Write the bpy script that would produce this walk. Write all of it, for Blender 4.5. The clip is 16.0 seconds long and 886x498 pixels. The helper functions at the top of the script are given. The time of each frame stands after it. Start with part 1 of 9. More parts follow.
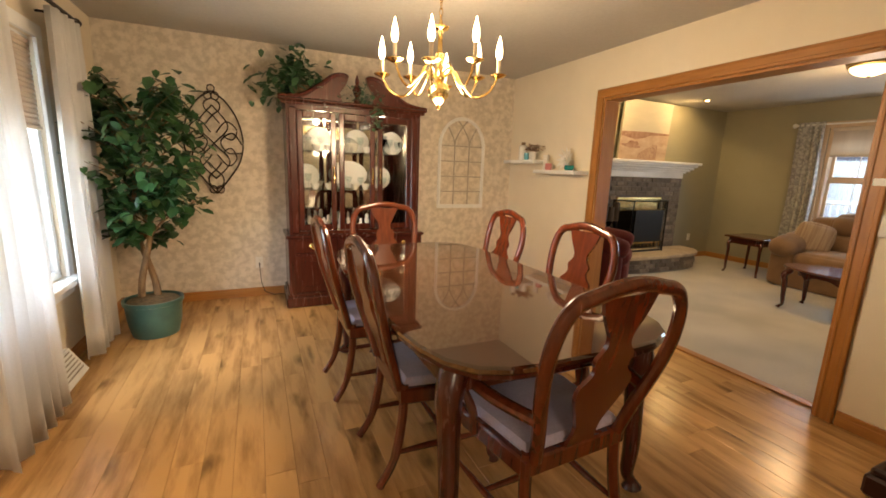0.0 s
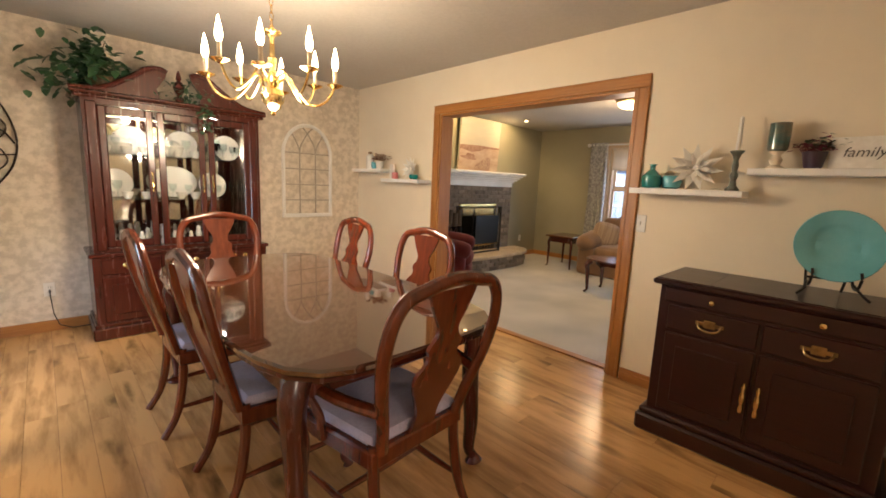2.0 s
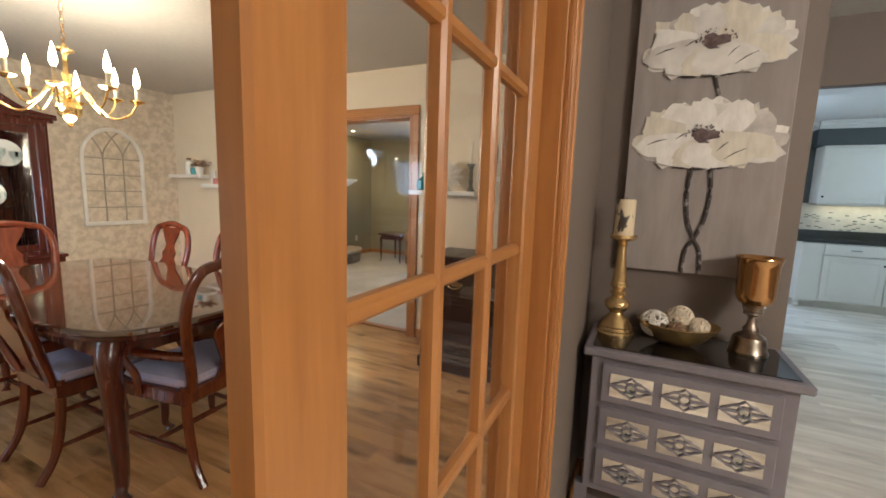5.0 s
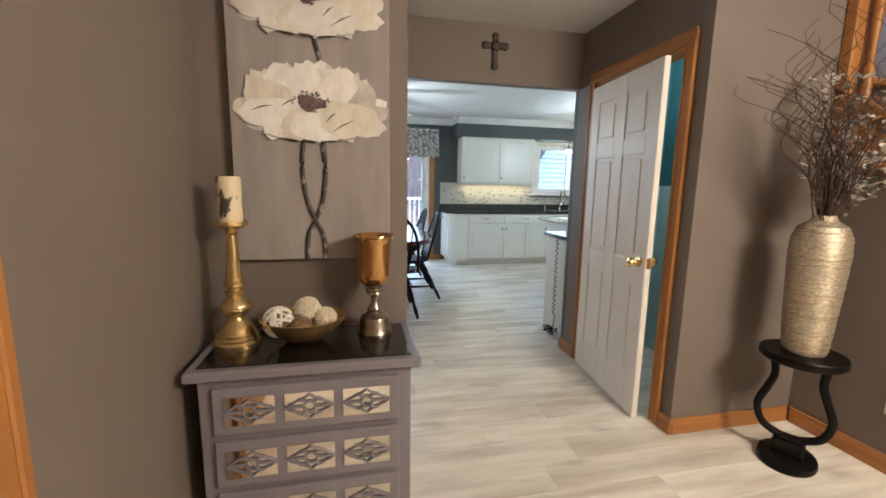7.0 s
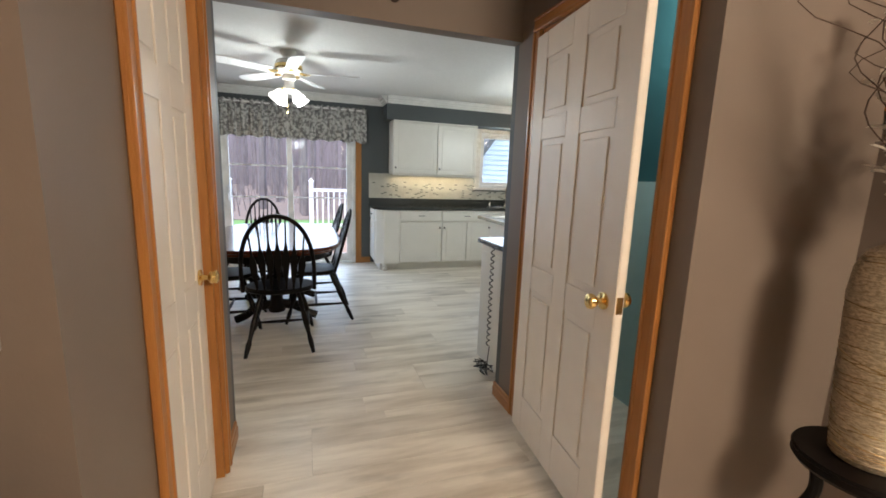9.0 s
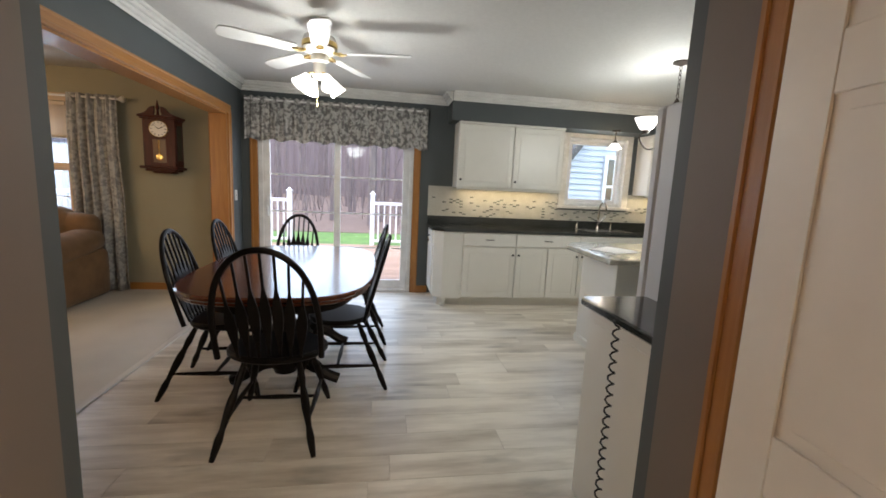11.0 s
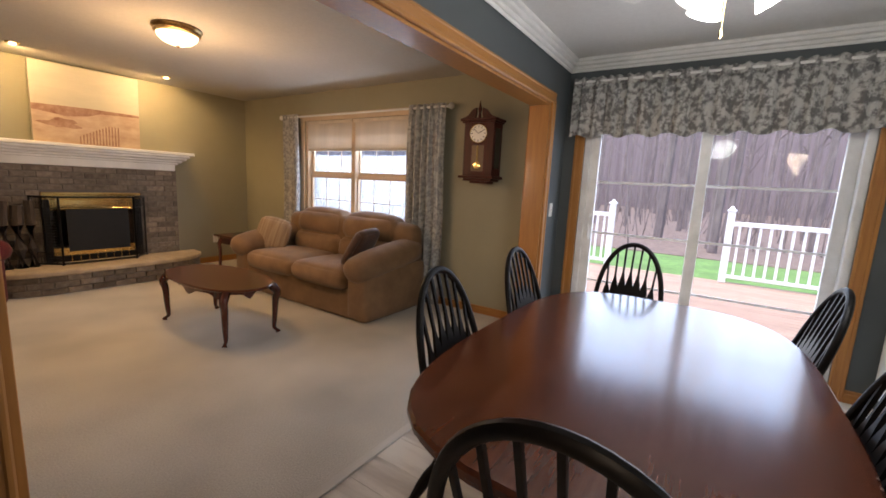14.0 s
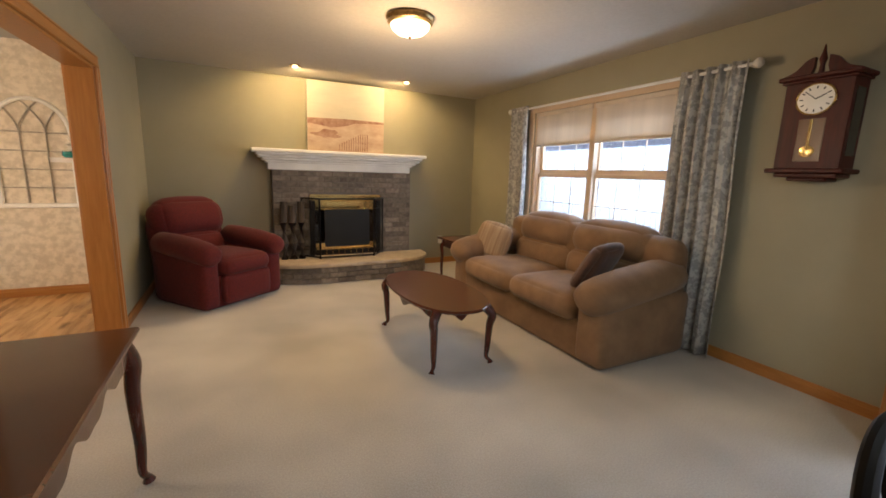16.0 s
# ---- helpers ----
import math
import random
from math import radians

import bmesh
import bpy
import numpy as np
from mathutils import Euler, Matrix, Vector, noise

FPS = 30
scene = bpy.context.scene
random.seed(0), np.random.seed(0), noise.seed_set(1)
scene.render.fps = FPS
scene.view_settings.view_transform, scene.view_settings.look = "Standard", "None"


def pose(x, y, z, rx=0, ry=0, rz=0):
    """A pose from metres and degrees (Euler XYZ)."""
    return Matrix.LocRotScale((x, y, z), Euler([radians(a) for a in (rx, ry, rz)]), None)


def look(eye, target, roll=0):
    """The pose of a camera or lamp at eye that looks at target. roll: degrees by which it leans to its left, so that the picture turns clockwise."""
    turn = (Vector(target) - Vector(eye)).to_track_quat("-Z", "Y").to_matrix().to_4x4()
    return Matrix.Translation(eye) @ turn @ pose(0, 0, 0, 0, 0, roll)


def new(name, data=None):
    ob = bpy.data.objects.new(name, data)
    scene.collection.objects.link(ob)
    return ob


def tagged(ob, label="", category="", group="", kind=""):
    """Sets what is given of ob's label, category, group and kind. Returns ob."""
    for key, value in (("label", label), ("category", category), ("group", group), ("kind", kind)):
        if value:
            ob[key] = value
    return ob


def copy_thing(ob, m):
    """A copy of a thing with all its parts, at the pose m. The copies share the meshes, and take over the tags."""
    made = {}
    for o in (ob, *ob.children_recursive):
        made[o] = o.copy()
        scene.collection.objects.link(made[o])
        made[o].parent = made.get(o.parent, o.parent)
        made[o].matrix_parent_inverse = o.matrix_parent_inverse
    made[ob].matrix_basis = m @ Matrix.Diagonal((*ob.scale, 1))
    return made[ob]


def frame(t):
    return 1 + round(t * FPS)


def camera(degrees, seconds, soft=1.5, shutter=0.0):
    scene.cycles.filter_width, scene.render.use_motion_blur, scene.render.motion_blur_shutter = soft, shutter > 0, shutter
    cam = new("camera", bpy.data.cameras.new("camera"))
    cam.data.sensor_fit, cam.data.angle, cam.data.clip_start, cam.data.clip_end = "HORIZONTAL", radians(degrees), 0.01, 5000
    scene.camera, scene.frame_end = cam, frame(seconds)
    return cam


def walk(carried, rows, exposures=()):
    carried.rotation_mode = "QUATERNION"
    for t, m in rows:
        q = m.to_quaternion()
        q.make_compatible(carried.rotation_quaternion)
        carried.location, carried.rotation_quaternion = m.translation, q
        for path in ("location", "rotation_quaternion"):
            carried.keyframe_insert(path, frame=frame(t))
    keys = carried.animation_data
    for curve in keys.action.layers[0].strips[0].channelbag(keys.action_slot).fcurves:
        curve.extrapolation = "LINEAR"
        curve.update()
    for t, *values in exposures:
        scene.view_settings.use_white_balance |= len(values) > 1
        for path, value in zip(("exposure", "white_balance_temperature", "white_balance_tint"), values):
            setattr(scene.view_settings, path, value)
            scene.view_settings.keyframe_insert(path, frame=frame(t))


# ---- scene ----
cam = camera(94.45, 16.0, soft=1.7)
# seconds, x, y, z, yaw, pitch, roll
PATH = [
    (0, -0.055, -0.022, 1.335, -24.19, -10.94, -2.01),
    (0.5, -0.044, -0.040, 1.337, -30.12, -10.49, -2.17),
    (1, -0.037, -0.058, 1.335, -35.39, -10.08, -2.28),
    (1.5, -0.033, -0.086, 1.340, -39.99, -9.65, -2.36),
    (2, -0.038, -0.125, 1.338, -44.00, -9.02, -2.45),
    (2.5, -0.080, -0.216, 1.341, -42.62, -8.28, -2.73),
    (3, -0.140, -0.312, 1.342, -39.58, -7.74, -2.96),
    (3.2, -0.159, -0.363, 1.351, -38.60, -7.65, -3.09),
    (4.2, -0.380, -0.640, 1.345, -48.00, -7.60, -2.50),
    (5.3, -0.355, -0.925, 1.345, -70.20, -7.65, -1.74),
    (5.5, -0.342, -0.981, 1.342, -73.94, -7.59, -1.87),
    (6, -0.292, -1.074, 1.340, -83.91, -7.78, -2.06),
    (6.5, -0.165, -1.127, 1.333, -93.37, -8.01, -1.48),
    (7, 0.000, -1.180, 1.330, -102.06, -8.90, -0.97),
    (7.5, 0.180, -1.351, 1.324, -106.64, -9.51, -0.91),
    (8, 0.337, -1.527, 1.334, -108.59, -10.01, -1.83),
    (8.5, 0.609, -1.626, 1.320, -109.89, -9.60, -1.82),
    (9, 0.842, -1.745, 1.328, -108.33, -9.78, -2.01),
    (9.5, 1.085, -1.873, 1.340, -103.70, -9.37, -2.86),
    (10.6, 1.700, -2.060, 1.338, -99.50, -8.60, -2.90),
    (11.8, 2.492, -2.105, 1.339, -93.89, -7.80, -2.93),
    (12, 2.573, -2.115, 1.332, -92.02, -7.71, -3.18),
    (12.5, 2.808, -2.109, 1.340, -84.66, -8.47, -3.83),
    (13, 3.015, -1.966, 1.337, -76.55, -9.17, -3.53),
    (13.5, 3.202, -1.814, 1.346, -66.71, -9.22, -2.73),
    (14, 3.409, -1.667, 1.337, -56.25, -9.01, -2.84),
    (14.5, 3.545, -1.521, 1.341, -47.18, -9.76, -2.16),
    (15, 3.674, -1.301, 1.334, -40.17, -10.03, -1.18),
    (15.5, 3.812, -1.102, 1.325, -31.58, -9.85, -1.31),
    (16, 3.895, -0.966, 1.334, -26.44, -10.33, -1.73),
]
EXPOSURES = [(0, 3.05, 6800, 10), (0.7, 3.1, 6600, 8), (1.5, 3.2, 6000, 10), (3.2, 3.25, 6000, 12), (5.3, 3.15, 5150, 5), (6.0, 3.3, 5300, 6), (7.5, 3.4, 5600, 7), (8.0, 3.35, 5600, 8), (9.5, 3.2, 6500, 13), (12.0, 3.05, 6600, 16), (13.5, 3.1, 6400, 20), (14.5, 3.15, 7000, 18), (15.5, 3.3, 7200, 18), (16, 3.35, 6100, 12)]
walk(cam, [(t, pose(x, y, z, 90 + pitch, roll, yaw)) for t, x, y, z, yaw, pitch, roll in PATH], EXPOSURES)

# ---- world, sun and lamps ----
world = bpy.data.worlds.new("overcast_sky")
scene.world = world
world.use_nodes = True
wn = world.node_tree.nodes
sky = wn.new("ShaderNodeTexSky")
sky.sky_type, sky.sun_disc, sky.sun_elevation, sky.sun_rotation = "NISHITA", False, radians(55), radians(250)
sky.air_density, sky.dust_density, sky.ozone_density = 1.0, 1.0, 2.0
wn["Background"].inputs["Strength"].default_value = 0.09
world.node_tree.links.new(sky.outputs[0], wn["Background"].inputs["Color"])


def lamp(name, kind, place, watts, colour, size=0.1, target=None, **more):
    data = bpy.data.lights.new(name, kind)
    data.energy, data.color = watts, colour
    if kind == "AREA":
        data.size = size
    elif kind == "SUN":
        data.angle = radians(size)
    else:
        data.shadow_soft_size = size
    for key, value in more.items():
        if key == "size_y":
            data.shape, data.size_y = "RECTANGLE", value
        if key == "spread":
            data.spot_size, data.spot_blend = radians(value), 0.35
    ob = new(name, data)
    ob.matrix_world = look(place, target) if target else pose(*place)
    return ob


WARM, SOFT, COOL, DAY = (1.0, 0.62, 0.30), (1.0, 0.80, 0.58), (0.93, 1.0, 0.96), (0.72, 0.86, 1.0)
lamp("sun", "SUN", (-4, 8, 22), 0.8, (1, 0.97, 0.93), 30, (0, 0, 0))
lamp("chandelier_light", "POINT", (0.9, 2.2, 1.68), 14.0, (1.0, 0.76, 0.49), 0.20)
lamp("living_dome_light", "POINT", (5.08, 2.02, 1.86), 4.2, (1.0, 0.66, 0.33), 0.12)
lamp("fireplace_spot_light_a", "SPOT", (4.53, 3.97, 2.40), 4.4, (1.0, 0.66, 0.27), 0.03, (4.75, 4.55, 1.4), spread=168)
lamp("fireplace_spot_light_b", "SPOT", (5.84, 4.03, 2.40), 4.4, (1.0, 0.66, 0.27), 0.03, (5.62, 4.55, 1.4), spread=168)
lamp("fan_light", "POINT", (5.17, -1.62, 1.92), 4.0, COOL, 0.14)
lamp("pendant_light", "POINT", (5.18, -4.44, 1.86), 4.6, COOL, 0.16)
lamp("sink_light", "POINT", (6.72, -4.85, 1.98), 1.2, (1.0, 0.78, 0.52), 0.05)
lamp("under_cabinet_light_a", "AREA", (6.98, -3.66, 1.355), 0.55, (1.0, 0.82, 0.5), 0.08, (6.98, -3.66, 0), size_y=1.2)
lamp("under_cabinet_light_b", "AREA", (6.98, -5.95, 1.355), 0.55, (1.0, 0.82, 0.5), 0.08, (6.98, -5.95, 0), size_y=1.2)
# unseen source, placed for the light that throws the vase's shadow
lamp("foyer_unseen_light", "POINT", (-0.75, -3.2, 2.26), 34, SOFT, 0.38)
lamp("bathroom_light", "POINT", (2.40, -3.30, 2.20), 1.3, (1.0, 0.95, 0.85), 0.08)
# sky light standing in the window openings
lamp("dining_window_daylight", "AREA", (-1.40, 2.73, 1.30), 6.2, DAY, 1.1, (1, 2.85, 1.0), size_y=1.4)
lamp("living_window_daylight", "AREA", (7.34, 2.2, 1.38), 5.0, DAY, 1.7, (5, 2.2, 0.7), size_y=1.0)
lamp("patio_door_daylight", "AREA", (7.34, -1.55, 1.0), 2.5, DAY, 1.6, (5, -1.56, 0.6), size_y=1.6)
lamp("sink_window_daylight", "AREA", (7.34, -4.87, 1.62), 0.45, DAY, 0.7, (5, -4.87, 1.2), size_y=0.7)

# ---- materials ----
def rgb(c):
    return (c[0], c[1], c[2], 1.0)


def material(name, colour, rough=0.5, metal=0.0, second=None, scale=6.0, stretch=(1, 1, 1), detail=6.0, bump=0.0, bump_scale=None,
             contrast=(0.35, 0.65), coat=0.0, sheen=0.0, vary=0.0, blotch=0.0, rough_vary=0.0, coords="Object", knots=0.0):
    """Two-tone noise colour with grain bump; vary: change from object to object; blotch: large soft patches."""
    m = bpy.data.materials.new(name)
    m.use_nodes = True
    nt = m.node_tree
    n, l = nt.nodes, nt.links
    b = n["Principled BSDF"]
    b.inputs["Roughness"].default_value, b.inputs["Metallic"].default_value = rough, metal
    b.inputs["Coat Weight"].default_value, b.inputs["Sheen Weight"].default_value = coat, sheen
    b.inputs["Coat Roughness"].default_value = 0.12
    second = second or tuple(0.82 * c for c in colour)
    co = n.new("ShaderNodeTexCoord")
    mp = n.new("ShaderNodeMapping")
    mp.inputs["Scale"].default_value = stretch
    l.new(co.outputs[coords], mp.inputs["Vector"])
    tex = n.new("ShaderNodeTexNoise")
    tex.inputs["Scale"].default_value, tex.inputs["Detail"].default_value = scale, detail
    tex.inputs["Roughness"].default_value = 0.6
    info = n.new("ShaderNodeObjectInfo")
    if vary:
        off = n.new("ShaderNodeVectorMath")
        off.operation = "MULTIPLY_ADD"
        off.inputs[1].default_value = (37.0, 53.0, 71.0)
        l.new(info.outputs["Random"], off.inputs[0])
        l.new(mp.outputs[0], off.inputs[2])
        l.new(off.outputs[0], tex.inputs["Vector"])
    else:
        l.new(mp.outputs[0], tex.inputs["Vector"])
    ramp = n.new("ShaderNodeValToRGB")
    ramp.color_ramp.elements[0].position, ramp.color_ramp.elements[1].position = contrast
    ramp.color_ramp.elements[0].color, ramp.color_ramp.elements[1].color = rgb(second), rgb(colour)
    l.new(tex.outputs["Fac"], ramp.inputs["Fac"])
    out = ramp.outputs["Color"]
    if blotch:
        big = n.new("ShaderNodeTexNoise")
        big.inputs["Scale"].default_value, big.inputs["Detail"].default_value = 1.3, 2.0
        l.new(co.outputs[coords], big.inputs["Vector"])
        hs = n.new("ShaderNodeMapRange")
        hs.inputs["From Min"].default_value, hs.inputs["From Max"].default_value = 0.3, 0.7
        hs.inputs["To Min"].default_value, hs.inputs["To Max"].default_value = 1.0 - blotch, 1.0 + blotch
        l.new(big.outputs["Fac"], hs.inputs["Value"])
        hv = n.new("ShaderNodeHueSaturation")
        l.new(hs.outputs[0], hv.inputs["Value"])
        l.new(out, hv.inputs["Color"])
        out = hv.outputs["Color"]
    if vary:
        mr = n.new("ShaderNodeMapRange")
        mr.inputs["To Min"].default_value, mr.inputs["To Max"].default_value = 1.0 - vary, 1.0 + vary
        l.new(info.outputs["Random"], mr.inputs["Value"])
        hv = n.new("ShaderNodeHueSaturation")
        l.new(mr.outputs[0], hv.inputs["Value"])
        l.new(out, hv.inputs["Color"])
        out = hv.outputs["Color"]
    if knots:
        # dark knots and mineral streaks, drawn out along the board
        kn = n.new("ShaderNodeMapping")
        kn.inputs["Scale"].default_value = (6.5, 2.0, 6.5)
        l.new(off.outputs[0] if vary else co.outputs[coords], kn.inputs["Vector"])
        if vary:
            kn.inputs["Scale"].default_value = (6.5 / stretch[0], 2.0 / stretch[1], 6.5 / stretch[2])
        warp = n.new("ShaderNodeTexNoise")
        warp.inputs["Scale"].default_value, warp.inputs["Detail"].default_value = 1.7, 4.0
        l.new(kn.outputs[0], warp.inputs["Vector"])
        add = n.new("ShaderNodeVectorMath")
        add.operation = "MULTIPLY_ADD"
        add.inputs[1].default_value = (0.9, 0.9, 0.9)
        l.new(warp.outputs["Color"], add.inputs[0])
        l.new(kn.outputs[0], add.inputs[2])
        vo = n.new("ShaderNodeTexVoronoi")
        vo.inputs["Scale"].default_value = 0.85
        l.new(add.outputs[0], vo.inputs["Vector"])
        kr = n.new("ShaderNodeMapRange")
        kr.inputs["From Min"].default_value, kr.inputs["From Max"].default_value = 0.06, 0.27
        kr.inputs["To Min"].default_value, kr.inputs["To Max"].default_value = 1.0 - knots, 1.0
        l.new(vo.outputs["Distance"], kr.inputs["Value"])
        kv = n.new("ShaderNodeHueSaturation")
        l.new(kr.outputs[0], kv.inputs["Value"])
        l.new(out, kv.inputs["Color"])
        out = kv.outputs["Color"]
    l.new(out, b.inputs["Base Color"])
    if rough_vary:
        mr = n.new("ShaderNodeMapRange")
        mr.inputs["To Min"].default_value, mr.inputs["To Max"].default_value = rough - rough_vary, rough + rough_vary
        l.new(tex.outputs["Fac"], mr.inputs["Value"])
        l.new(mr.outputs[0], b.inputs["Roughness"])
    if bump:
        src = tex
        if bump_scale:
            src = n.new("ShaderNodeTexNoise")
            src.inputs["Scale"].default_value, src.inputs["Detail"].default_value = bump_scale, 3.0
            l.new(mp.outputs[0], src.inputs["Vector"])
        bn = n.new("ShaderNodeBump")
        bn.inputs["Strength"].default_value, bn.inputs["Distance"].default_value = bump, 0.004
        l.new(src.outputs["Fac"], bn.inputs["Height"])
        l.new(bn.outputs[0], b.inputs["Normal"])
    return m


def glow(name, colour, strength, base=(0.9, 0.9, 0.88)):
    m = bpy.data.materials.new(name)
    m.use_nodes = True
    b = m.node_tree.nodes["Principled BSDF"]
    b.inputs["Base Color"].default_value = rgb(base)
    b.inputs["Emission Color"].default_value, b.inputs["Emission Strength"].default_value = rgb(colour), strength / 8
    b.inputs["Roughness"].default_value = 0.3
    return m


def glass(name, colour=(1, 1, 1), rough=0.0, weight=0.9):
    """A thin clear pane: see-through with a mirror gloss on top."""
    m = bpy.data.materials.new(name)
    m.use_nodes = True
    nt = m.node_tree
    n, l = nt.nodes, nt.links
    n.remove(n["Principled BSDF"])
    t, g, mix, fr, pw = n.new("ShaderNodeBsdfTransparent"), n.new("ShaderNodeBsdfGlossy"), n.new("ShaderNodeMixShader"), n.new("ShaderNodeLayerWeight"), n.new("ShaderNodeMath")
    t.inputs["Color"].default_value = rgb(colour)
    g.inputs["Roughness"].default_value = rough
    fr.inputs["Blend"].default_value = 0.5
    pw.operation, pw.inputs[1].default_value = "POWER", 4.0
    sc = n.new("ShaderNodeMath")
    sc.operation, sc.inputs[1].default_value, sc.inputs[2].default_value = "MULTIPLY_ADD", 0.6 * weight, 0.010 * weight
    l.new(fr.outputs["Facing"], pw.inputs[0])
    l.new(pw.outputs[0], sc.inputs[0])
    l.new(sc.outputs[0], mix.inputs[0])
    l.new(t.outputs[0], mix.inputs[1])
    l.new(g.outputs[0], mix.inputs[2])
    l.new(mix.outputs[0], n["Material Output"].inputs["Surface"])
    return m


def wood(name, colour, second, rough=0.35, along="z", coat=0.0, vary=0.0, scale=3.0, bump=0.05, contrast=(0.3, 0.7)):
    st = {"x": (1.2, 14, 14), "y": (14, 1.2, 14), "z": (14, 14, 1.2)}[along]
    return material(name, colour, rough, 0, second, scale, st, 8, bump, None, contrast, coat, vary=vary, rough_vary=0.06)


M = {}
M["wall_cream"] = material("cream_wall_paint", (0.74, 0.65, 0.50), 0.75, second=(0.71, 0.62, 0.475), scale=3, bump=0.06, bump_scale=180)
M["wallpaper"] = material("mottled_wallpaper", (0.69, 0.61, 0.50), 0.7, second=(0.53, 0.46, 0.365), scale=17, detail=5, contrast=(0.40, 0.60), bump=0.1, bump_scale=60)
M["wall_taupe"] = material("taupe_wall_paint", (0.175, 0.14, 0.115), 0.6, second=(0.165, 0.132, 0.108), scale=2.5, bump=0.08, bump_scale=160)
M["wall_green"] = material("sage_wall_paint", (0.30, 0.275, 0.195), 0.65, second=(0.28, 0.258, 0.182), scale=2.5, bump=0.08, bump_scale=160)
M["wall_slate"] = material("slate_wall_paint", (0.072, 0.083, 0.085), 0.6, second=(0.066, 0.076, 0.078), scale=2.5, bump=0.08, bump_scale=160)
M["wall_teal"] = material("teal_wall_paint", (0.03, 0.12, 0.14), 0.6, scale=2.5)
M["wainscot"] = material("pale_teal_wainscot", (0.42, 0.60, 0.62), 0.5, scale=2.5)
M["ceiling"] = material("ceiling_paint", (0.63, 0.62, 0.595), 0.85, second=(0.595, 0.585, 0.56), scale=40, bump=0.12, bump_scale=220)
M["ceiling_beige"] = material("beige_ceiling_paint", (0.47, 0.445, 0.40), 0.85, second=(0.44, 0.415, 0.37), scale=40, bump=0.12, bump_scale=220, blotch=0.04)
M["white_trim"] = material("white_trim_paint", (0.80, 0.79, 0.76), 0.4, second=(0.69, 0.68, 0.65), scale=4)
M["door_white"] = material("white_door_paint", (0.77, 0.73, 0.67), 0.42, second=(0.74, 0.70, 0.64), scale=8, bump=0.03, bump_scale=120)
M["oak"] = wood("golden_oak", (0.405, 0.175, 0.040), (0.30, 0.118, 0.024), 0.42, "z", coat=0.08)
M["oak_x"] = wood("golden_oak_x", (0.405, 0.175, 0.040), (0.30, 0.118, 0.024), 0.42, "x", coat=0.08)
M["oak_y"] = wood("golden_oak_y", (0.405, 0.175, 0.040), (0.30, 0.118, 0.024), 0.42, "y", coat=0.08)
M["plank_oak"] = material("hickory_plank", (0.58, 0.33, 0.125), 0.24, second=(0.26, 0.13, 0.05), scale=1.7, stretch=(7, 1.0, 7), detail=9, contrast=(0.27, 0.56), vary=0.11, rough_vary=0.06, bump=0.03, knots=0.6)
M["plank_grey"] = material("whitewashed_plank", (0.78, 0.73, 0.64), 0.36, second=(0.42, 0.36, 0.285), scale=1.5, stretch=(6, 0.8, 6), detail=9, contrast=(0.27, 0.60), vary=0.07, rough_vary=0.08, bump=0.05, knots=0.30)
M["carpet"] = material("beige_carpet", (0.50, 0.46, 0.40), 0.95, second=(0.41, 0.375, 0.32), scale=120, detail=3, bump=0.8, sheen=0.2, blotch=0.20)
M["tile_strip"] = material("pale_edge_strip", (0.56, 0.52, 0.46), 0.4, second=(0.50, 0.46, 0.40), scale=6, stretch=(0.6, 4, 4))
M["joint"] = material("dark_joint", (0.20, 0.105, 0.04), 0.8)
M["joint_grey"] = material("grey_joint", (0.40, 0.36, 0.30), 0.8)
M["mahogany"] = wood("mahogany", (0.085, 0.015, 0.008), (0.04, 0.008, 0.004), 0.26, "z", coat=0.35)
M["cherry"] = wood("cherry_chair_wood", (0.135, 0.027, 0.008), (0.070, 0.013, 0.004), 0.25, "z", coat=0.4)
M["table_top"] = wood("polished_table_wood", (0.06, 0.022, 0.010), (0.035, 0.013, 0.006), 0.10, "y", coat=1.0)
M["table_top"].node_tree.nodes["Principled BSDF"].inputs["Coat Roughness"].default_value = 0.015
M["table_top"].node_tree.nodes["Principled BSDF"].inputs["Coat IOR"].default_value = 2.6
M["table_top"].node_tree.nodes["Principled BSDF"].inputs["Specular IOR Level"].default_value = 0.05
M["dark_buffet"] = wood("dark_mahogany", (0.028, 0.005, 0.004), (0.014, 0.003, 0.003), 0.32, "y", coat=0.08)
M["seat_cloth"] = material("lilac_seat_cloth", (0.47, 0.44, 0.58), 0.9, second=(0.40, 0.375, 0.50), scale=90, bump=0.3, sheen=0.2)
M["black_wood"] = material("black_painted_wood", (0.004, 0.0035, 0.0035), 0.38, second=(0.008, 0.006, 0.005), scale=10)
M["black_wood"].node_tree.nodes["Principled BSDF"].inputs["Specular IOR Level"].default_value = 0.12
M["cherry_top"] = wood("cherry_dinette_top", (0.095, 0.026, 0.011), (0.062, 0.016, 0.007), 0.20, "x", coat=0.35)
M["brass"] = material("polished_brass", (0.88, 0.64, 0.27), 0.20, 1.0, second=(0.80, 0.55, 0.20), scale=20)
M["old_brass"] = material("aged_brass", (0.42, 0.30, 0.13), 0.32, 1.0, second=(0.25, 0.17, 0.08), scale=30)
M["pewter"] = material("brushed_pewter", (0.42, 0.37, 0.30), 0.28, 1.0, second=(0.25, 0.21, 0.17), scale=25)
M["black_iron"] = material("black_iron", (0.015, 0.014, 0.014), 0.4, 0.6)
M["brown_iron"] = material("bronze_iron", (0.060, 0.044, 0.036), 0.5, 0.6, second=(0.035, 0.026, 0.021), scale=30)
M["cab_white"] = material("white_cabinet_paint", (0.74, 0.72, 0.66), 0.35, second=(0.72, 0.70, 0.64), scale=5)
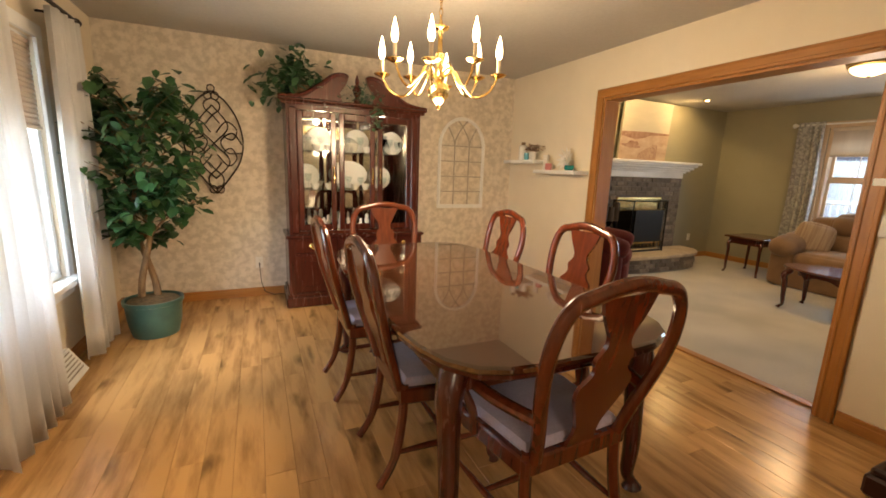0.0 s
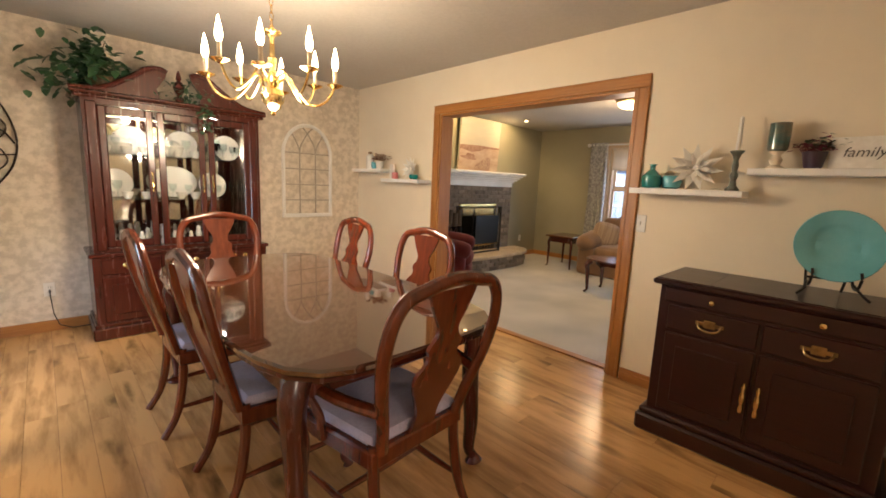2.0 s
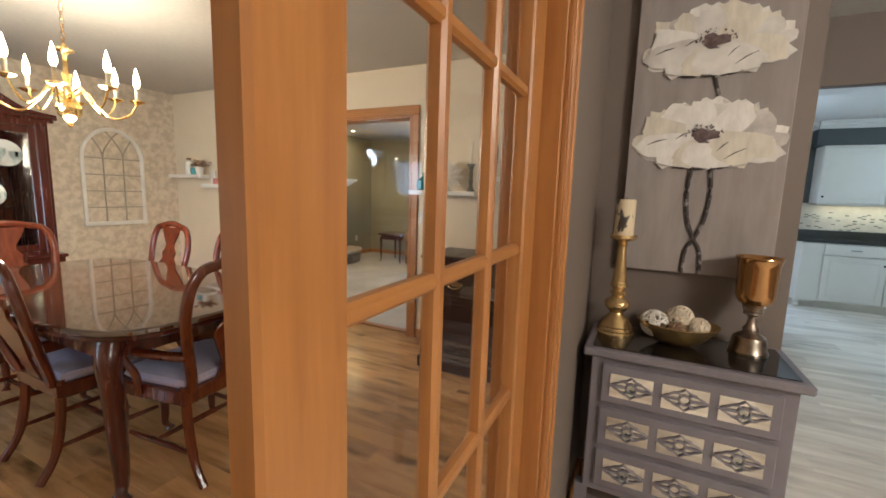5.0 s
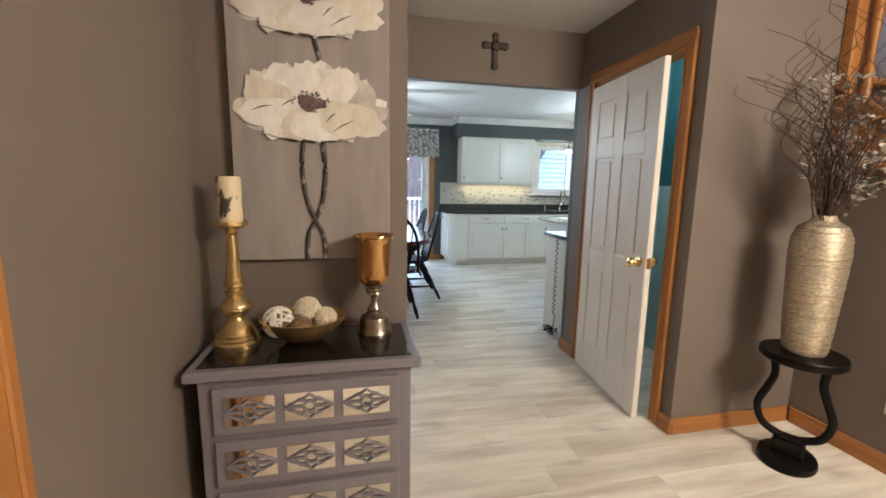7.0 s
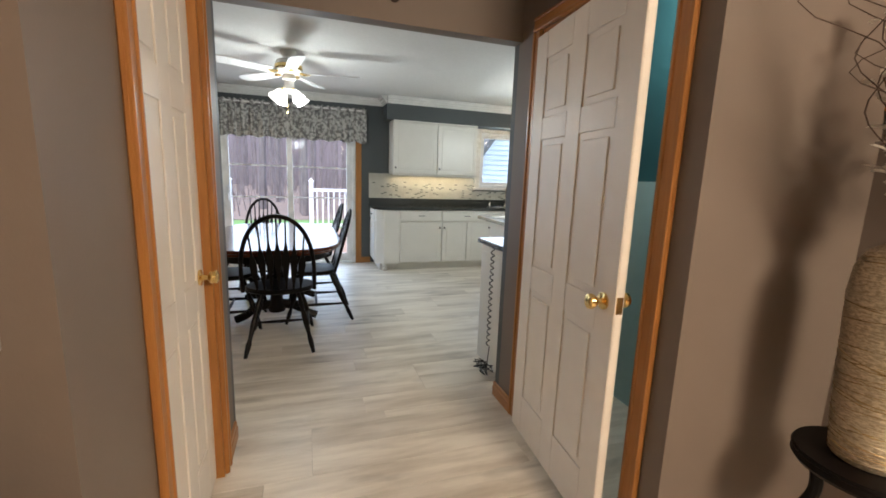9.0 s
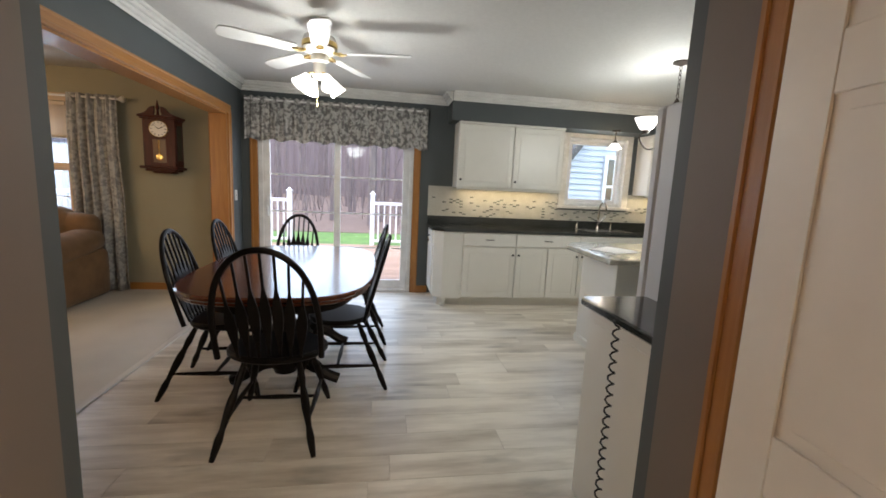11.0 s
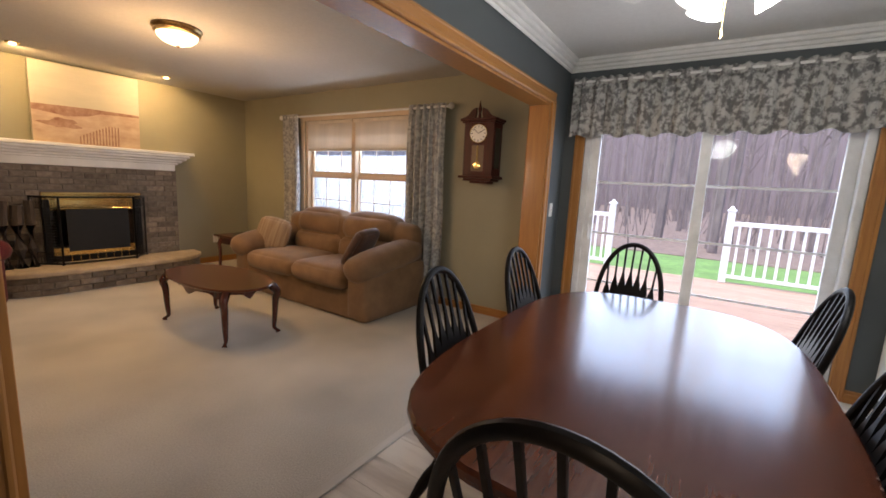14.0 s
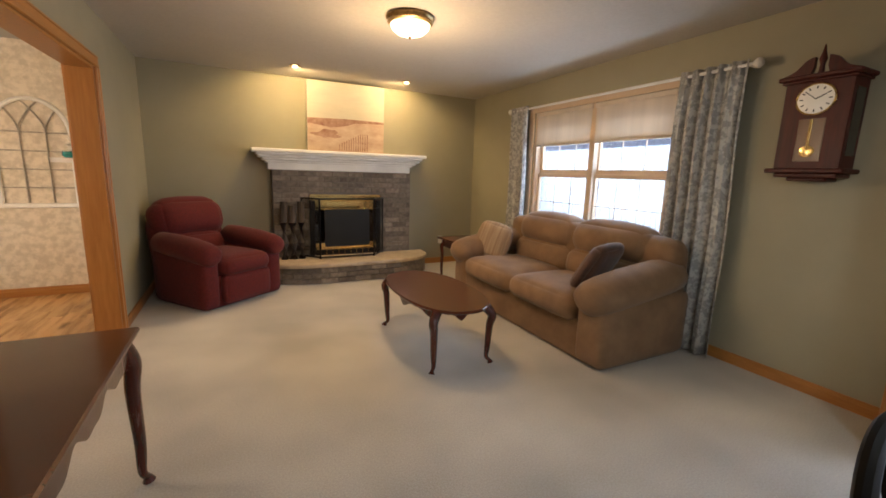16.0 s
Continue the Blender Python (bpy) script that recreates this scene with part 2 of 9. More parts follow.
M["granite"] = material("black_granite", (0.012, 0.013, 0.013), 0.12, second=(0.045, 0.048, 0.045), scale=180, detail=2, contrast=(0.45, 0.6), coat=0.3)
M["island_stone"] = material("pale_island_granite", (0.55, 0.52, 0.42), 0.14, second=(0.30, 0.29, 0.25), scale=16, detail=8, coat=0.3)
M["sofa"] = material("tan_microfibre", (0.225, 0.128, 0.060), 0.8, second=(0.155, 0.083, 0.038), scale=4, detail=5, bump=0.15, bump_scale=220, sheen=0.15, blotch=0.08)
M["red_cloth"] = material("red_chenille", (0.115, 0.006, 0.006), 0.9, second=(0.075, 0.004, 0.004), scale=60, bump=0.35, sheen=0.06)
M["brick"] = material("grey_brown_brick", (0.24, 0.20, 0.16), 0.85, second=(0.15, 0.12, 0.095), scale=22, bump=0.6, vary=0.35)
M["mortar"] = material("mortar", (0.17, 0.15, 0.13), 0.95, scale=60, bump=0.5)
M["hearth_stone"] = material("hearth_slab_stone", (0.50, 0.40, 0.28), 0.7, second=(0.38, 0.30, 0.21), scale=9, bump=0.4)
M["black_metal"] = material("black_stove_metal", (0.008, 0.008, 0.008), 0.3, 0.5)
M["dark_glass"] = material("smoked_glass", (0.006, 0.006, 0.006), 0.04, coat=0.5)
M["curtain_white"] = material("sheer_white_curtain", (0.76, 0.74, 0.71), 0.9, second=(0.70, 0.68, 0.65), scale=120, bump=0.2)
cw = M["curtain_white"].node_tree
tl, mx = cw.nodes.new("ShaderNodeBsdfTranslucent"), cw.nodes.new("ShaderNodeMixShader")
tl.inputs["Color"].default_value, mx.inputs[0].default_value = (0.80, 0.80, 0.80, 1), 0.5
cw.links.new(cw.nodes["Principled BSDF"].outputs[0], mx.inputs[1])
cw.links.new(tl.outputs[0], mx.inputs[2])
cw.links.new(mx.outputs[0], cw.nodes["Material Output"].inputs["Surface"])
M["curtain_grey"] = material("grey_damask_curtain", (0.47, 0.46, 0.435), 0.9, second=(0.29, 0.285, 0.275), scale=24, detail=2, contrast=(0.44, 0.56), bump=0.1)
M["valance"] = material("grey_toile_valance", (0.47, 0.46, 0.43), 0.9, second=(0.15, 0.145, 0.14), scale=22, detail=3, contrast=(0.42, 0.58))
# pale tan frame colour, with the lamps' warm cast mixed in
M["tan_lamplit_trim"] = material("tan_lamplit_frame", (0.60, 0.45, 0.30), 0.45, second=(0.55, 0.40, 0.26), scale=5)
# ivory slats; the tan of warm lamplight is put into their colour
M["blind"] = material("ivory_blind_lamp_tint", (0.62, 0.53, 0.43), 0.6)
M["vinyl"] = material("white_vinyl", (0.80, 0.80, 0.79), 0.45)
M["pane"] = glass("window_pane")
# haze on the view outside, made as a translucent pale sheet
M["view_haze"] = glass("view_haze", (0.72, 0.74, 0.77))
sn = M["view_haze"].node_tree
df, ms = sn.nodes.new("ShaderNodeBsdfTranslucent"), sn.nodes.new("ShaderNodeMixShader")
df.inputs["Color"].default_value, ms.inputs[0].default_value = (0.80, 0.83, 0.86, 1), 0.13
sn.links.new(sn.nodes["Mix Shader"].outputs[0], ms.inputs[1])
sn.links.new(df.outputs[0], ms.inputs[2])
sn.links.new(ms.outputs[0], sn.nodes["Material Output"].inputs["Surface"])
M["pane_clear"] = glass("cabinet_pane", (0.97, 0.98, 0.97), weight=0.7)
M["crystal"] = glass("crystal", (0.93, 0.96, 0.96), weight=1.0)
M["leaf"] = material("ficus_leaf", (0.035, 0.10, 0.03), 0.4, second=(0.018, 0.055, 0.018), scale=6, coat=0.1)
M["leaf_ivy"] = material("ivy_leaf", (0.05, 0.115, 0.045), 0.45, second=(0.02, 0.06, 0.022), scale=9)
M["bark"] = material("pale_bark", (0.27, 0.17, 0.09), 0.85, second=(0.13, 0.08, 0.04), scale=12, stretch=(3, 3, 0.7), bump=0.5)
M["moss"] = material("dry_moss", (0.17, 0.12, 0.06), 0.95, second=(0.08, 0.055, 0.03), scale=40, bump=0.9)
M["planter"] = material("teal_glazed_planter", (0.055, 0.15, 0.135), 0.3, second=(0.035, 0.10, 0.09), scale=5, coat=0.3)
M["teal_glass"] = material("teal_glazed_plate", (0.17, 0.47, 0.54), 0.15, second=(0.12, 0.39, 0.46), scale=5, coat=0.5)
M["teal_vase"] = material("teal_glass_vase", (0.02, 0.23, 0.21), 0.08, second=(0.01, 0.15, 0.15), scale=8, coat=0.5)
M["white_ceramic"] = material("white_ceramic", (0.76, 0.73, 0.67), 0.25, second=(0.72, 0.69, 0.63), scale=6)
M["cream_wax"] = material("cream_wax", (0.76, 0.66, 0.50), 0.55)
M["white_wood"] = material("chalk_white_wood", (0.80, 0.77, 0.71), 0.6, second=(0.68, 0.64, 0.57), scale=20, bump=0.2)
M["mauve_paint"] = material("mauve_grey_paint", (0.205, 0.185, 0.205), 0.45, second=(0.185, 0.165, 0.185), scale=7, bump=0.05)
M["mirror"] = material("antique_mirror", (0.78, 0.74, 0.68), 0.05, 1.0)
M["black_glass"] = material("black_glass_top", (0.012, 0.010, 0.009), 0.04, coat=0.6)

# ---- mesh helpers ----
class Mesh:
    """A bmesh with a few shapes; every shape may be given its own pose m."""

    def __init__(self):
        self.bm = bmesh.new()

    def add(self, verts, faces, m=None):
        vs = [self.bm.verts.new(m @ Vector(v) if m else v) for v in verts]
        for f in faces:
            try:
                self.bm.faces.new([vs[i] for i in f])
            except ValueError:
                pass
        return self

    def box(self, x0, x1, y0, y1, z0, z1, bevel=0.0, m=None):
        x0, x1, y0, y1, z0, z1 = min(x0, x1), max(x0, x1), min(y0, y1), max(y0, y1), min(z0, z1), max(z0, z1)
        b = min(bevel, 0.45 * min(x1 - x0, y1 - y0, z1 - z0))
        if b <= 0:
            v = [(x, y, z) for z in (z0, z1) for y in (y0, y1) for x in (x0, x1)]
            return self.add(v, [(0, 2, 3, 1), (4, 5, 7, 6), (0, 1, 5, 4), (2, 6, 7, 3), (0, 4, 6, 2), (1, 3, 7, 5)], m)
        # chamfered box: three faces' corners a corner
        v, idx = [], {}
        for ix, x in enumerate((x0, x1)):
            for iy, y in enumerate((y0, y1)):
                for iz, z in enumerate((z0, z1)):
                    sx, sy, sz = (1 - 2 * ix) * b, (1 - 2 * iy) * b, (1 - 2 * iz) * b
                    idx[ix, iy, iz] = len(v)
                    v += [(x, y + sy, z + sz), (x + sx, y, z + sz), (x + sx, y + sy, z)]
        f = []
        for a in (0, 1):
            f += [[idx[a, 0, 0], idx[a, 1, 0], idx[a, 1, 1], idx[a, 0, 1]], [idx[0, a, 0] + 1, idx[1, a, 0] + 1, idx[1, a, 1] + 1, idx[0, a, 1] + 1],
                  [idx[0, 0, a] + 2, idx[1, 0, a] + 2, idx[1, 1, a] + 2, idx[0, 1, a] + 2]]
            for c in (0, 1):
                f += [[idx[0, a, c] + 1, idx[1, a, c] + 1, idx[1, a, c] + 2, idx[0, a, c] + 2], [idx[a, 0, c], idx[a, 1, c], idx[a, 1, c] + 2, idx[a, 0, c] + 2],
                      [idx[a, c, 0], idx[a, c, 1], idx[a, c, 1] + 1, idx[a, c, 0] + 1]]
                for d in (0, 1):
                    f.append([idx[a, c, d], idx[a, c, d] + 1, idx[a, c, d] + 2])
        return self.add(v, f, m)

    def lathe(self, profile, seg=24, m=None, sx=1.0, sy=1.0, cap=True):
        """profile: (radius, height) pairs from the bottom up, turned about z."""
        v, f, k = [], [], len(profile)
        for i in range(seg):
            a = 2 * math.pi * i / seg
            v += [(r * sx * math.cos(a), r * sy * math.sin(a), z) for r, z in profile]
        for i in range(seg):
            j = (i + 1) % seg
            f += [(i * k + q, j * k + q, j * k + q + 1, i * k + q + 1) for q in range(k - 1)]
        if cap:
            f += [tuple(i * k for i in range(seg))[::-1], tuple(i * k + k - 1 for i in range(seg))]
        return self.add(v, f, m)

    def tube(self, pts, r, seg=8, m=None, flat=1.0, closed=False, up=(0, 0, 1)):
        """A round bar along pts; r: one radius or one a point; flat: breadth to height."""
        pts = [Vector(p) for p in pts]
        rs = r if isinstance(r, (list, tuple)) else [r] * len(pts)
        v, f, n = [], [], len(pts)
        ref = Vector(up)
        for i, p in enumerate(pts):
            d = (pts[(i + 1) % n] - pts[i - 1]) if closed else (pts[min(i + 1, n - 1)] - pts[max(i - 1, 0)])
            d.normalize()
            s = d.cross(ref)
            if s.length < 1e-3:
                s = d.cross(Vector((1, 0.3, 0)))
            s.normalize()
            u = s.cross(d)
            for q in range(seg):
                a = 2 * math.pi * q / seg
                v.append(p + s * (rs[i] * flat * math.cos(a)) + u * (rs[i] * math.sin(a)))
        for i in range(n if closed else n - 1):
            j = (i + 1) % n
            f += [(i * seg + q, i * seg + (q + 1) % seg, j * seg + (q + 1) % seg, j * seg + q) for q in range(seg)]
        if not closed:
            f += [tuple(range(seg))[::-1], tuple((n - 1) * seg + q for q in range(seg))]
        return self.add(v, f, m)

    def slab(self, outline, z0, z1, m=None, bevel=0.0):
        """A flat outline of (x, y), extruded in z; bevel: a step in at both faces."""
        k = len(outline)
        cx, cy = sum(p[0] for p in outline) / k, sum(p[1] for p in outline) / k

        def ring(s, z):
            out = []
            for i, (x, y) in enumerate(outline):
                if s:
                    (ax, ay), (bx, by) = outline[i - 1], outline[(i + 1) % k]
                    nx, ny = by - ay, ax - bx
                    q = math.hypot(nx, ny) or 1
                    sign = 1 if (x - cx) * nx + (y - cy) * ny > 0 else -1
                    x, y = x - sign * s * nx / q, y - sign * s * ny / q
                out.append((x, y, z))
            return out
        rings = [ring(bevel, z0), ring(0, z0 + bevel), ring(0, z1 - bevel), ring(bevel, z1)] if bevel else [ring(0, z0), ring(0, z1)]
        v = [p for rr in rings for p in rr]
        f = [tuple(range(k))[::-1], tuple(range((len(rings) - 1) * k, len(rings) * k))]
        for a in range(len(rings) - 1):
            f += [(a * k + i, a * k + (i + 1) % k, (a + 1) * k + (i + 1) % k, (a + 1) * k + i) for i in range(k)]
        return self.add(v, f, m)

    def sheet(self, fn, nu, nv, thick=0.0, m=None):
        """A surface fn(u, v) with u, v from 0 to 1; thick: second skin behind it."""
        v = [fn(i / nu, j / nv) for j in range(nv + 1) for i in range(nu + 1)]
        f = [(j * (nu + 1) + i, j * (nu + 1) + i + 1, (j + 1) * (nu + 1) + i + 1, (j + 1) * (nu + 1) + i) for j in range(nv) for i in range(nu)]
        return self.add(v, f, m)

    def done(self, name, mat, parent=None, m=None, smooth=True, angle=35, flip=False):
        bm = self.bm
        bmesh.ops.recalc_face_normals(bm, faces=bm.faces)
        me = bpy.data.meshes.new(name)
        bm.to_mesh(me)
        bm.free()
        if smooth:
            me.shade_smooth()
            me.set_sharp_from_angle(angle=radians(angle))
        me.materials.append(mat)
        ob = new(name, me)
        if parent:
            ob.parent = parent
        if m:
            ob.matrix_basis = m
        return ob


def part(name, mesh, mat, parent, label="", m=None, angle=35):
    ob = mesh.done(name, M[mat] if isinstance(mat, str) else mat, parent, m, angle=angle)
    return tagged(ob, label) if label else ob


def thing(name, label, category, m=None, group="", kind=""):
    ob = new(name)
    ob.empty_display_size = 0.1
    if m:
        ob.matrix_basis = m
    return tagged(ob, label, category, group, kind)


def solo(name, mesh, mat, label, category, m=None, group="", kind=""):
    return tagged(mesh.done(name, M[mat], None, m), label, category, group, kind)


def structure(name, mesh, mat, label="", category=""):
    return tagged(mesh.done(name, M[mat], smooth=False), label, category or "wall", kind="structure")


def wall_boxes(mesh, axis, p0, p1, a0, a1, z0, z1, holes=()):
    """A wall of thickness p0..p1 across axis, from a0 to a1 along the other one, with openings (a0, a1, z0, z1), as one closed skin."""
    us = sorted({a0, a1, *[min(max(v, a0), a1) for h in holes for v in h[:2]]})
    ws = sorted({z0, z1, *[min(max(v, z0), z1) for h in holes for v in h[2:]]})

    def solid(i, k):
        if not (0 <= i < len(us) - 1 and 0 <= k < len(ws) - 1):
            return False
        u, w = (us[i] + us[i + 1]) / 2, (ws[k] + ws[k + 1]) / 2
        return not any(h[0] < u < h[1] and h[2] < w < h[3] for h in holes)

    def spot(p, u, w):
        return (p, u, w) if axis == "x" else (u, p, w)
    for i in range(len(us) - 1):
        for k in range(len(ws) - 1):
            if not solid(i, k):
                continue
            (u, v), (w, t) = us[i:i + 2], ws[k:k + 2]
            quads = [[(p, u, w), (p, v, w), (p, v, t), (p, u, t)] for p in (p0, p1)]
            for open_side, c, d in ((not solid(i - 1, k), (u, w), (u, t)), (not solid(i + 1, k), (v, w), (v, t)), (not solid(i, k - 1), (u, w), (v, w)), (not solid(i, k + 1), (u, t), (v, t))):
                if open_side:
                    quads.append([(p0, *c), (p1, *c), (p1, *d), (p0, *d)])
            for q in quads:
                mesh.add([spot(*c) for c in q], [(0, 1, 2, 3)])
    bmesh.ops.remove_doubles(mesh.bm, verts=mesh.bm.verts, dist=0.0005)
    return mesh


def wall(name, mat, label, axis, p0, p1, a0, a1, z0=0.0, z1=2.46, holes=()):
    return structure(name, wall_boxes(Mesh(), axis, p0, p1, a0, a1, z0, z1, holes), mat, label)


# ---- rooms ----
H = 2.44
OPEN_D = (1.05, 2.95, 0.0, 2.02)
wall("wall_dining_east", "wall_cream", "cream painted dining room wall with wide opening", "x", 2.865, 2.942, -0.6, 4.43, 0, 2.46, [OPEN_D])
wall("wall_living_west", "wall_green", "sage green living room wall with opening", "x", 2.942, 3.02, -0.38, 4.55, 0, 2.46, [OPEN_D])
wall("wall_dining_north", "wallpaper", "mottled cream and beige wallpapered wall", "y", 4.43, 4.60, -1.36, 2.942)
WIN_D = (2.10, 3.36, 0.56, 2.02)
wall("wall_dining_west", "wall_cream", "cream painted dining room window wall", "x", -1.36, -1.22, -0.6, 4.43, 0, 2.46, [WIN_D])
DOOR_F = (-1.13, 0.62, 0.0, 2.03)
wall("wall_dining_south", "wall_cream", "cream painted wall round the french door", "y", -0.60, -0.54, -1.36, 2.865, 0, 2.46, [DOOR_F])
wall("wall_foyer_north", "wall_taupe", "taupe painted foyer wall round the french door", "y", -0.66, -0.60, -2.3, 1.60, 0, 2.46, [DOOR_F])
wall("wall_living_north", "wall_green", "sage green fireplace wall", "y", 4.55, 4.70, 2.942, 7.14)
WIN_L = (1.28, 3.12, 0.68, 2.08)
wall("wall_living_east", "wall_green", "sage green living room window wall", "x", 7.14, 7.30, -0.38, 4.70, 0, 2.46, [WIN_L])
OPEN_K = (3.58, 6.70, 0.0, 2.02)
wall("wall_living_south", "wall_green", "sage green wall over the kitchen opening", "y", -0.38, -0.30, 3.02, 7.14, 0, 2.46, [OPEN_K])
wall("wall_kitchen_north", "wall_slate", "slate painted kitchen wall over the wide opening", "y", -0.46, -0.38, 2.90, 7.14, 0, 2.46, [OPEN_K])
SLIDE, WIN_K = (-2.46, -0.64, 0.0, 2.03), (-5.27, -4.45, 1.20, 2.08)
wall("wall_kitchen_east", "wall_slate", "slate painted kitchen wall with patio door and sink window", "x", 7.14, 7.30, -7.2, -0.38, 0, 2.46, [SLIDE, WIN_K])
wall("wall_kitchen_south", "wall_slate", "slate painted kitchen end wall", "y", -7.2, -7.05, 2.9, 7.14)
wall("wall_kitchen_west", "wall_slate", "slate painted kitchen wall beside the hall", "x", 2.95, 3.0, -7.05, -2.85)
wall("wall_kitchen_west_b", "wall_slate", "slate painted kitchen wall beside the opening", "x", 2.95, 3.0, -1.38, -0.46)
wall("wall_hall_header", "wall_taupe", "taupe painted header over the kitchen entrance", "x", 2.92, 3.0, -2.85, -1.38, 2.05, 2.46)
CLOSET = (1.99, 2.67, 0.0, 2.03)
wall("wall_hall_north", "wall_taupe", "taupe painted hall wall with closet door", "y", -1.38, -1.26, 1.60, 2.95, 0, 2.46, [CLOSET])
wall("wall_foyer_east", "wall_taupe", "taupe painted wall behind the console", "x", 1.60, 1.72, -1.26, -0.60)
BATH = (1.91, 2.71, 0.0, 2.05)
wall("wall_hall_south", "wall_taupe", "taupe painted hall wall with open door", "y", -2.95, -2.85, 1.76, 2.95, 0, 2.46, [BATH])
wall("wall_niche_east", "wall_taupe", "taupe painted short wall beside the vase", "x", 1.76, 1.86, -3.65, -2.95, 0, 4.4)
wall("wall_bath_south", "wall_teal", "dark teal bathroom wall", "y", -3.65, -3.60, 1.86, 2.95)
wall("wall_bath_east", "wall_teal", "dark teal bathroom side wall", "x", 2.90, 2.95, -3.60, -2.95)
wall("wall_bath_west", "wall_teal", "dark teal bathroom inner wall", "x", 1.86, 1.90, -3.60, -2.95)
wall("wall_foyer_west", "wall_taupe", "taupe painted foyer wall", "x", -2.4, -2.3, -4.6, -0.6, 0, 5.0)
structure("wainscot_bath", Mesh().box(1.90, 2.90, -3.60, -3.58, 0, 1.35).box(2.88, 2.90, -3.58, -2.95, 0, 1.35).box(1.90, 1.92, -3.58, -2.95, 0, 1.35), "wainscot", "pale teal bathroom wainscot", "wainscot")
structure("ceiling_dining", Mesh().box(-1.4, 2.9, -0.6, 4.5, H, H + 0.1), "ceiling_beige", "pale beige painted dining room ceiling", "ceiling")
structure("ceiling_living", Mesh().box(2.95, 7.2, -0.38, 4.6, H, H + 0.1), "ceiling_beige", "pale beige painted living room ceiling", "ceiling")
structure("ceiling_kitchen", Mesh().box(2.95, 7.2, -7.1, -0.38, H, H + 0.1), "ceiling", "white painted kitchen ceiling", "ceiling")
structure("ceiling_hall", Mesh().box(-2.3, 3.0, -3.66, -0.6, H, H + 0.1), "ceiling", "white painted hall ceiling", "ceiling")
structure("ceiling_stairwell", Mesh().box(-2.4, 3.2, -4.8, -3.66, 4.9, 5.0), "ceiling", "white painted stairwell ceiling", "ceiling")
wall("wall_stairwell_south", "wall_taupe", "taupe painted stairwell wall", "y", -4.8, -4.6, -2.4, 3.2, 0, 4.9)
wall("wall_stairwell_east", "wall_taupe", "taupe painted stairwell end wall", "x", 3.1, 3.2, -4.6, -3.66, 0, 4.9)
wall("wall_stairwell_north", "wall_taupe", "taupe painted wall above the hall ceiling", "y", -3.74, -3.66, -2.3, 1.76, 2.54, 4.9)
floor_dining = structure("floor_dining", Mesh().box(-1.4, 2.94, -0.6, 4.5, -0.12, -0.012), "joint", "glossy honey brown hickory plank floor", "floor")
floor_kitchen = structure("floor_kitchen", Mesh().box(-2.4, 7.2, -7.2, -0.6, -0.12, -0.012).box(2.94, 7.2, -0.6, -0.40, -0.12, -0.012), "joint_grey", "whitewashed grey plank floor", "floor")
structure("carpet", Mesh().box(2.97, 7.2, -0.40, 4.6, -0.1, 0.008), "carpet", "beige cut pile carpet", "carpet")

# ---- trim, windows and doors ----
def casing(name, axis, face, out, a0, a1, top, mats=("oak", "oak_x", "oak_y"), width=0.085, z0=0.0, sill=False):
    """Stepped casing round an opening on one face of a wall; out: +1 or -1 along the axis."""
    def run(mesh, u0, u1, v0, v1, inner):
        t = 0.014 * out
        for k, (d, w0, w1) in enumerate(((0.016, 0.0, 1.0), (0.022, 0.02, 0.30), (0.021, 0.78, 0.98))):
            pu0, pu1, pv0, pv1 = u0, u1, v0, v1
            if inner == "lo":
                pu0, pu1 = u0 + (u1 - u0) * w0, u0 + (u1 - u0) * w1
            elif inner == "hi":
                pu0, pu1 = u1 - (u1 - u0) * w1, u1 - (u1 - u0) * w0
            else:
                pv0, pv1 = v0 + (v1 - v0) * w0, v0 + (v1 - v0) * w1
            f0, f1 = face + (0.004 * out if k else 0), face + d * out
            if k and inner == "top":
                pu0, pu1 = pu0 + 0.002, pu1 - 0.002
            elif k:
                pv0 += 0.001
            if axis == "x":
                mesh.box(f0, f1, pu0, pu1, pv0, pv1, 0.004)
            else:
                mesh.box(pu0, pu1, f0, f1, pv0, pv1, 0.004)
    root = thing(name, "golden oak door casing on the wall", "casing", kind="structure")
    m = Mesh()
    run(m, a0 - width, a0, z0, top, "lo")
    part("side_casing", m, mats[0], root)
    m = Mesh()
    run(m, a1, a1 + width, z0, top, "hi")
    part("side_casing", m, mats[0], root)
    m = Mesh()
    run(m, a0 - width, a1 + width, top, top + width, "top")
    part("head_casing", m, mats[1] if axis == "y" else mats[2], root)
    return root


def jamb(name, axis, p0, p1, a0, a1, top, mat="oak", thick=0.018):
    m = Mesh()
    for u0, u1, v0, v1 in ((a0, a0 + thick, 0, top), (a1 - thick, a1, 0, top), (a0 + thick, a1 - thick, top - thick, top)):
        if axis == "x":
            m.box(p0, p1, u0, u1, v0, v1, 0.002)
        else:
            m.box(u0, u1, p0, p1, v0, v1, 0.002)
    return structure(name, m, mat, "golden oak jamb lining the opening", "jamb")


def baseboard(name, axis, face, out, a0, a1, mat=None, height=0.09):
    m = Mesh()
    for k, (d, h) in enumerate(((0.014, height), (0.018, height * 0.72))):
        f0, f1 = face + (0.003 * out if k else 0), face + d * out
        a0, a1 = a0 + 0.001 * k, a1 - 0.001 * k
        if axis == "x":
            m.box(f0, f1, a0, a1, 0.0, h, 0.004)
        else:
            m.box(a0, a1, f0, f1, 0.0, h, 0.004)
    return structure(name, m, mat or ("oak_y" if axis == "x" else "oak_x"), "golden oak baseboard", "baseboard")


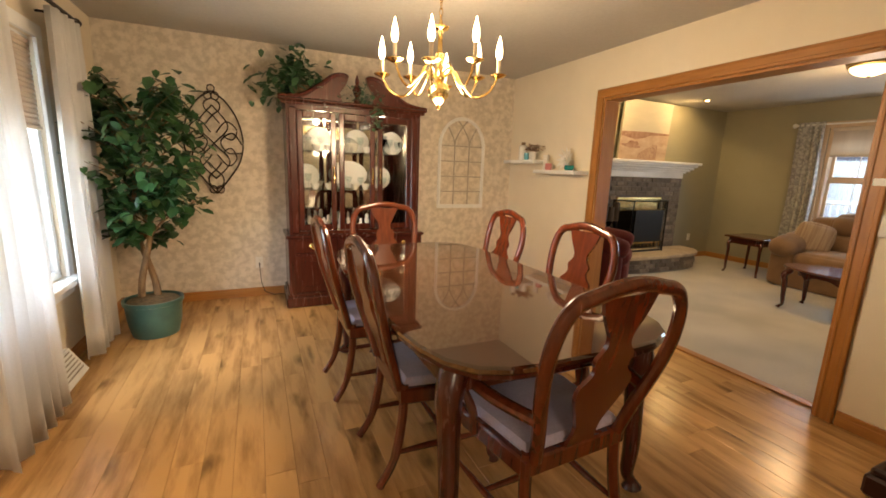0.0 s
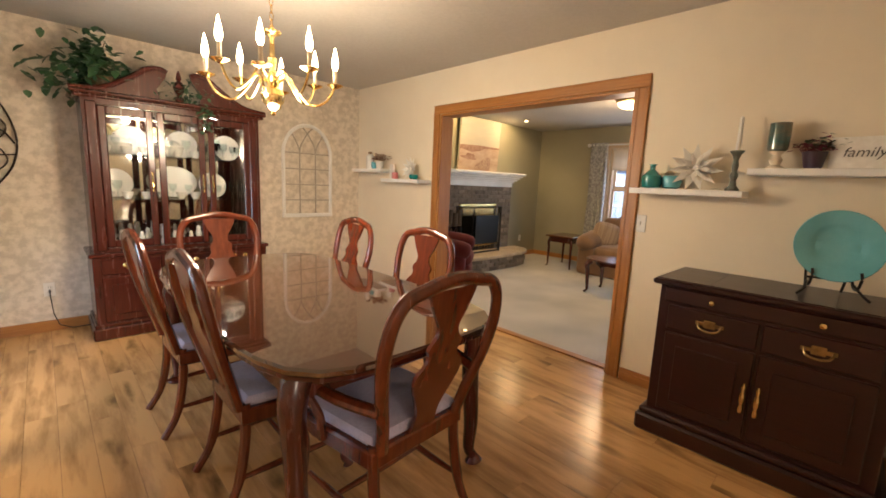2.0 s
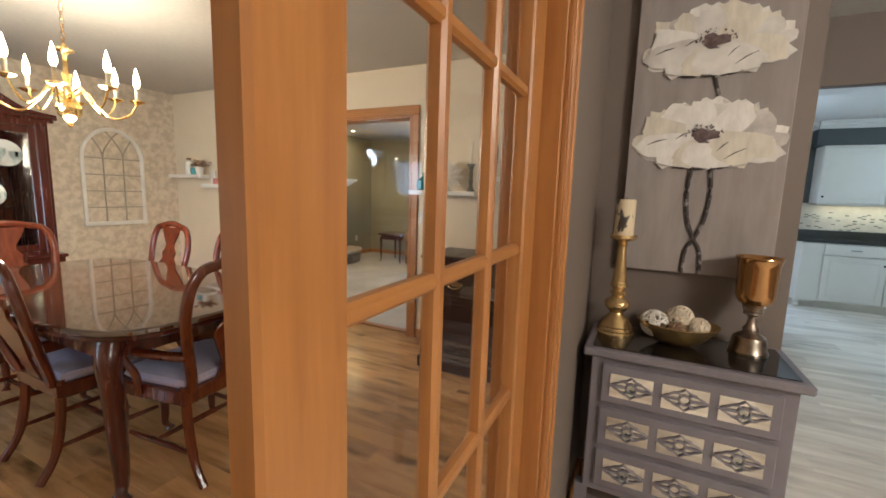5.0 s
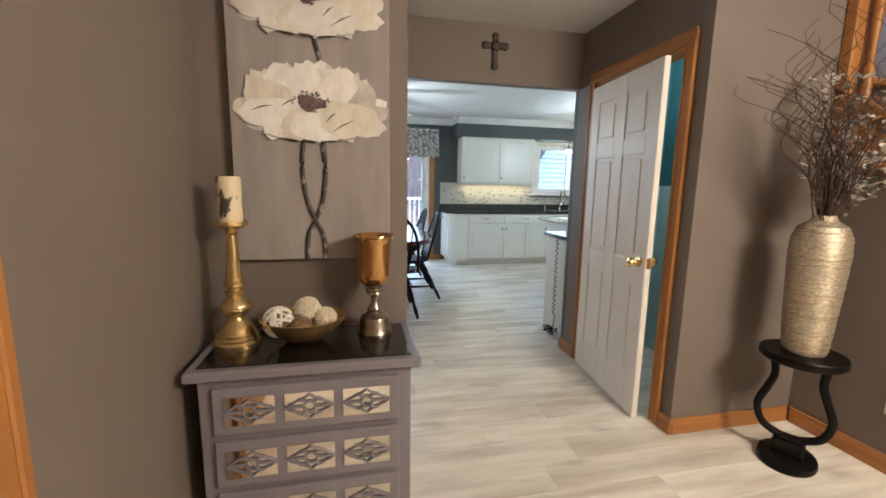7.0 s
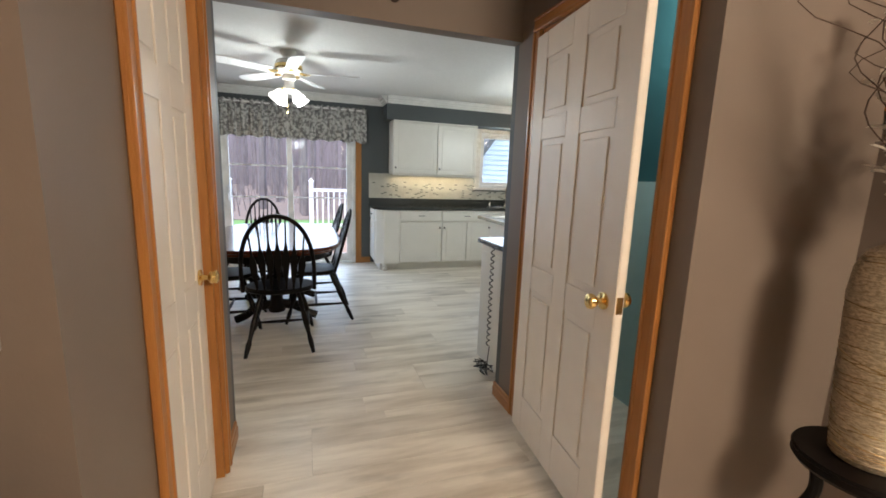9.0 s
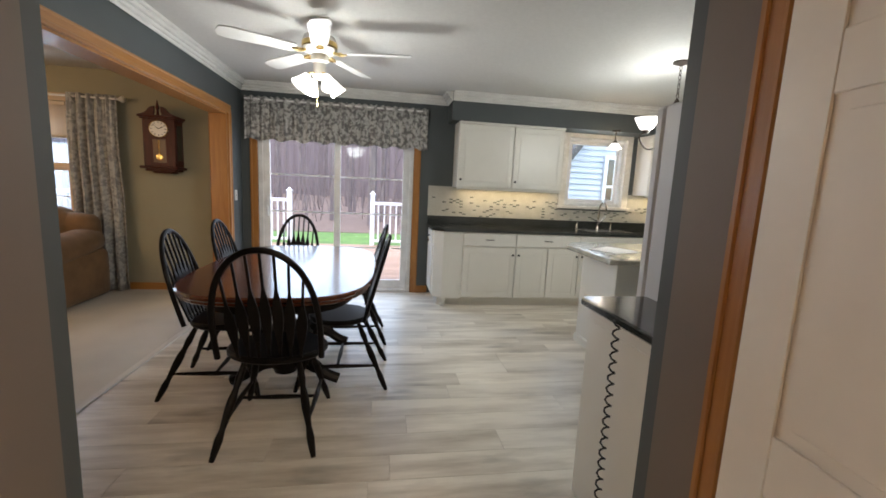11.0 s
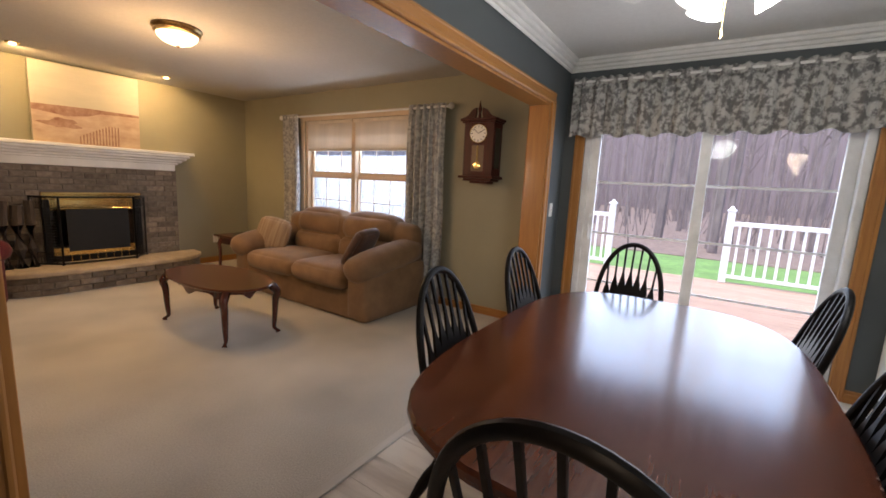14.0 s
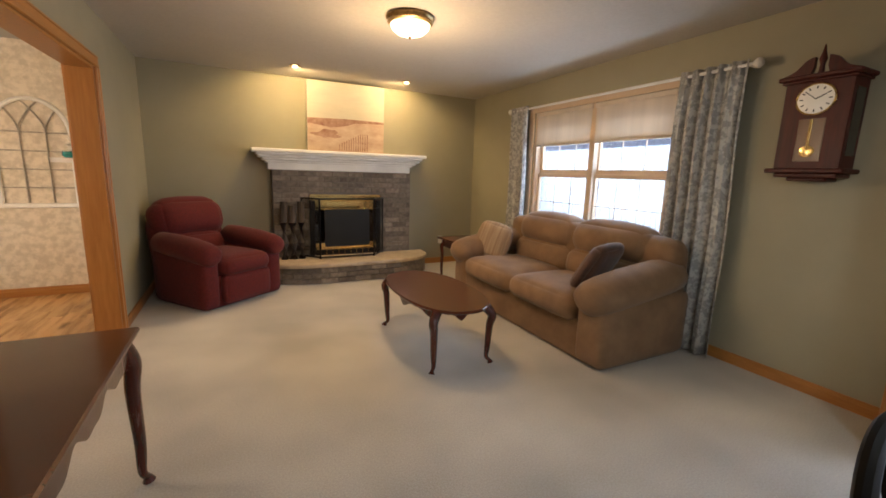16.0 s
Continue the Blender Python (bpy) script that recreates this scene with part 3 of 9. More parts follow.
casing("trim_dining_opening", "x", 2.865, -1, 1.05, 2.95, 2.02)
casing("trim_dining_opening_living", "x", 3.02, 1, 1.05, 2.95, 2.02)
jamb("jamb_dining_opening", "x", 2.862, 3.023, 1.05, 2.95, 2.02)
casing("trim_kitchen_opening", "y", -0.46, -1, 3.58, 6.70, 2.02)
casing("trim_kitchen_opening_living", "y", -0.30, 1, 3.58, 6.70, 2.02)
jamb("jamb_kitchen_opening", "y", -0.463, -0.297, 3.58, 6.70, 2.02)
casing("trim_french_door", "y", -0.66, -1, -1.13, 0.62, 2.03)
casing("trim_french_door_dining", "y", -0.54, 1, -1.13, 0.62, 2.03)
jamb("jamb_french_door", "y", -0.663, -0.537, -1.13, 0.62, 2.03)
casing("trim_closet", "y", -1.38, -1, 1.99, 2.67, 2.03, width=0.07)
jamb("jamb_closet", "y", -1.383, -1.26, 1.99, 2.67, 2.03)
casing("trim_bathroom", "y", -2.85, 1, 1.91, 2.71, 2.05, width=0.07)
jamb("jamb_bathroom", "y", -2.95, -2.847, 1.91, 2.71, 2.05)
baseboard("baseboard_dining_north", "y", 4.43, -1, -1.22, 2.865)
baseboard("baseboard_dining_east", "x", 2.865, -1, -0.54, 0.96)
baseboard("baseboard_dining_east_b", "x", 2.865, -1, 3.04, 4.41)
baseboard("baseboard_dining_west", "x", -1.22, 1, -0.54, 4.41)
baseboard("baseboard_foyer_north", "y", -0.66, -1, 0.71, 1.60)
baseboard("baseboard_foyer_east", "x", 1.60, -1, -1.38, -0.68)
baseboard("baseboard_hall_north", "y", -1.38, -1, 1.60, 1.92)
baseboard("baseboard_hall_north_b", "y", -1.38, -1, 2.74, 2.95)
baseboard("baseboard_hall_south", "y", -2.85, 1, 1.745, 1.84)
baseboard("baseboard_hall_south_b", "y", -2.85, 1, 2.78, 3.0)
baseboard("baseboard_niche", "x", 1.76, -1, -3.63, -2.85)
baseboard("baseboard_stair", "y", -3.65, 1, -2.3, 1.74)
baseboard("baseboard_living_north", "y", 4.55, -1, 3.02, 7.14)
baseboard("baseboard_living_east", "x", 7.14, -1, -0.30, 4.53)
baseboard("baseboard_living_west", "x", 3.02, 1, 3.04, 4.53)
baseboard("baseboard_living_west_b", "x", 3.02, 1, -0.30, 0.96)
baseboard("baseboard_kitchen_east", "x", 7.14, -1, -2.68, -2.54)
baseboard("baseboard_kitchen_north", "y", -0.46, -1, 6.79, 7.14)
structure("threshold_dining", Mesh().box(2.93, 3.0, 1.07, 2.93, 0.0, 0.014, 0.005), "oak_y", "golden oak threshold strip", "threshold")
structure("threshold_kitchen", Mesh().box(3.6, 6.68, -0.435, -0.385, 0.0, 0.011, 0.004), "tile_strip", "pale grey edge strip between carpet and planks", "threshold")


def crown(name, axis, face, out, a0, a1, top=2.44):
    m = Mesh()
    for d, lo, hi in ((0.085, 0.0, 0.022), (0.06, 0.022, 0.05), (0.035, 0.05, 0.075), (0.018, 0.075, 0.10)):
        f0, f1 = face, face + d * out
        if axis == "x":
            m.box(f0, f1, a0, a1, top - hi, top - lo, 0.006)
        else:
            m.box(a0, a1, f0, f1, top - hi, top - lo, 0.006)
    return structure(name, m, "white_trim", "white crown moulding", "moulding")


crown("crown_kitchen_north", "y", -0.46, -1, 3.0, 7.14)
crown("crown_kitchen_east", "x", 7.14, -1, -2.86, -0.46)
crown("crown_kitchen_soffit", "x", 6.80, -1, -7.05, -2.86)
crown("crown_kitchen_soffit_end", "y", -2.86, 1, 6.80, 7.14)
structure("soffit", Mesh().box(6.80, 7.14, -7.05, -2.86, 2.13, 2.44), "wall_slate", "slate painted soffit over the kitchen cabinets", "soffit")


def sash_window(name, x, out, a0, a1, z0, z1, lights, label, units=1, meeting=True, mat="vinyl", grid=(3, 2)):
    """A window in an x-facing wall; x: the plane of the sash, out: +1 if outdoors lies at +x."""
    root = thing(name, label, "window", kind="structure")
    f = 0.045
    m = Mesh()
    m.box(x - 0.05, x + 0.05, a0, a0 + f, z0, z1, 0.004).box(x - 0.05, x + 0.05, a1 - f, a1, z0, z1, 0.004)
    m.box(x - 0.05, x + 0.05, a0 + f, a1 - f, z0, z0 + f, 0.004).box(x - 0.05, x + 0.05, a0 + f, a1 - f, z1 - f, z1, 0.004)
    part("window_frame", m, mat, root)
    w = (a1 - a0 - 2 * f) / units
    for k in range(units):
        u0, u1 = a0 + f + k * w, a0 + f + (k + 1) * w
        if k:
            part("mullion", Mesh().box(x - 0.055, x + 0.05, u0 - 0.035, u0 + 0.035, z0 + f, z1 - f, 0.004), mat, root)
        mid = (z0 + z1) / 2
        halves = ((z0 + f, mid, 0.0), (mid, z1 - f, 0.028)) if meeting else ((z0 + f, z1 - f, 0.0),)
        for lo, hi, step in halves:
            sx = x + out * step
            s = Mesh()
            e0, e1 = u0 + 0.01, u1 - 0.01
            s.box(sx - 0.014, sx + 0.014, e0, e0 + 0.04, lo, hi, 0.003).box(sx - 0.014, sx + 0.014, e1 - 0.04, e1, lo, hi, 0.003)
            s.box(sx - 0.014, sx + 0.014, e0 + 0.04, e1 - 0.04, lo, lo + 0.045, 0.003).box(sx - 0.014, sx + 0.014, e0 + 0.04, e1 - 0.04, hi - 0.04, hi, 0.003)
            part("sash", s, mat, root)
            pane = part("pane", Mesh().box(sx - 0.002, sx + 0.002, e0 + 0.041, e1 - 0.041, lo + 0.046, hi - 0.041), "pane", root)
            pane.visible_shadow = False
            if grid:
                g = Mesh()
                for i in range(1, grid[0]):
                    q = e0 + 0.04 + (e1 - e0 - 0.08) * i / grid[0]
                    g.box(sx + out * 0.004, sx + out * 0.009, q - 0.004, q + 0.004, lo + 0.045, hi - 0.04)
                for i in range(1, grid[1]):
                    q = lo + 0.045 + (hi - lo - 0.085) * i / grid[1]
                    g.box(sx + out * 0.0045, sx + out * 0.0085, e0 + 0.04, e1 - 0.04, q - 0.004, q + 0.004)
                part("grille", g, mat, root)
    return root


sash_window("window_1", -1.29, -1, 2.10, 3.36, 0.56, 2.02, 2, "white vinyl double hung dining window", 1, grid=None)
win2 = sash_window("window_2", 7.20, 1, 1.28, 3.12, 0.68, 2.08, 2, "twin double hung living room window, tan frames tinted with lamplight", 2, mat="tan_lamplit_trim", grid=(3, 2))
sash_window("window_3", 7.22, 1, -5.27, -4.45, 1.20, 2.08, 1, "kitchen window over the sink in oak casing", 1, meeting=False, grid=None)
# added sheets behind the sashes that pale and flatten the view
for y0, y1 in ((1.33, 2.165), (2.235, 3.07)):
    screen = part("view_haze", Mesh().box(7.262, 7.264, y0, y1, 0.73, 2.03), "view_haze", win2, "added pale sheet hazing the window view")
    screen.visible_shadow = False
structure("trim_window_1", Mesh().box(-1.235, -1.14, 2.02, 3.44, 0.52, 0.56, 0.006).box(-1.235, -1.205, 2.03, 3.43, 0.44, 0.52, 0.004)
          .box(-1.22, -1.20, 2.02, 2.10, 0.56, 2.10, 0.004).box(-1.22, -1.20, 3.36, 3.44, 0.56, 2.10, 0.004).box(-1.22, -1.198, 2.02, 3.44, 2.02, 2.10, 0.004), "white_trim", "white window stool and casing", "trim")
structure("trim_window_2", Mesh().box(7.12, 7.14, 1.20, 1.28, 0.66, 2.16, 0.004).box(7.12, 7.14, 3.12, 3.20, 0.66, 2.16, 0.004).box(7.118, 7.14, 1.28, 3.12, 2.08, 2.16, 0.004)
          .box(7.08, 7.16, 1.20, 3.20, 0.62, 0.66, 0.006), "tan_lamplit_trim", "tan window casing tinted with lamplight", "trim")
structure("trim_window_3", Mesh().box(7.12, 7.25, -4.458, -4.37, 1.20, 2.13, 0.004).box(7.12, 7.25, -5.35, -5.262, 1.20, 2.13, 0.004).box(7.12, 7.20, -5.27, -4.45, 2.08, 2.13, 0.004)
          .box(7.09, 7.20, -5.38, -4.34, 1.16, 1.20, 0.006), "white_wood", "pale wood casing round the sink window", "trim")

# patio door
slider = thing("patio_door", "white vinyl sliding glass patio door with grilles", "door", kind="structure")
part("door_frame", Mesh().box(7.15, 7.27, -2.46, -2.41, 0, 2.03, 0.004).box(7.15, 7.27, -0.69, -0.64, 0, 2.03, 0.004).box(7.15, 7.27, -2.41, -0.69, 1.98, 2.03, 0.004).box(7.13, 7.27, -2.41, -0.69, 0, 0.035, 0.004), "vinyl", slider)
for lo, hi, sx in ((-1.58, -0.69, 7.19), (-2.41, -1.50, 7.23)):
    leaf = Mesh()
    leaf.box(sx - 0.018, sx + 0.018, lo, lo + 0.075, 0.035, 1.98, 0.004).box(sx - 0.018, sx + 0.018, hi - 0.075, hi, 0.035, 1.98, 0.004)
    leaf.box(sx - 0.018, sx + 0.018, lo + 0.075, hi - 0.075, 0.035, 0.14, 0.004).box(sx - 0.018, sx + 0.018, lo + 0.075, hi - 0.075, 1.90, 1.98, 0.004)
    panel = part("sliding_panel", leaf, "vinyl", slider)
    pane = part("pane", Mesh().box(sx - 0.003, sx + 0.003, lo + 0.076, hi - 0.076, 0.141, 1.899), "pane", panel)
    pane.visible_shadow = False
    g = Mesh()
    for z in (0.55, 0.98, 1.42):
        g.box(sx + 0.005, sx + 0.011, lo + 0.075, hi - 0.075, z - 0.009, z + 0.009)
    part("grille", g, "vinyl", panel)
part("pull_handle", Mesh().tube([(7.165, -0.74, 0.92), (7.14, -0.74, 0.95), (7.135, -0.74, 1.03), (7.14, -0.74, 1.11), (7.165, -0.74, 1.14)], 0.011), "vinyl", slider)
casing("trim_patio_door", "x", 7.14, -1, -2.46, -0.64, 2.03)

# french door: closed glazed leaf in the foyer doorway
leaf = thing("french_door", "golden oak glazed french door with fifteen panes", "door", kind="structure")
X0, X1, Y0, Y1 = -0.185, 0.60, -0.618, -0.582
part("stile", Mesh().box(X0, X0 + 0.10, Y0, Y1, 0.01, 2.01, 0.005), "oak", leaf)
part("stile", Mesh().box(X1 - 0.10, X1, Y0, Y1, 0.01, 2.01, 0.005), "oak", leaf)
part("bottom_rail", Mesh().box(X0 + 0.10, X1 - 0.10, Y0, Y1, 0.01, 0.24, 0.005), "oak_x", leaf)
part("top_rail", Mesh().box(X0 + 0.10, X1 - 0.10, Y0, Y1, 1.89, 2.01, 0.005), "oak_x", leaf)
gx0, gx1, gz0, gz1 = X0 + 0.10, X1 - 0.10, 0.24, 1.89
for k in (1, 2):
    q = gx0 + (gx1 - gx0) * k / 3
    part("muntin", Mesh().box(q - 0.012, q + 0.012, Y0 + 0.004, Y1 - 0.004, gz0, gz1, 0.006), "oak", leaf)
for k in range(1, 5):
    q = gz0 + (gz1 - gz0) * k / 5
    part("muntin", Mesh().box(gx0, gx1, Y0 + 0.006, Y1 - 0.006, q - 0.012, q + 0.012, 0.006), "oak_x", leaf)
for i in range(3):
    for k in range(5):
        a, b = gx0 + (gx1 - gx0) * i / 3, gx0 + (gx1 - gx0) * (i + 1) / 3
        c, d = gz0 + (gz1 - gz0) * k / 5, gz0 + (gz1 - gz0) * (k + 1) / 5
        pane = part("pane", Mesh().box(a + 0.011, b - 0.011, -0.6015, -0.5985, c + 0.011, d - 0.011), "pane", leaf)
        pane.visible_shadow = False


def panel_door(name, label, width, m, knob_at, height=2.0):
    """Six-panel door; local x across the width, y through it."""
    root = thing(name, label, "door", m, kind="structure")
    t = 0.0175
    body = Mesh().box(0, width, -t + 0.006, t - 0.006, 0.012, height)
    s = 0.115
    col = (width - 3 * s * 0.92) / 2
    xs = [(s * 0.92, s * 0.92 + col), (2 * s * 0.92 + col, 2 * s * 0.92 + 2 * col)]
    zs = [(0.22, 0.80), (0.92, 1.52), (1.62, 1.88)]
    for side in (-1, 1):
        y0, y1 = (-t, -t + 0.0062) if side < 0 else (t - 0.0062, t)
        edges = [0.0, xs[0][0], xs[0][1], xs[1][0], xs[1][1], width]
        for a, b in ((0, xs[0][0]), (xs[0][1], xs[1][0]), (xs[1][1], width)):
            body.box(a, b, y0, y1, 0.012, height, 0.002)
        for a, b in xs:
            for c, d in ((0.012, 0.22), (0.80, 0.92), (1.52, 1.62), (1.88, height)):
                body.box(a, b, y0, y1, c, d, 0.002)
    part("door_leaf", body, "door_white", root)
    for a, b in xs:
        for c, d in zs:
            for side in (-1, 1):
                y0, y1 = (-t + 0.001, -t + 0.007) if side < 0 else (t - 0.007, t - 0.001)
                part("panel", Mesh().box(a + 0.028, b - 0.028, y0, y1, c + 0.028, d - 0.028, 0.0055), "door_white", root)
    for side in (-1, 1):
        kb = Mesh().lathe([(0.031, 0), (0.031, 0.006), (0.012, 0.010), (0.011, 0.03), (0.022, 0.036), (0.028, 0.048), (0.026, 0.06), (0.012, 0.066)], 20, pose(knob_at, side * t, 0.92, -90 * side, 0, 0))
        part("door_handle", kb, "brass", root, "polished brass knob")
    part("latch_plate", Mesh().box(width - 0.0005 if knob_at > width / 2 else -0.0015, width + 0.0015 if knob_at > width / 2 else 0.0005, -0.012, 0.012, 0.89, 0.95), "brass", root)
    for z in (0.22, 1.0, 1.78):
        hx = 0 if knob_at > width / 2 else width
        part("hinge", Mesh().lathe([(0.006, 0), (0.006, 0.09)], 8, pose(hx, t + 0.004, z)), "old_brass", root)
    return root


# bathroom door stands ajar, closet door is shut
panel_door("door_1", "white six panel door standing ajar with brass knob", 0.765, pose(2.685, -2.825, 0, 0, 0, 180 - 5.5), 0.70)
panel_door("door_2", "closed white six panel closet door with brass knob", 0.64, pose(2.01, -1.335, 0), 0.575)


# ---- stair by the vase ----
stair = thing("staircase", "golden oak staircase with turned balusters", "staircase", kind="structure")


def rise(x):
    return 1.86 + 0.72 * (x - 1.76)


part("string_wall", Mesh().slab([(-0.75, 0.0), (1.76, 0.0), (1.76, rise(1.76) - 0.24), (-0.75, max(0.02, rise(-0.75) - 0.24))], 0, 0.10, pose(0, -3.65, 0, 90)), "wall_taupe", stair, "taupe painted wall under the stair")
part("stringer", Mesh().slab([(-0.75, rise(-0.75) - 0.25), (1.76, rise(1.76) - 0.25), (1.76, rise(1.76)), (-0.75, rise(-0.75))], 0, 0.03, pose(0, -3.633, 0, 90)), "oak_x", stair, "golden oak stringer")
part("stringer_cap", Mesh().slab([(-0.75, rise(-0.75) - 0.04), (1.755, rise(1.755) - 0.04), (1.755, rise(1.755) + 0.012), (-0.75, rise(-0.75) + 0.012)], 0, 0.135, pose(0, -3.62, 0, 90)), "oak_x", stair)
part("corner_post", Mesh().box(1.70, 1.758, -3.74, -3.62, rise(1.70), 3.2, 0.006), "oak", stair, "square golden oak half post")
for k in range(9):
    x = 1.66 - 0.135 * k
    z = rise(x)
    bl = [(0.021, 0), (0.021, 0.16), (0.014, 0.18), (0.020, 0.21), (0.012, 0.24), (0.018, 0.30), (0.022, 0.42), (0.013, 0.58), (0.018, 0.61), (0.012, 0.64), (0.019, 0.70), (0.019, 0.86)]
    part("baluster", Mesh().lathe(bl, 12, pose(x, -3.69, z)), "oak", stair)
part("handrail", Mesh().tube([(1.72, -3.69, rise(1.72) + 0.86), (-0.7, -3.69, rise(-0.7) + 0.86)], 0.03, 10), "oak_x", stair)
for k in range(12):
    x1 = 2.9 - 0.26 * k
    part("tread", Mesh().box(x1 - 0.29, x1, -4.6, -3.75, rise(x1) - 0.30, rise(x1) - 0.26, 0.008).box(x1 - 0.02, x1, -4.6, -3.75, rise(x1) - 0.46, rise(x1) - 0.30), "oak_y", stair)


def wall_plate(name, label, m, kind):
    """Switch or outlet plate, facing local -y."""
    root = thing(name, label, "switch" if kind == "switch" else "outlet", m)
    part("plate", Mesh().box(-0.036, 0.036, -0.006, 0, -0.058, 0.058, 0.004), "white_ceramic", root)
    if kind == "switch":
        part("toggle", Mesh().box(-0.005, 0.005, -0.018, -0.004, -0.010, 0.012, 0.002), "white_ceramic", root)
    else:
        for z in (-0.02, 0.02):
            part("socket", Mesh().box(-0.016, 0.016, -0.008, -0.004, z - 0.013, z + 0.013, 0.003), "white_ceramic", root)
            part("slots", Mesh().box(-0.008, -0.005, -0.009, -0.007, z - 0.005, z + 0.006).box(0.005, 0.008, -0.009, -0.007, z - 0.005, z + 0.006), "black_metal", root)
    return root


wall_plate("light_switch", "white light switch on the cream wall", pose(2.865, 0.935, 1.131, 0, 0, -90), "switch")
wall_plate("light_switch", "white light switch on the slate wall", pose(6.92, -0.46, 1.16, 0, 0, 0), "switch")
wall_plate("wall_outlet", "ivory outlet on the taupe stair wall", pose(1.30, -3.65, 0.34, 0, 0, 180), "outlet")
wall_plate("wall_outlet", "white outlet on the wallpapered wall", pose(-0.06, 4.43, 0.35, 0, 0, 0), "outlet")
cord = Mesh().tube([(-0.06, 4.41, 0.35), (-0.06, 4.385, 0.30), (-0.05, 4.39, 0.15), (-0.02, 4.39, 0.05), (0.06, 4.385, 0.012), (0.20, 4.39, 0.012)], 0.004, 6)
solo("power_cord", cord, "black_metal", "thin black power cord trailing to the cabinet", "cord")
det = thing("smoke_detector", "round cream smoke detector on the hall ceiling", "smoke detector", pose(2.32, -1.79, 2.44, 180))
part("base", Mesh().lathe([(0.07, 0), (0.07, 0.012), (0.062, 0.016)], 24), "white_trim", det)
part("cover", Mesh().lathe([(0.06, 0.012), (0.06, 0.030), (0.045, 0.042), (0.02, 0.044)], 24), "white_trim", det)
cross = thing("wall_cross", "dark bronze ornamental cross over the kitchen entrance", "cross", pose(2.915, -2.16, 2.268) @ Matrix.Diagonal((1, 0.82, 0.9, 1)))
part("upright", Mesh().box(-0.015, 0.0, -0.022, 0.022, -0.12, 0.10, 0.006), "brown_iron", cross)
part("crossbar", Mesh().box(-0.014, -0.001, -0.09, 0.09, 0.01, 0.055, 0.006), "brown_iron", cross)
part("boss", Mesh().lathe([(0.04, 0), (0.035, 0.012), (0.015, 0.018)], 16, pose(-0.012, 0, 0.032, 0, -90, 0)), "brown_iron", cross)
for y, z in ((-0.09, 0.032), (0.09, 0.032), (0, 0.10), (0, -0.12)):
    part("finial", Mesh().lathe([(0.03, 0), (0.026, 0.01), (0.008, 0.014)], 12, pose(-0.005, y, z, 0, -90, 0)), "brown_iron", cross)


# ---- outdoors ----
M["grass"] = material("lawn", (0.11, 0.21, 0.045), 0.9, second=(0.075, 0.145, 0.035), scale=8, bump=0.8, blotch=0.15)
M["leaf_litter"] = material("leaf_litter", (0.17, 0.12, 0.09), 0.95, second=(0.10, 0.07, 0.055), scale=5, bump=0.8)
M["deck"] = wood("weathered_deck_board", (0.36, 0.24, 0.17), (0.24, 0.16, 0.11), 0.7, "y", vary=0.15)
M["trunk"] = material("grey_tree_bark", (0.19, 0.15, 0.135), 0.9, second=(0.11, 0.085, 0.078), scale=3, stretch=(2, 2, 0.4), bump=0.6)
M["far_woods"] = material("far_woods", (0.21, 0.165, 0.16), 1.0, second=(0.13, 0.10, 0.098), scale=0.6, stretch=(3, 3, 0.12), detail=8)
M["siding"] = material("pale_vinyl_siding", (0.47, 0.50, 0.53), 0.5, second=(0.43, 0.46, 0.49), scale=2)
M["shingle"] = material("grey_roof_shingle", (0.10, 0.095, 0.09), 0.9, second=(0.06, 0.058, 0.055), scale=14, bump=0.5)
tagged(Mesh().box(-160, 160, -160, 160, -0.6, -0.45).done("ground", M["grass"]), "green lawn round the house", "lawn", kind="structure")
tagged(Mesh().box(17.5, 120, -110, 110, -0.45, -0.43).done("ground_woods", M["leaf_litter"]), "brown leaf litter under the woods", "ground", kind="structure")
deck = thing("deck", "weathered brown wooden deck", "deck", kind="structure")
part("deck_frame", Mesh().box(7.32, 11.65, -3.6, 5.2, -0.44, -0.07), "leaf_litter", deck)
bd = Mesh().box(0, 0.135, -4.4, 4.4, -0.03, 0, 0.004)
board0 = part("board", bd, "deck", deck, m=pose(7.33, 0.8, -0.03))
for k in range(1, 30):
    b2 = board0.copy()
    scene.collection.objects.link(b2)
    b2.matrix_basis = pose(7.33 + 0.142 * k, 0.8, -0.03)


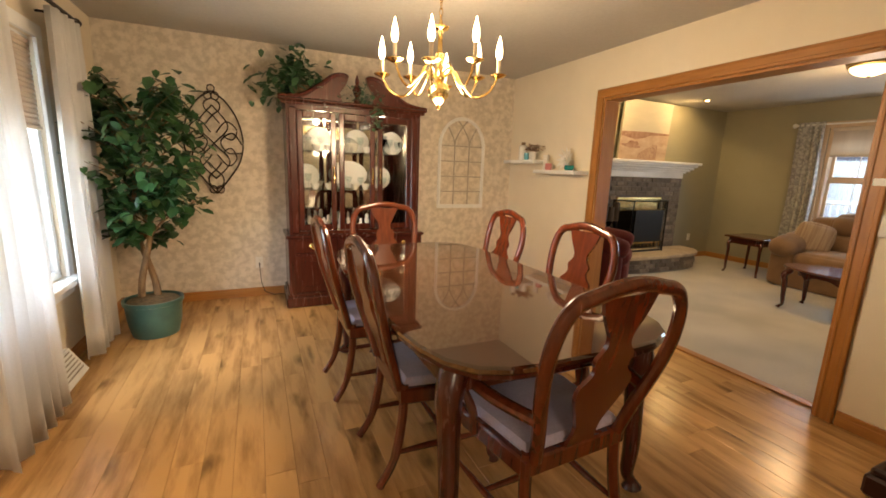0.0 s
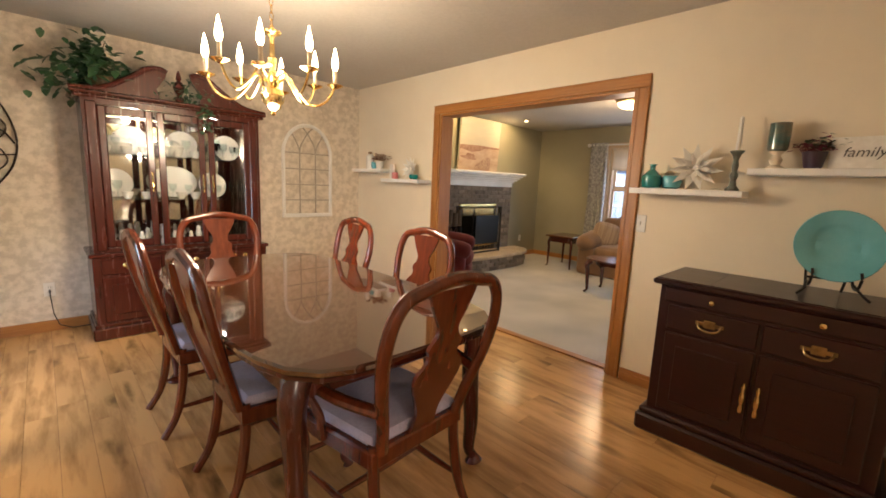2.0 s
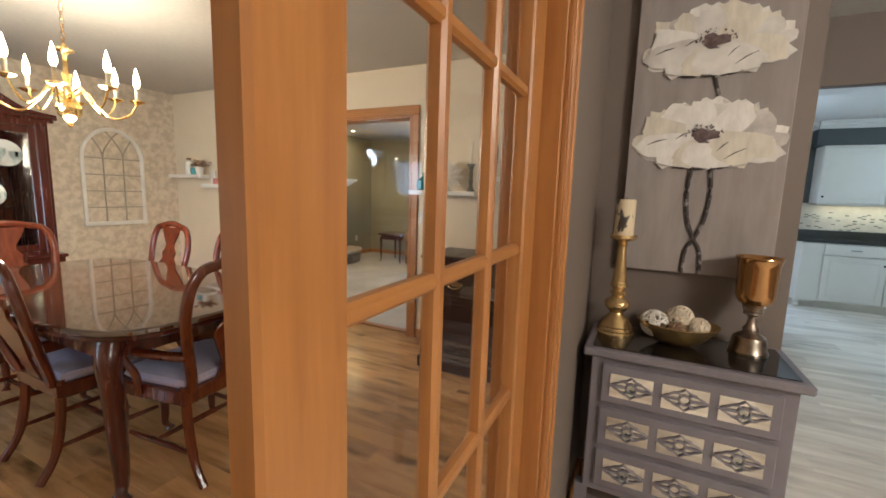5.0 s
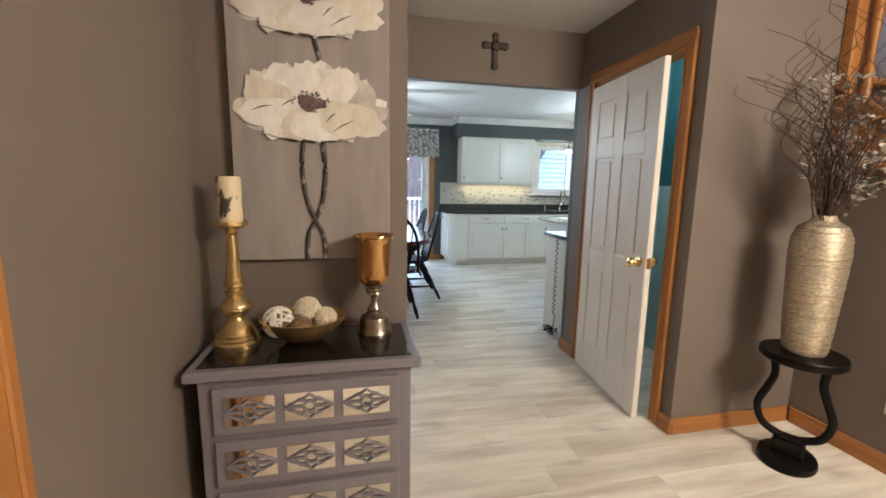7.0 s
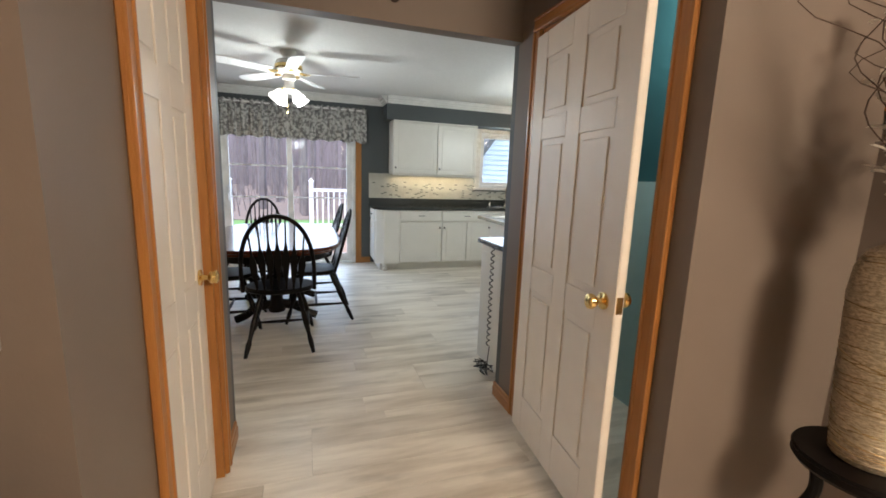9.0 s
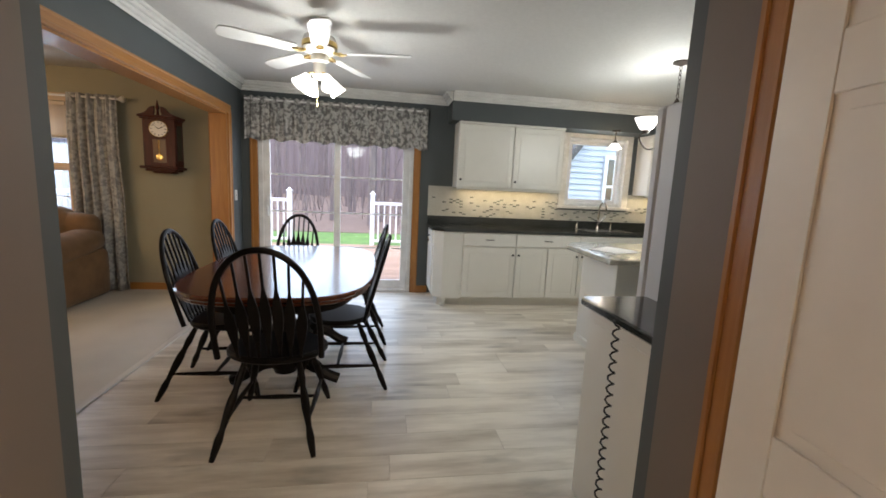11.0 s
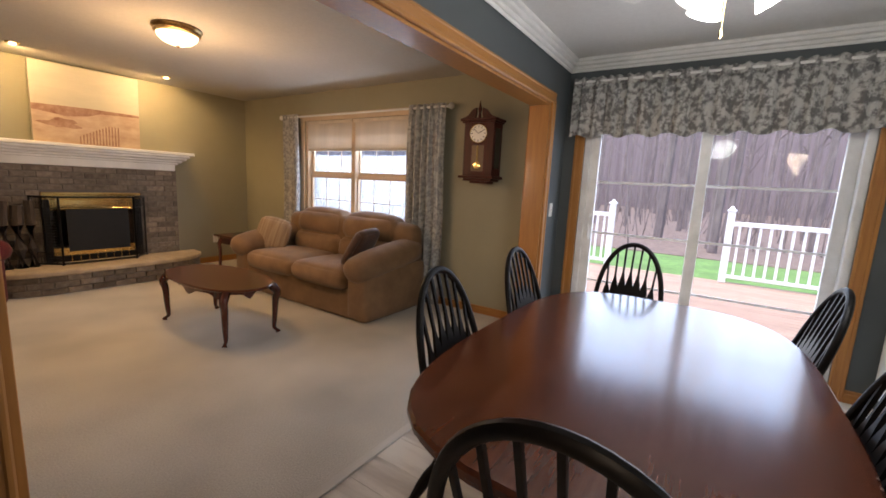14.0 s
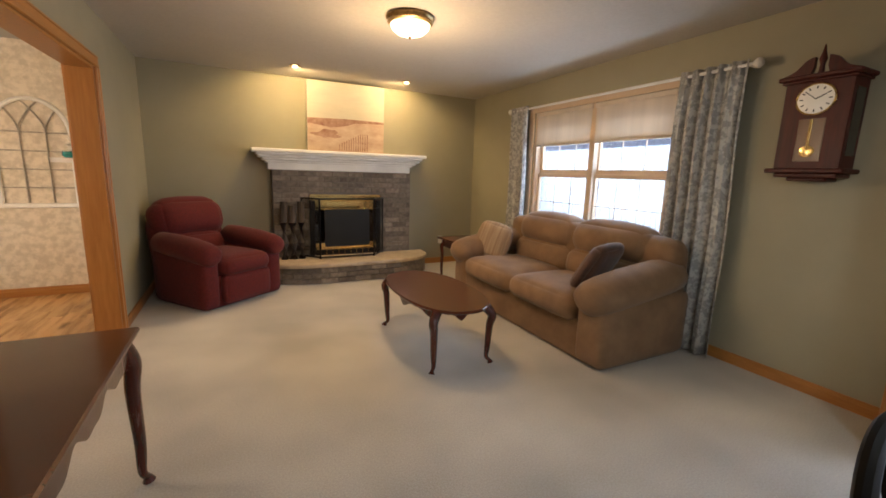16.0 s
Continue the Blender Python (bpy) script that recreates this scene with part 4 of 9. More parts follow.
def railing(name, x0, y0, x1, y1):
    root = thing(name, "white vinyl deck railing with square balusters", "railing")
    n = max(1, round(math.hypot(x1 - x0, y1 - y0) / 1.6))
    d = Vector((x1 - x0, y1 - y0, 0))
    ang = math.degrees(math.atan2(d.y, d.x))
    L = d.length
    root.matrix_basis = pose(x0, y0, -0.03, 0, 0, ang)
    for k in range(n + 1):
        px = L * k / n
        part("post", Mesh().box(px - 0.05, px + 0.05, -0.05, 0.05, 0, 1.16, 0.006), "vinyl", root)
        part("post_cap", Mesh().box(px - 0.065, px + 0.065, -0.065, 0.065, 1.16, 1.19, 0.006).lathe([(0.06, 1.19), (0.03, 1.23), (0.005, 1.25)], 4, pose(px, 0, 0, 0, 0, 45)), "vinyl", root)
    for z0, z1 in ((0.08, 0.13), (0.93, 1.0)):
        part("rail", Mesh().box(0.05, L - 0.05, -0.035, 0.035, z0, z1, 0.006), "vinyl", root)
    step = 0.125
    k0 = int(L / step)
    first = None
    for k in range(1, k0):
        px = L * k / k0
        if min(abs(px - L * q / n) for q in range(n + 1)) < 0.07:
            continue
        if first is None:
            first = part("baluster", Mesh().box(-0.017, 0.017, -0.017, 0.017, 0.13, 0.93), "vinyl", root, m=pose(px, 0, 0))
        else:
            c = first.copy()
            scene.collection.objects.link(c)
            c.matrix_basis = pose(px, 0, 0)
    return root


railing("deck_railing", 11.5, -0.07, 11.5, 5.1)
railing("deck_railing", 11.5, -3.5, 11.5, -1.88)
railing("deck_railing", 7.5, -3.5, 11.45, -3.5)

rng = random.Random(5)
woods = Mesh()
for k in range(330):
    x, y = rng.uniform(19, 62), rng.uniform(-48, 60)
    h, r, lean = rng.uniform(9, 17), rng.uniform(0.05, 0.19), rng.uniform(-0.5, 0.5)
    woods.tube([(x, y, -0.45), (x + lean * 0.3, y + lean * 0.4, h * 0.45), (x + lean, y + lean * 1.2, h)], [r, r * 0.7, r * 0.15], 5)
    for q in range(4):
        z = h * rng.uniform(0.3, 0.8)
        a = rng.uniform(0, 6.28)
        l = rng.uniform(1.0, 2.4)
        woods.tube([(x + lean * 0.3, y + lean * 0.4, z), (x + l * math.cos(a), y + l * math.sin(a), z + l * 0.8)], [r * 0.35, r * 0.1], 4)
solo("bare_woods", woods, "trunk", "bare grey brown trees in the woods behind the lawn", "trees", kind="stuff")
brush = Mesh()
for k in range(1500):
    x, y = rng.uniform(18.5, 50), rng.uniform(-44, 54)
    h = rng.uniform(0.8, 3.8)
    brush.tube([(x, y, -0.45), (x + rng.uniform(-0.5, 0.5), y + rng.uniform(-0.6, 0.6), h)], [0.03, 0.012], 3)
solo("brushwood", brush, "trunk", "thin bare brushwood at the edge of the woods", "brush", kind="stuff")
tagged(Mesh().box(63, 63.5, -110, 120, -0.45, 11.5).done("backdrop", M["far_woods"]), "grey brown distance of the woods", "woods", kind="structure")

wing = thing("neighbouring_wing", "pale sided house wing outside the sink window", "house")
part("wall", Mesh().box(11.0, 16, -12.05, -6.15, -0.45, 2.0).slab([(-12.05, 2.0), (-6.15, 2.0), (-9.1, 6.0)], 11.0, 16.0, Matrix(((0, 0, 1, 0), (1, 0, 0, 0), (0, 1, 0, 0), (0, 0, 0, 1)))), "siding", wing)
for k in range(44):
    z = -0.35 + 0.13 * k
    half = 2.95 if z < 1.87 else max(0.05, 2.95 * (6.0 - z - 0.13) / 4.0)
    part("siding_board", Mesh().add([(11.0, -9.1 - half, z), (11.0, -9.1 + half, z), (10.975, -9.1 + half, z), (10.975, -9.1 - half, z), (11.0, -9.1 - half, z + 0.13), (11.0, -9.1 + half, z + 0.13)],
                                    [(0, 1, 2, 3), (3, 2, 5, 4), (0, 3, 4), (1, 5, 2)]), "siding", wing)
part("roof", Mesh().slab([(-12.27, 1.72), (-9.1, 6.02), (-5.93, 1.72), (-5.93, 1.92), (-9.1, 6.22), (-12.27, 1.92)], 10.7, 16.2, Matrix(((0, 0, 1, 0), (1, 0, 0, 0), (0, 1, 0, 0), (0, 0, 0, 1)))), "shingle", wing)
win = part("window", Mesh().box(10.95, 10.97, -7.62, -7.20, 0.95, 2.18, 0.004), "dark_glass", wing)
part("frame", Mesh().box(10.92, 10.97, -7.70, -7.62, 0.87, 2.26, 0.004).box(10.92, 10.97, -7.20, -7.12, 0.87, 2.26, 0.004).box(10.92, 10.97, -7.62, -7.20, 2.18, 2.26, 0.004).box(10.92, 10.97, -7.62, -7.20, 0.87, 0.95, 0.004).box(10.925, 10.965, -7.62, -7.20, 1.54, 1.59), "vinyl", win)

# ---- dining room ----
def arc(cx, cy, r, a0, a1, n=12, ry=None):
    ry = ry or r
    return [(cx + r * math.cos(radians(a0 + (a1 - a0) * i / n)), cy + ry * math.sin(radians(a0 + (a1 - a0) * i / n))) for i in range(n + 1)]


def smooth_line(pts, n=6):
    """Points of a smooth curve through pts."""
    pts = [Vector(p) for p in pts]
    out = []
    for i in range(len(pts) - 1):
        a, b, c, d = pts[max(i - 1, 0)], pts[i], pts[i + 1], pts[min(i + 2, len(pts) - 1)]
        for k in range(n):
            t = k / n
            out.append(0.5 * ((2 * b) + (c - a) * t + (2 * a - 5 * b + 4 * c - d) * t * t + (3 * b - a - 3 * c + d) * t ** 3))
    return out + [pts[-1]]


XZ = Matrix(((1, 0, 0, 0), (0, 0, 1, 0), (0, 1, 0, 0), (0, 0, 0, 1)))  # (x, y) outline stands up in x and z


def cabriole(top, foot, knee, r0=0.032, r1=0.014):
    """A curved leg from top to foot; knee: how far it swells outward (x, y)."""
    t, f = Vector(top), Vector(foot)
    k = Vector((knee[0], knee[1], 0))
    h = t.z - f.z
    pts = [t, t + k * 0.75 + Vector((0, 0, -0.14 * h)), t + k * 0.55 + Vector((0, 0, -0.32 * h)), f + k * 0.05 + Vector((0, 0, 0.30 * h)), f + k * -0.02 + Vector((0, 0, 0.10 * h)), f + k * 0.35 + Vector((0, 0, 0.035 * h)), f + k * 0.45]
    line = smooth_line(pts, 5)
    n = len(line)
    rad = [r0 + (r1 - r0) * min(1, i / (n * 0.72)) for i in range(n)]
    for q in range(5):
        rad[n - 1 - q] = r1 * (1.75 - 0.12 * q)
    return Mesh().tube(line, rad, 12, up=(0.3, 1, 0))


def dining_chair(name, label, arms, m):
    root = thing(name, label, "chair", m, group="chairs round the dining table")
    w = 0.235 if not arms else 0.265
    lean = -0.13

    def back(x, z):
        return (x, -0.215 + lean * (max(0, z - 0.46) / 0.58) - 0.02 * math.sin(max(0, z - 0.46) * 5), z)
    half = [(0.165, 0.44), (0.185, 0.55), (0.222, 0.70), (0.238, 0.82), (0.225, 0.93), (0.185, 0.995), (0.12, 1.015), (0.06, 1.030), (0.0, 1.036)]
    sc = w / 0.235
    line = smooth_line([back(x * sc, z) for x, z in half] + [back(-x * sc, z) for x, z in half[-2::-1]], 5)
    part("back_frame", Mesh().tube(line, 0.021, 10, flat=1.15, up=(0, 1, 0)), "cherry", root)
    prof = [(0.062, 0.45), (0.055, 0.50), (0.058, 0.54), (0.085, 0.60), (0.112, 0.66), (0.115, 0.705), (0.085, 0.735), (0.070, 0.765), (0.082, 0.80), (0.055, 0.835), (0.05, 0.87), (0.078, 0.92), (0.10, 0.965), (0.115, 1.005)]
    sp = Mesh()
    rows = smooth_line([(x, 0, z) for x, z in prof], 3)
    v, f = [], []
    for p in rows:
        for sx in (-1, 1):
            for dy in (-0.007, 0.007):
                q = back(sx * p.x, p.z)
                v.append((q[0], q[1] + dy, q[2]))
    for i in range(len(rows) - 1):
        a, b = 4 * i, 4 * i + 4
        f += [(a, a + 2, b + 2, b), (a + 1, b + 1, b + 3, a + 3), (a, b, b + 1, a + 1), (a + 2, a + 3, b + 3, b + 2)]
    f += [(0, 1, 3, 2), (len(v) - 4, len(v) - 2, len(v) - 1, len(v) - 3)]
    part("splat", sp.add(v, f), "cherry", root)
    outline = [(-w + 0.04, -0.215), (w - 0.04, -0.215), (w, 0.10), (w - 0.01, 0.19), (w - 0.05, 0.232), (0.10, 0.248), (-0.10, 0.248), (-w + 0.05, 0.232), (-w + 0.01, 0.19), (-w, 0.10)]
    part("seat_frame", Mesh().slab(outline, 0.375, 0.445, None, 0.008), "cherry", root)
    cush = Mesh()
    c2 = [(x * 0.93, y * 0.93 + 0.004) for x, y in outline]
    cush.slab(c2, 0.437, 0.482, None, 0.018)
    part("seat", cush, "seat_cloth", root, "lilac grey upholstered seat")
    for sx in (-1, 1):
        part("leg", cabriole((sx * (w - 0.045), 0.195, 0.40), (sx * (w - 0.03), 0.225, 0.012), (sx * 0.03, 0.035)), "cherry", root)
        part("leg", Mesh().tube(smooth_line([(sx * (w - 0.06), -0.195, 0.46), (sx * (w - 0.06), -0.20, 0.30), (sx * (w - 0.055), -0.235, 0.12), (sx * (w - 0.05), -0.30, 0.01)], 5), [0.021] * 10 + [0.018] * 6, 8, up=(1, 0, 0)), "cherry", root)
        part("stretcher", Mesh().tube([(sx * (w - 0.045), 0.20, 0.15), (sx * (w - 0.05), 0.05, 0.15), (sx * (w - 0.055), -0.08, 0.15), (sx * (w - 0.055), -0.225, 0.15)], [0.009, 0.014, 0.014, 0.009], 8), "cherry", root)
        if arms:
            arm = smooth_line([back(sx * 0.235, 0.62), (sx * 0.285, -0.12, 0.625), (sx * 0.305, 0.04, 0.632), (sx * 0.30, 0.12, 0.632), (sx * 0.27, 0.165, 0.622)], 5)
            part("armrest", Mesh().tube(arm, 0.020, 10, flat=1.25), "cherry", root)
            part("arm_support", Mesh().tube(smooth_line([(sx * 0.285, 0.11, 0.622), (sx * 0.30, 0.07, 0.58), (sx * 0.275, 0.03, 0.50), (sx * 0.258, 0.04, 0.40)], 5), 0.017, 8, up=(0, 1, 0)), "cherry", root)
    part("stretcher", Mesh().tube([(-(w - 0.05), 0.02, 0.15), (-0.06, 0.02, 0.15), (0.06, 0.02, 0.15), (w - 0.05, 0.02, 0.15)], [0.009, 0.014, 0.014, 0.009], 8), "cherry", root)
    return root


armchair = dining_chair("dining_armchair", "cherry queen anne armchair with lilac upholstered seat", True, pose(0.888, 1.12, 0, 0, 0, 3))
copy_thing(armchair, pose(0.91, 2.96, 0, 0, 0, 180))
side = dining_chair("dining_chair", "cherry queen anne side chair with lilac upholstered seat", False, pose(0.66, 1.63, 0, 0, 0, -90))
copy_thing(side, pose(0.60, 2.36, 0, 0, 0, -89))
copy_thing(side, pose(1.37, 1.80, 0, 0, 0, 93))
copy_thing(side, pose(1.33, 2.60, 0, 0, 0, 89))

# table with a boat-shaped polished top
dtab = thing("dining_table", "large polished dark cherry dining table", "table", pose(0.925, 1.93, 0))
HW, HL = 0.545, 1.03
top = []
for i in range(64):
    a = 2 * math.pi * i / 64
    c, s = math.cos(a), math.sin(a)
    p = 5.0
    r = (abs(c / HW) ** p + abs(s / HL) ** p) ** (-1 / p)
    top.append((r * c, r * s))
part("tabletop", Mesh().slab(top, 0.735, 0.765, None, 0.008), "table_top", dtab, "glossy reflective cherry top")
part("edge_moulding", Mesh().slab([(x * 0.985, y * 0.992) for x, y in top], 0.715, 0.737, None, 0.006), "mahogany", dtab)
part("apron", Mesh().box(-0.44, 0.44, -0.86, -0.835, 0.62, 0.716).box(-0.44, 0.44, 0.835, 0.86, 0.62, 0.716).box(-0.44, -0.415, -0.835, 0.835, 0.62, 0.716).box(0.415, 0.44, -0.835, 0.835, 0.62, 0.716), "mahogany", dtab)
for sx in (-1, 1):
    for sy in (-1, 1):
        part("leg", cabriole((sx * 0.41, sy * 0.83, 0.70), (sx * 0.43, sy * 0.87, 0.014), (sx * 0.04, sy * 0.04), 0.055, 0.024), "mahogany", dtab)

# china cabinet
hut = thing("china_cabinet", "tall mahogany china cabinet with glazed doors", "cabinet", pose(0.845, 4.42, 0))
W = 0.655
part("plinth", Mesh().box(-W - 0.03, W + 0.03, -0.52, 0, 0, 0.10, 0.012).box(-W - 0.015, W + 0.015, -0.505, 0, 0.10, 0.13, 0.006), "mahogany", hut)
part("base_body", Mesh().box(-W, W, -0.485, 0, 0.12, 0.66, 0.004), "mahogany", hut)
part("waist_moulding", Mesh().box(-W - 0.02, W + 0.02, -0.505, 0, 0.66, 0.69, 0.008), "mahogany", hut)
for k in range(3):
    a, b = -W + 0.05 + k * 0.407, -W + 0.05 + k * 0.407 + 0.395
    d = part("drawer", Mesh().box(a, b, -0.500, -0.484, 0.52, 0.645, 0.006), "mahogany", hut)
    part("handle", Mesh().tube(smooth_line([((a + b) / 2 - 0.045, -0.502, 0.59), ((a + b) / 2 - 0.04, -0.522, 0.57), ((a + b) / 2, -0.526, 0.562), ((a + b) / 2 + 0.04, -0.522, 0.57), ((a + b) / 2 + 0.045, -0.502, 0.59)], 3), 0.005, 6).lathe([(0.02, 0), (0.012, 0.006)], 10, pose((a + b) / 2 - 0.045, -0.5, 0.592, 90)).lathe([(0.02, 0), (0.012, 0.006)], 10, pose((a + b) / 2 + 0.045, -0.5, 0.592, 90)), "brass", d, "brass bail handle")
    d = part("door", Mesh().box(a, b, -0.500, -0.484, 0.14, 0.505, 0.006), "mahogany", hut)
    part("door_panel", Mesh().box(a + 0.06, b - 0.06, -0.509, -0.499, 0.20, 0.445, 0.008), "mahogany", d)
part("upper_frame", Mesh().box(-W + 0.02, -W + 0.045, -0.42, 0, 0.69, 1.86).box(W - 0.045, W - 0.02, -0.42, 0, 0.69, 1.86).box(-W + 0.045, W - 0.045, -0.42, 0, 0.69, 0.72).box(-W + 0.045, W - 0.045, -0.42, 0, 1.82, 1.86), "mahogany", hut)
part("back_panel", Mesh().box(-W + 0.045, W - 0.045, -0.015, -0.003, 0.72, 1.82), "mirror", hut, "mirrored cabinet back")
for sx in (-1, 1):
    part("pilaster", Mesh().box(sx * (W - 0.075) - 0.035, sx * (W - 0.075) + 0.035, -0.435, -0.405, 0.70, 1.84, 0.008), "mahogany", hut)
for z in (1.10, 1.46):
    sh = part("glass_shelf", Mesh().box(-W + 0.046, W - 0.046, -0.38, -0.02, z, z + 0.007), "crystal", hut)
    sh.visible_shadow = False
for k in range(3):
    a = -W + 0.11 + k * 0.372
    b = a + 0.346
    fr = Mesh().box(a, a + 0.05, -0.432, -0.408, 0.725, 1.815, 0.006).box(b - 0.05, b, -0.432, -0.408, 0.725, 1.815, 0.006).box(a + 0.05, b - 0.05, -0.432, -0.408, 0.725, 0.785, 0.006).box(a + 0.05, b - 0.05, -0.432, -0.408, 1.755, 1.815, 0.006)
    d = part("glazed_door", fr, "mahogany", hut)
    g = part("pane", Mesh().box(a + 0.049, b - 0.049, -0.422, -0.419, 0.784, 1.756), "pane_clear", d)
    g.visible_shadow = False
    hx = b - 0.025 if k == 0 else a + 0.025 if k == 2 else b - 0.025
    part("handle", Mesh().box(hx - 0.006, hx + 0.006, -0.438, -0.431, 1.17, 1.33, 0.003).tube([(hx, -0.436, 1.20), (hx, -0.455, 1.22), (hx, -0.455, 1.28), (hx, -0.436, 1.30)], 0.005, 6), "brass", d, "brass door pull")
part("cornice", Mesh().box(-W - 0.02, W + 0.02, -0.45, 0, 1.86, 1.885, 0.008).box(-W - 0.04, W + 0.04, -0.47, 0, 1.885, 1.915, 0.01), "mahogany", hut)
for sx in (-1, 1):
    up = smooth_line([(sx * (W + 0.04), 0, 1.915), (sx * 0.50, 0, 1.945), (sx * 0.34, 0, 2.04), (sx * 0.22, 0, 2.13), (sx * 0.13, 0, 2.15), (sx * 0.085, 0, 2.13)], 5)
    low = [(sx * 0.10, 2.08), (sx * 0.16, 1.99), (sx * 0.14, 1.915)]
    part("pediment", Mesh().slab([(p.x, p.z) for p in up] + low, -0.44, -0.40, XZ), "mahogany", hut, "swan neck pediment")
    part("pediment_moulding", Mesh().tube([(p.x, -0.43, p.z) for p in up], 0.022, 8), "mahogany", hut)
part("finial", Mesh().lathe([(0.035, 1.915), (0.03, 1.95), (0.015, 1.965), (0.03, 1.99), (0.045, 2.03), (0.03, 2.07), (0.012, 2.085), (0.022, 2.10), (0.016, 2.13), (0.005, 2.165)], 16, pose(0, -0.42, 0)), "mahogany", hut)
# added fill without a fixture, brightens the china behind the panes
lampin = lamp("cabinet_fill", "POINT", (0.55, 4.2, 1.78), 0.2, (1.0, 0.9, 0.7), 0.03)
lampin = lamp("cabinet_fill_b", "POINT", (1.15, 4.2, 1.78), 0.16, (1.0, 0.9, 0.7), 0.03)

# china and crystal on the shelves
rng = random.Random(11)
PLATE = [(0.02, 0), (0.08, 0.004), (0.12, 0.018), (0.122, 0.020), (0.08, 0.010), (0.01, 0.007)]
CUP = [(0.02, 0), (0.022, 0.004), (0.035, 0.03), (0.042, 0.06), (0.039, 0.06), (0.03, 0.025), (0.01, 0.01)]
GOBLET = [(0.028, 0), (0.026, 0.004), (0.006, 0.010), (0.005, 0.055), (0.015, 0.07), (0.032, 0.10), (0.034, 0.145), (0.032, 0.145), (0.028, 0.10), (0.004, 0.075)]
FIG = [(0.03, 0), (0.032, 0.02), (0.02, 0.05), (0.026, 0.08), (0.016, 0.11), (0.02, 0.125), (0.012, 0.145), (0.003, 0.15)]
TUREEN = [(0.05, 0), (0.06, 0.01), (0.10, 0.05), (0.11, 0.09), (0.10, 0.10), (0.05, 0.14), (0.015, 0.15), (0.02, 0.165), (0.005, 0.175)]
JUG = [(0.035, 0), (0.055, 0.03), (0.06, 0.08), (0.04, 0.13), (0.03, 0.16), (0.042, 0.19), (0.038, 0.19), (0.026, 0.16), (0.01, 0.05)]


def shelf_item(name, prof, mat, label, x, y, z, tilt=0, s=1.0):
    m = Mesh().lathe([(r * s, h * s) for r, h in prof], 18)
    return solo(name, m, mat, label, name.split("_")[-1], pose(x, y, z, tilt), group="china in the cabinet")


for z in (0.721, 1.108, 1.468):
    for k in range(3):
        cx = 0.845 - W + 0.11 + 0.372 * k + 0.173
        if z > 1.2:
            shelf_item("china_tureen" if k < 2 else "crystal_jug", TUREEN if k < 2 else JUG, "white_ceramic" if k < 2 else "crystal", "white china tureen on a glass shelf" if k < 2 else "clear crystal jug on a glass shelf", cx - 0.05, 4.22, z)
            shelf_item("china_plate", PLATE, "white_ceramic", "white china plate standing on edge", cx + 0.07, 4.34, z + 0.118, 78)
        elif z > 0.8:
            if k == 1:
                m = Mesh().lathe([(r * 1.35, h) for r, h in PLATE], 28, None, 1.15, 0.85)
                solo("serving_platter", m, "white_ceramic", "large oval cream serving platter standing on edge", "platter", pose(cx - 0.01, 4.36, z + 0.142, 80))
            else:
                shelf_item("china_plate", PLATE, "white_ceramic", "white china plate standing on edge", cx - 0.06, 4.36, z + 0.118, 78)
        for q in range(5):
            x = cx - 0.13 + 0.062 * q + rng.uniform(-0.008, 0.008)
            y = rng.uniform(4.07, 4.15)
            if z < 0.8 and k < 2:
                shelf_item("china_figurine", FIG, "white_ceramic", "small white porcelain figurine", x, y, z, 0, rng.uniform(0.7, 1.05))
            elif k == 2 or q % 2:
                shelf_item("crystal_goblet", GOBLET, "crystal", "clear crystal goblet on the cabinet shelf", x, y, z, 0, rng.uniform(0.85, 1.05))
            else:
                shelf_item("china_cup", CUP, "white_ceramic", "small white china cup on the shelf", x, y, z, 0, 1.0)


def leaf_mesh(size, pointy=1.0):
    """One folded leaf lying along +x."""
    w = 0.34 * size
    v = [(0, 0, 0), (0.3 * size, w, 0.05 * size), (0.72 * size, 0.72 * w, 0.02 * size), (size * pointy, 0, -0.10 * size), (0.72 * size, -0.72 * w, 0.02 * size), (0.3 * size, -w, 0.05 * size), (0.5 * size, 0, -0.03 * size)]
    return v, [(0, 6, 1), (1, 6, 2), (2, 6, 3), (3, 6, 4), (4, 6, 5), (5, 6, 0)]


def foliage(points, size, rng, droop=35):
    m = Mesh()
    for p in points:
        v, f = leaf_mesh(size * rng.uniform(0.7, 1.2))
        m.add(v, f, pose(*p, 0, rng.uniform(-10, droop), rng.uniform(0, 360)) @ pose(0, 0, 0, rng.uniform(-25, 25)))
    return m


# ficus in the corner
rng = random.Random(21)
fic = thing("ficus_tree", "tall green artificial ficus with twisted trunk in teal pot", "plant", pose(-0.82, 3.66, 0))
part("pot", Mesh().lathe([(0.15, 0), (0.155, 0.01), (0.175, 0.10), (0.185, 0.20), (0.188, 0.25), (0.20, 0.255), (0.20, 0.285), (0.185, 0.285), (0.18, 0.25)], 32), "planter", fic, "teal glazed round planter")
part("soil", Mesh().lathe([(0.18, 0.25), (0.17, 0.275), (0.08, 0.30), (0.01, 0.305)], 24), "moss", fic, "dry brown moss")
for s in (0, 1):
    ph = s * 3.1
    line = [(-0.02 + 0.05 * math.cos(ph + z * 5.2), 0.05 * math.sin(ph + z * 5.2), 0.26 + z) for z in [i * 0.06 for i in range(16)]]
    part("trunk", Mesh().tube(line, [0.026 - 0.0008 * i for i in range(16)], 8, up=(1, 0, 0)), "bark", fic)
pts, br = [], Mesh()
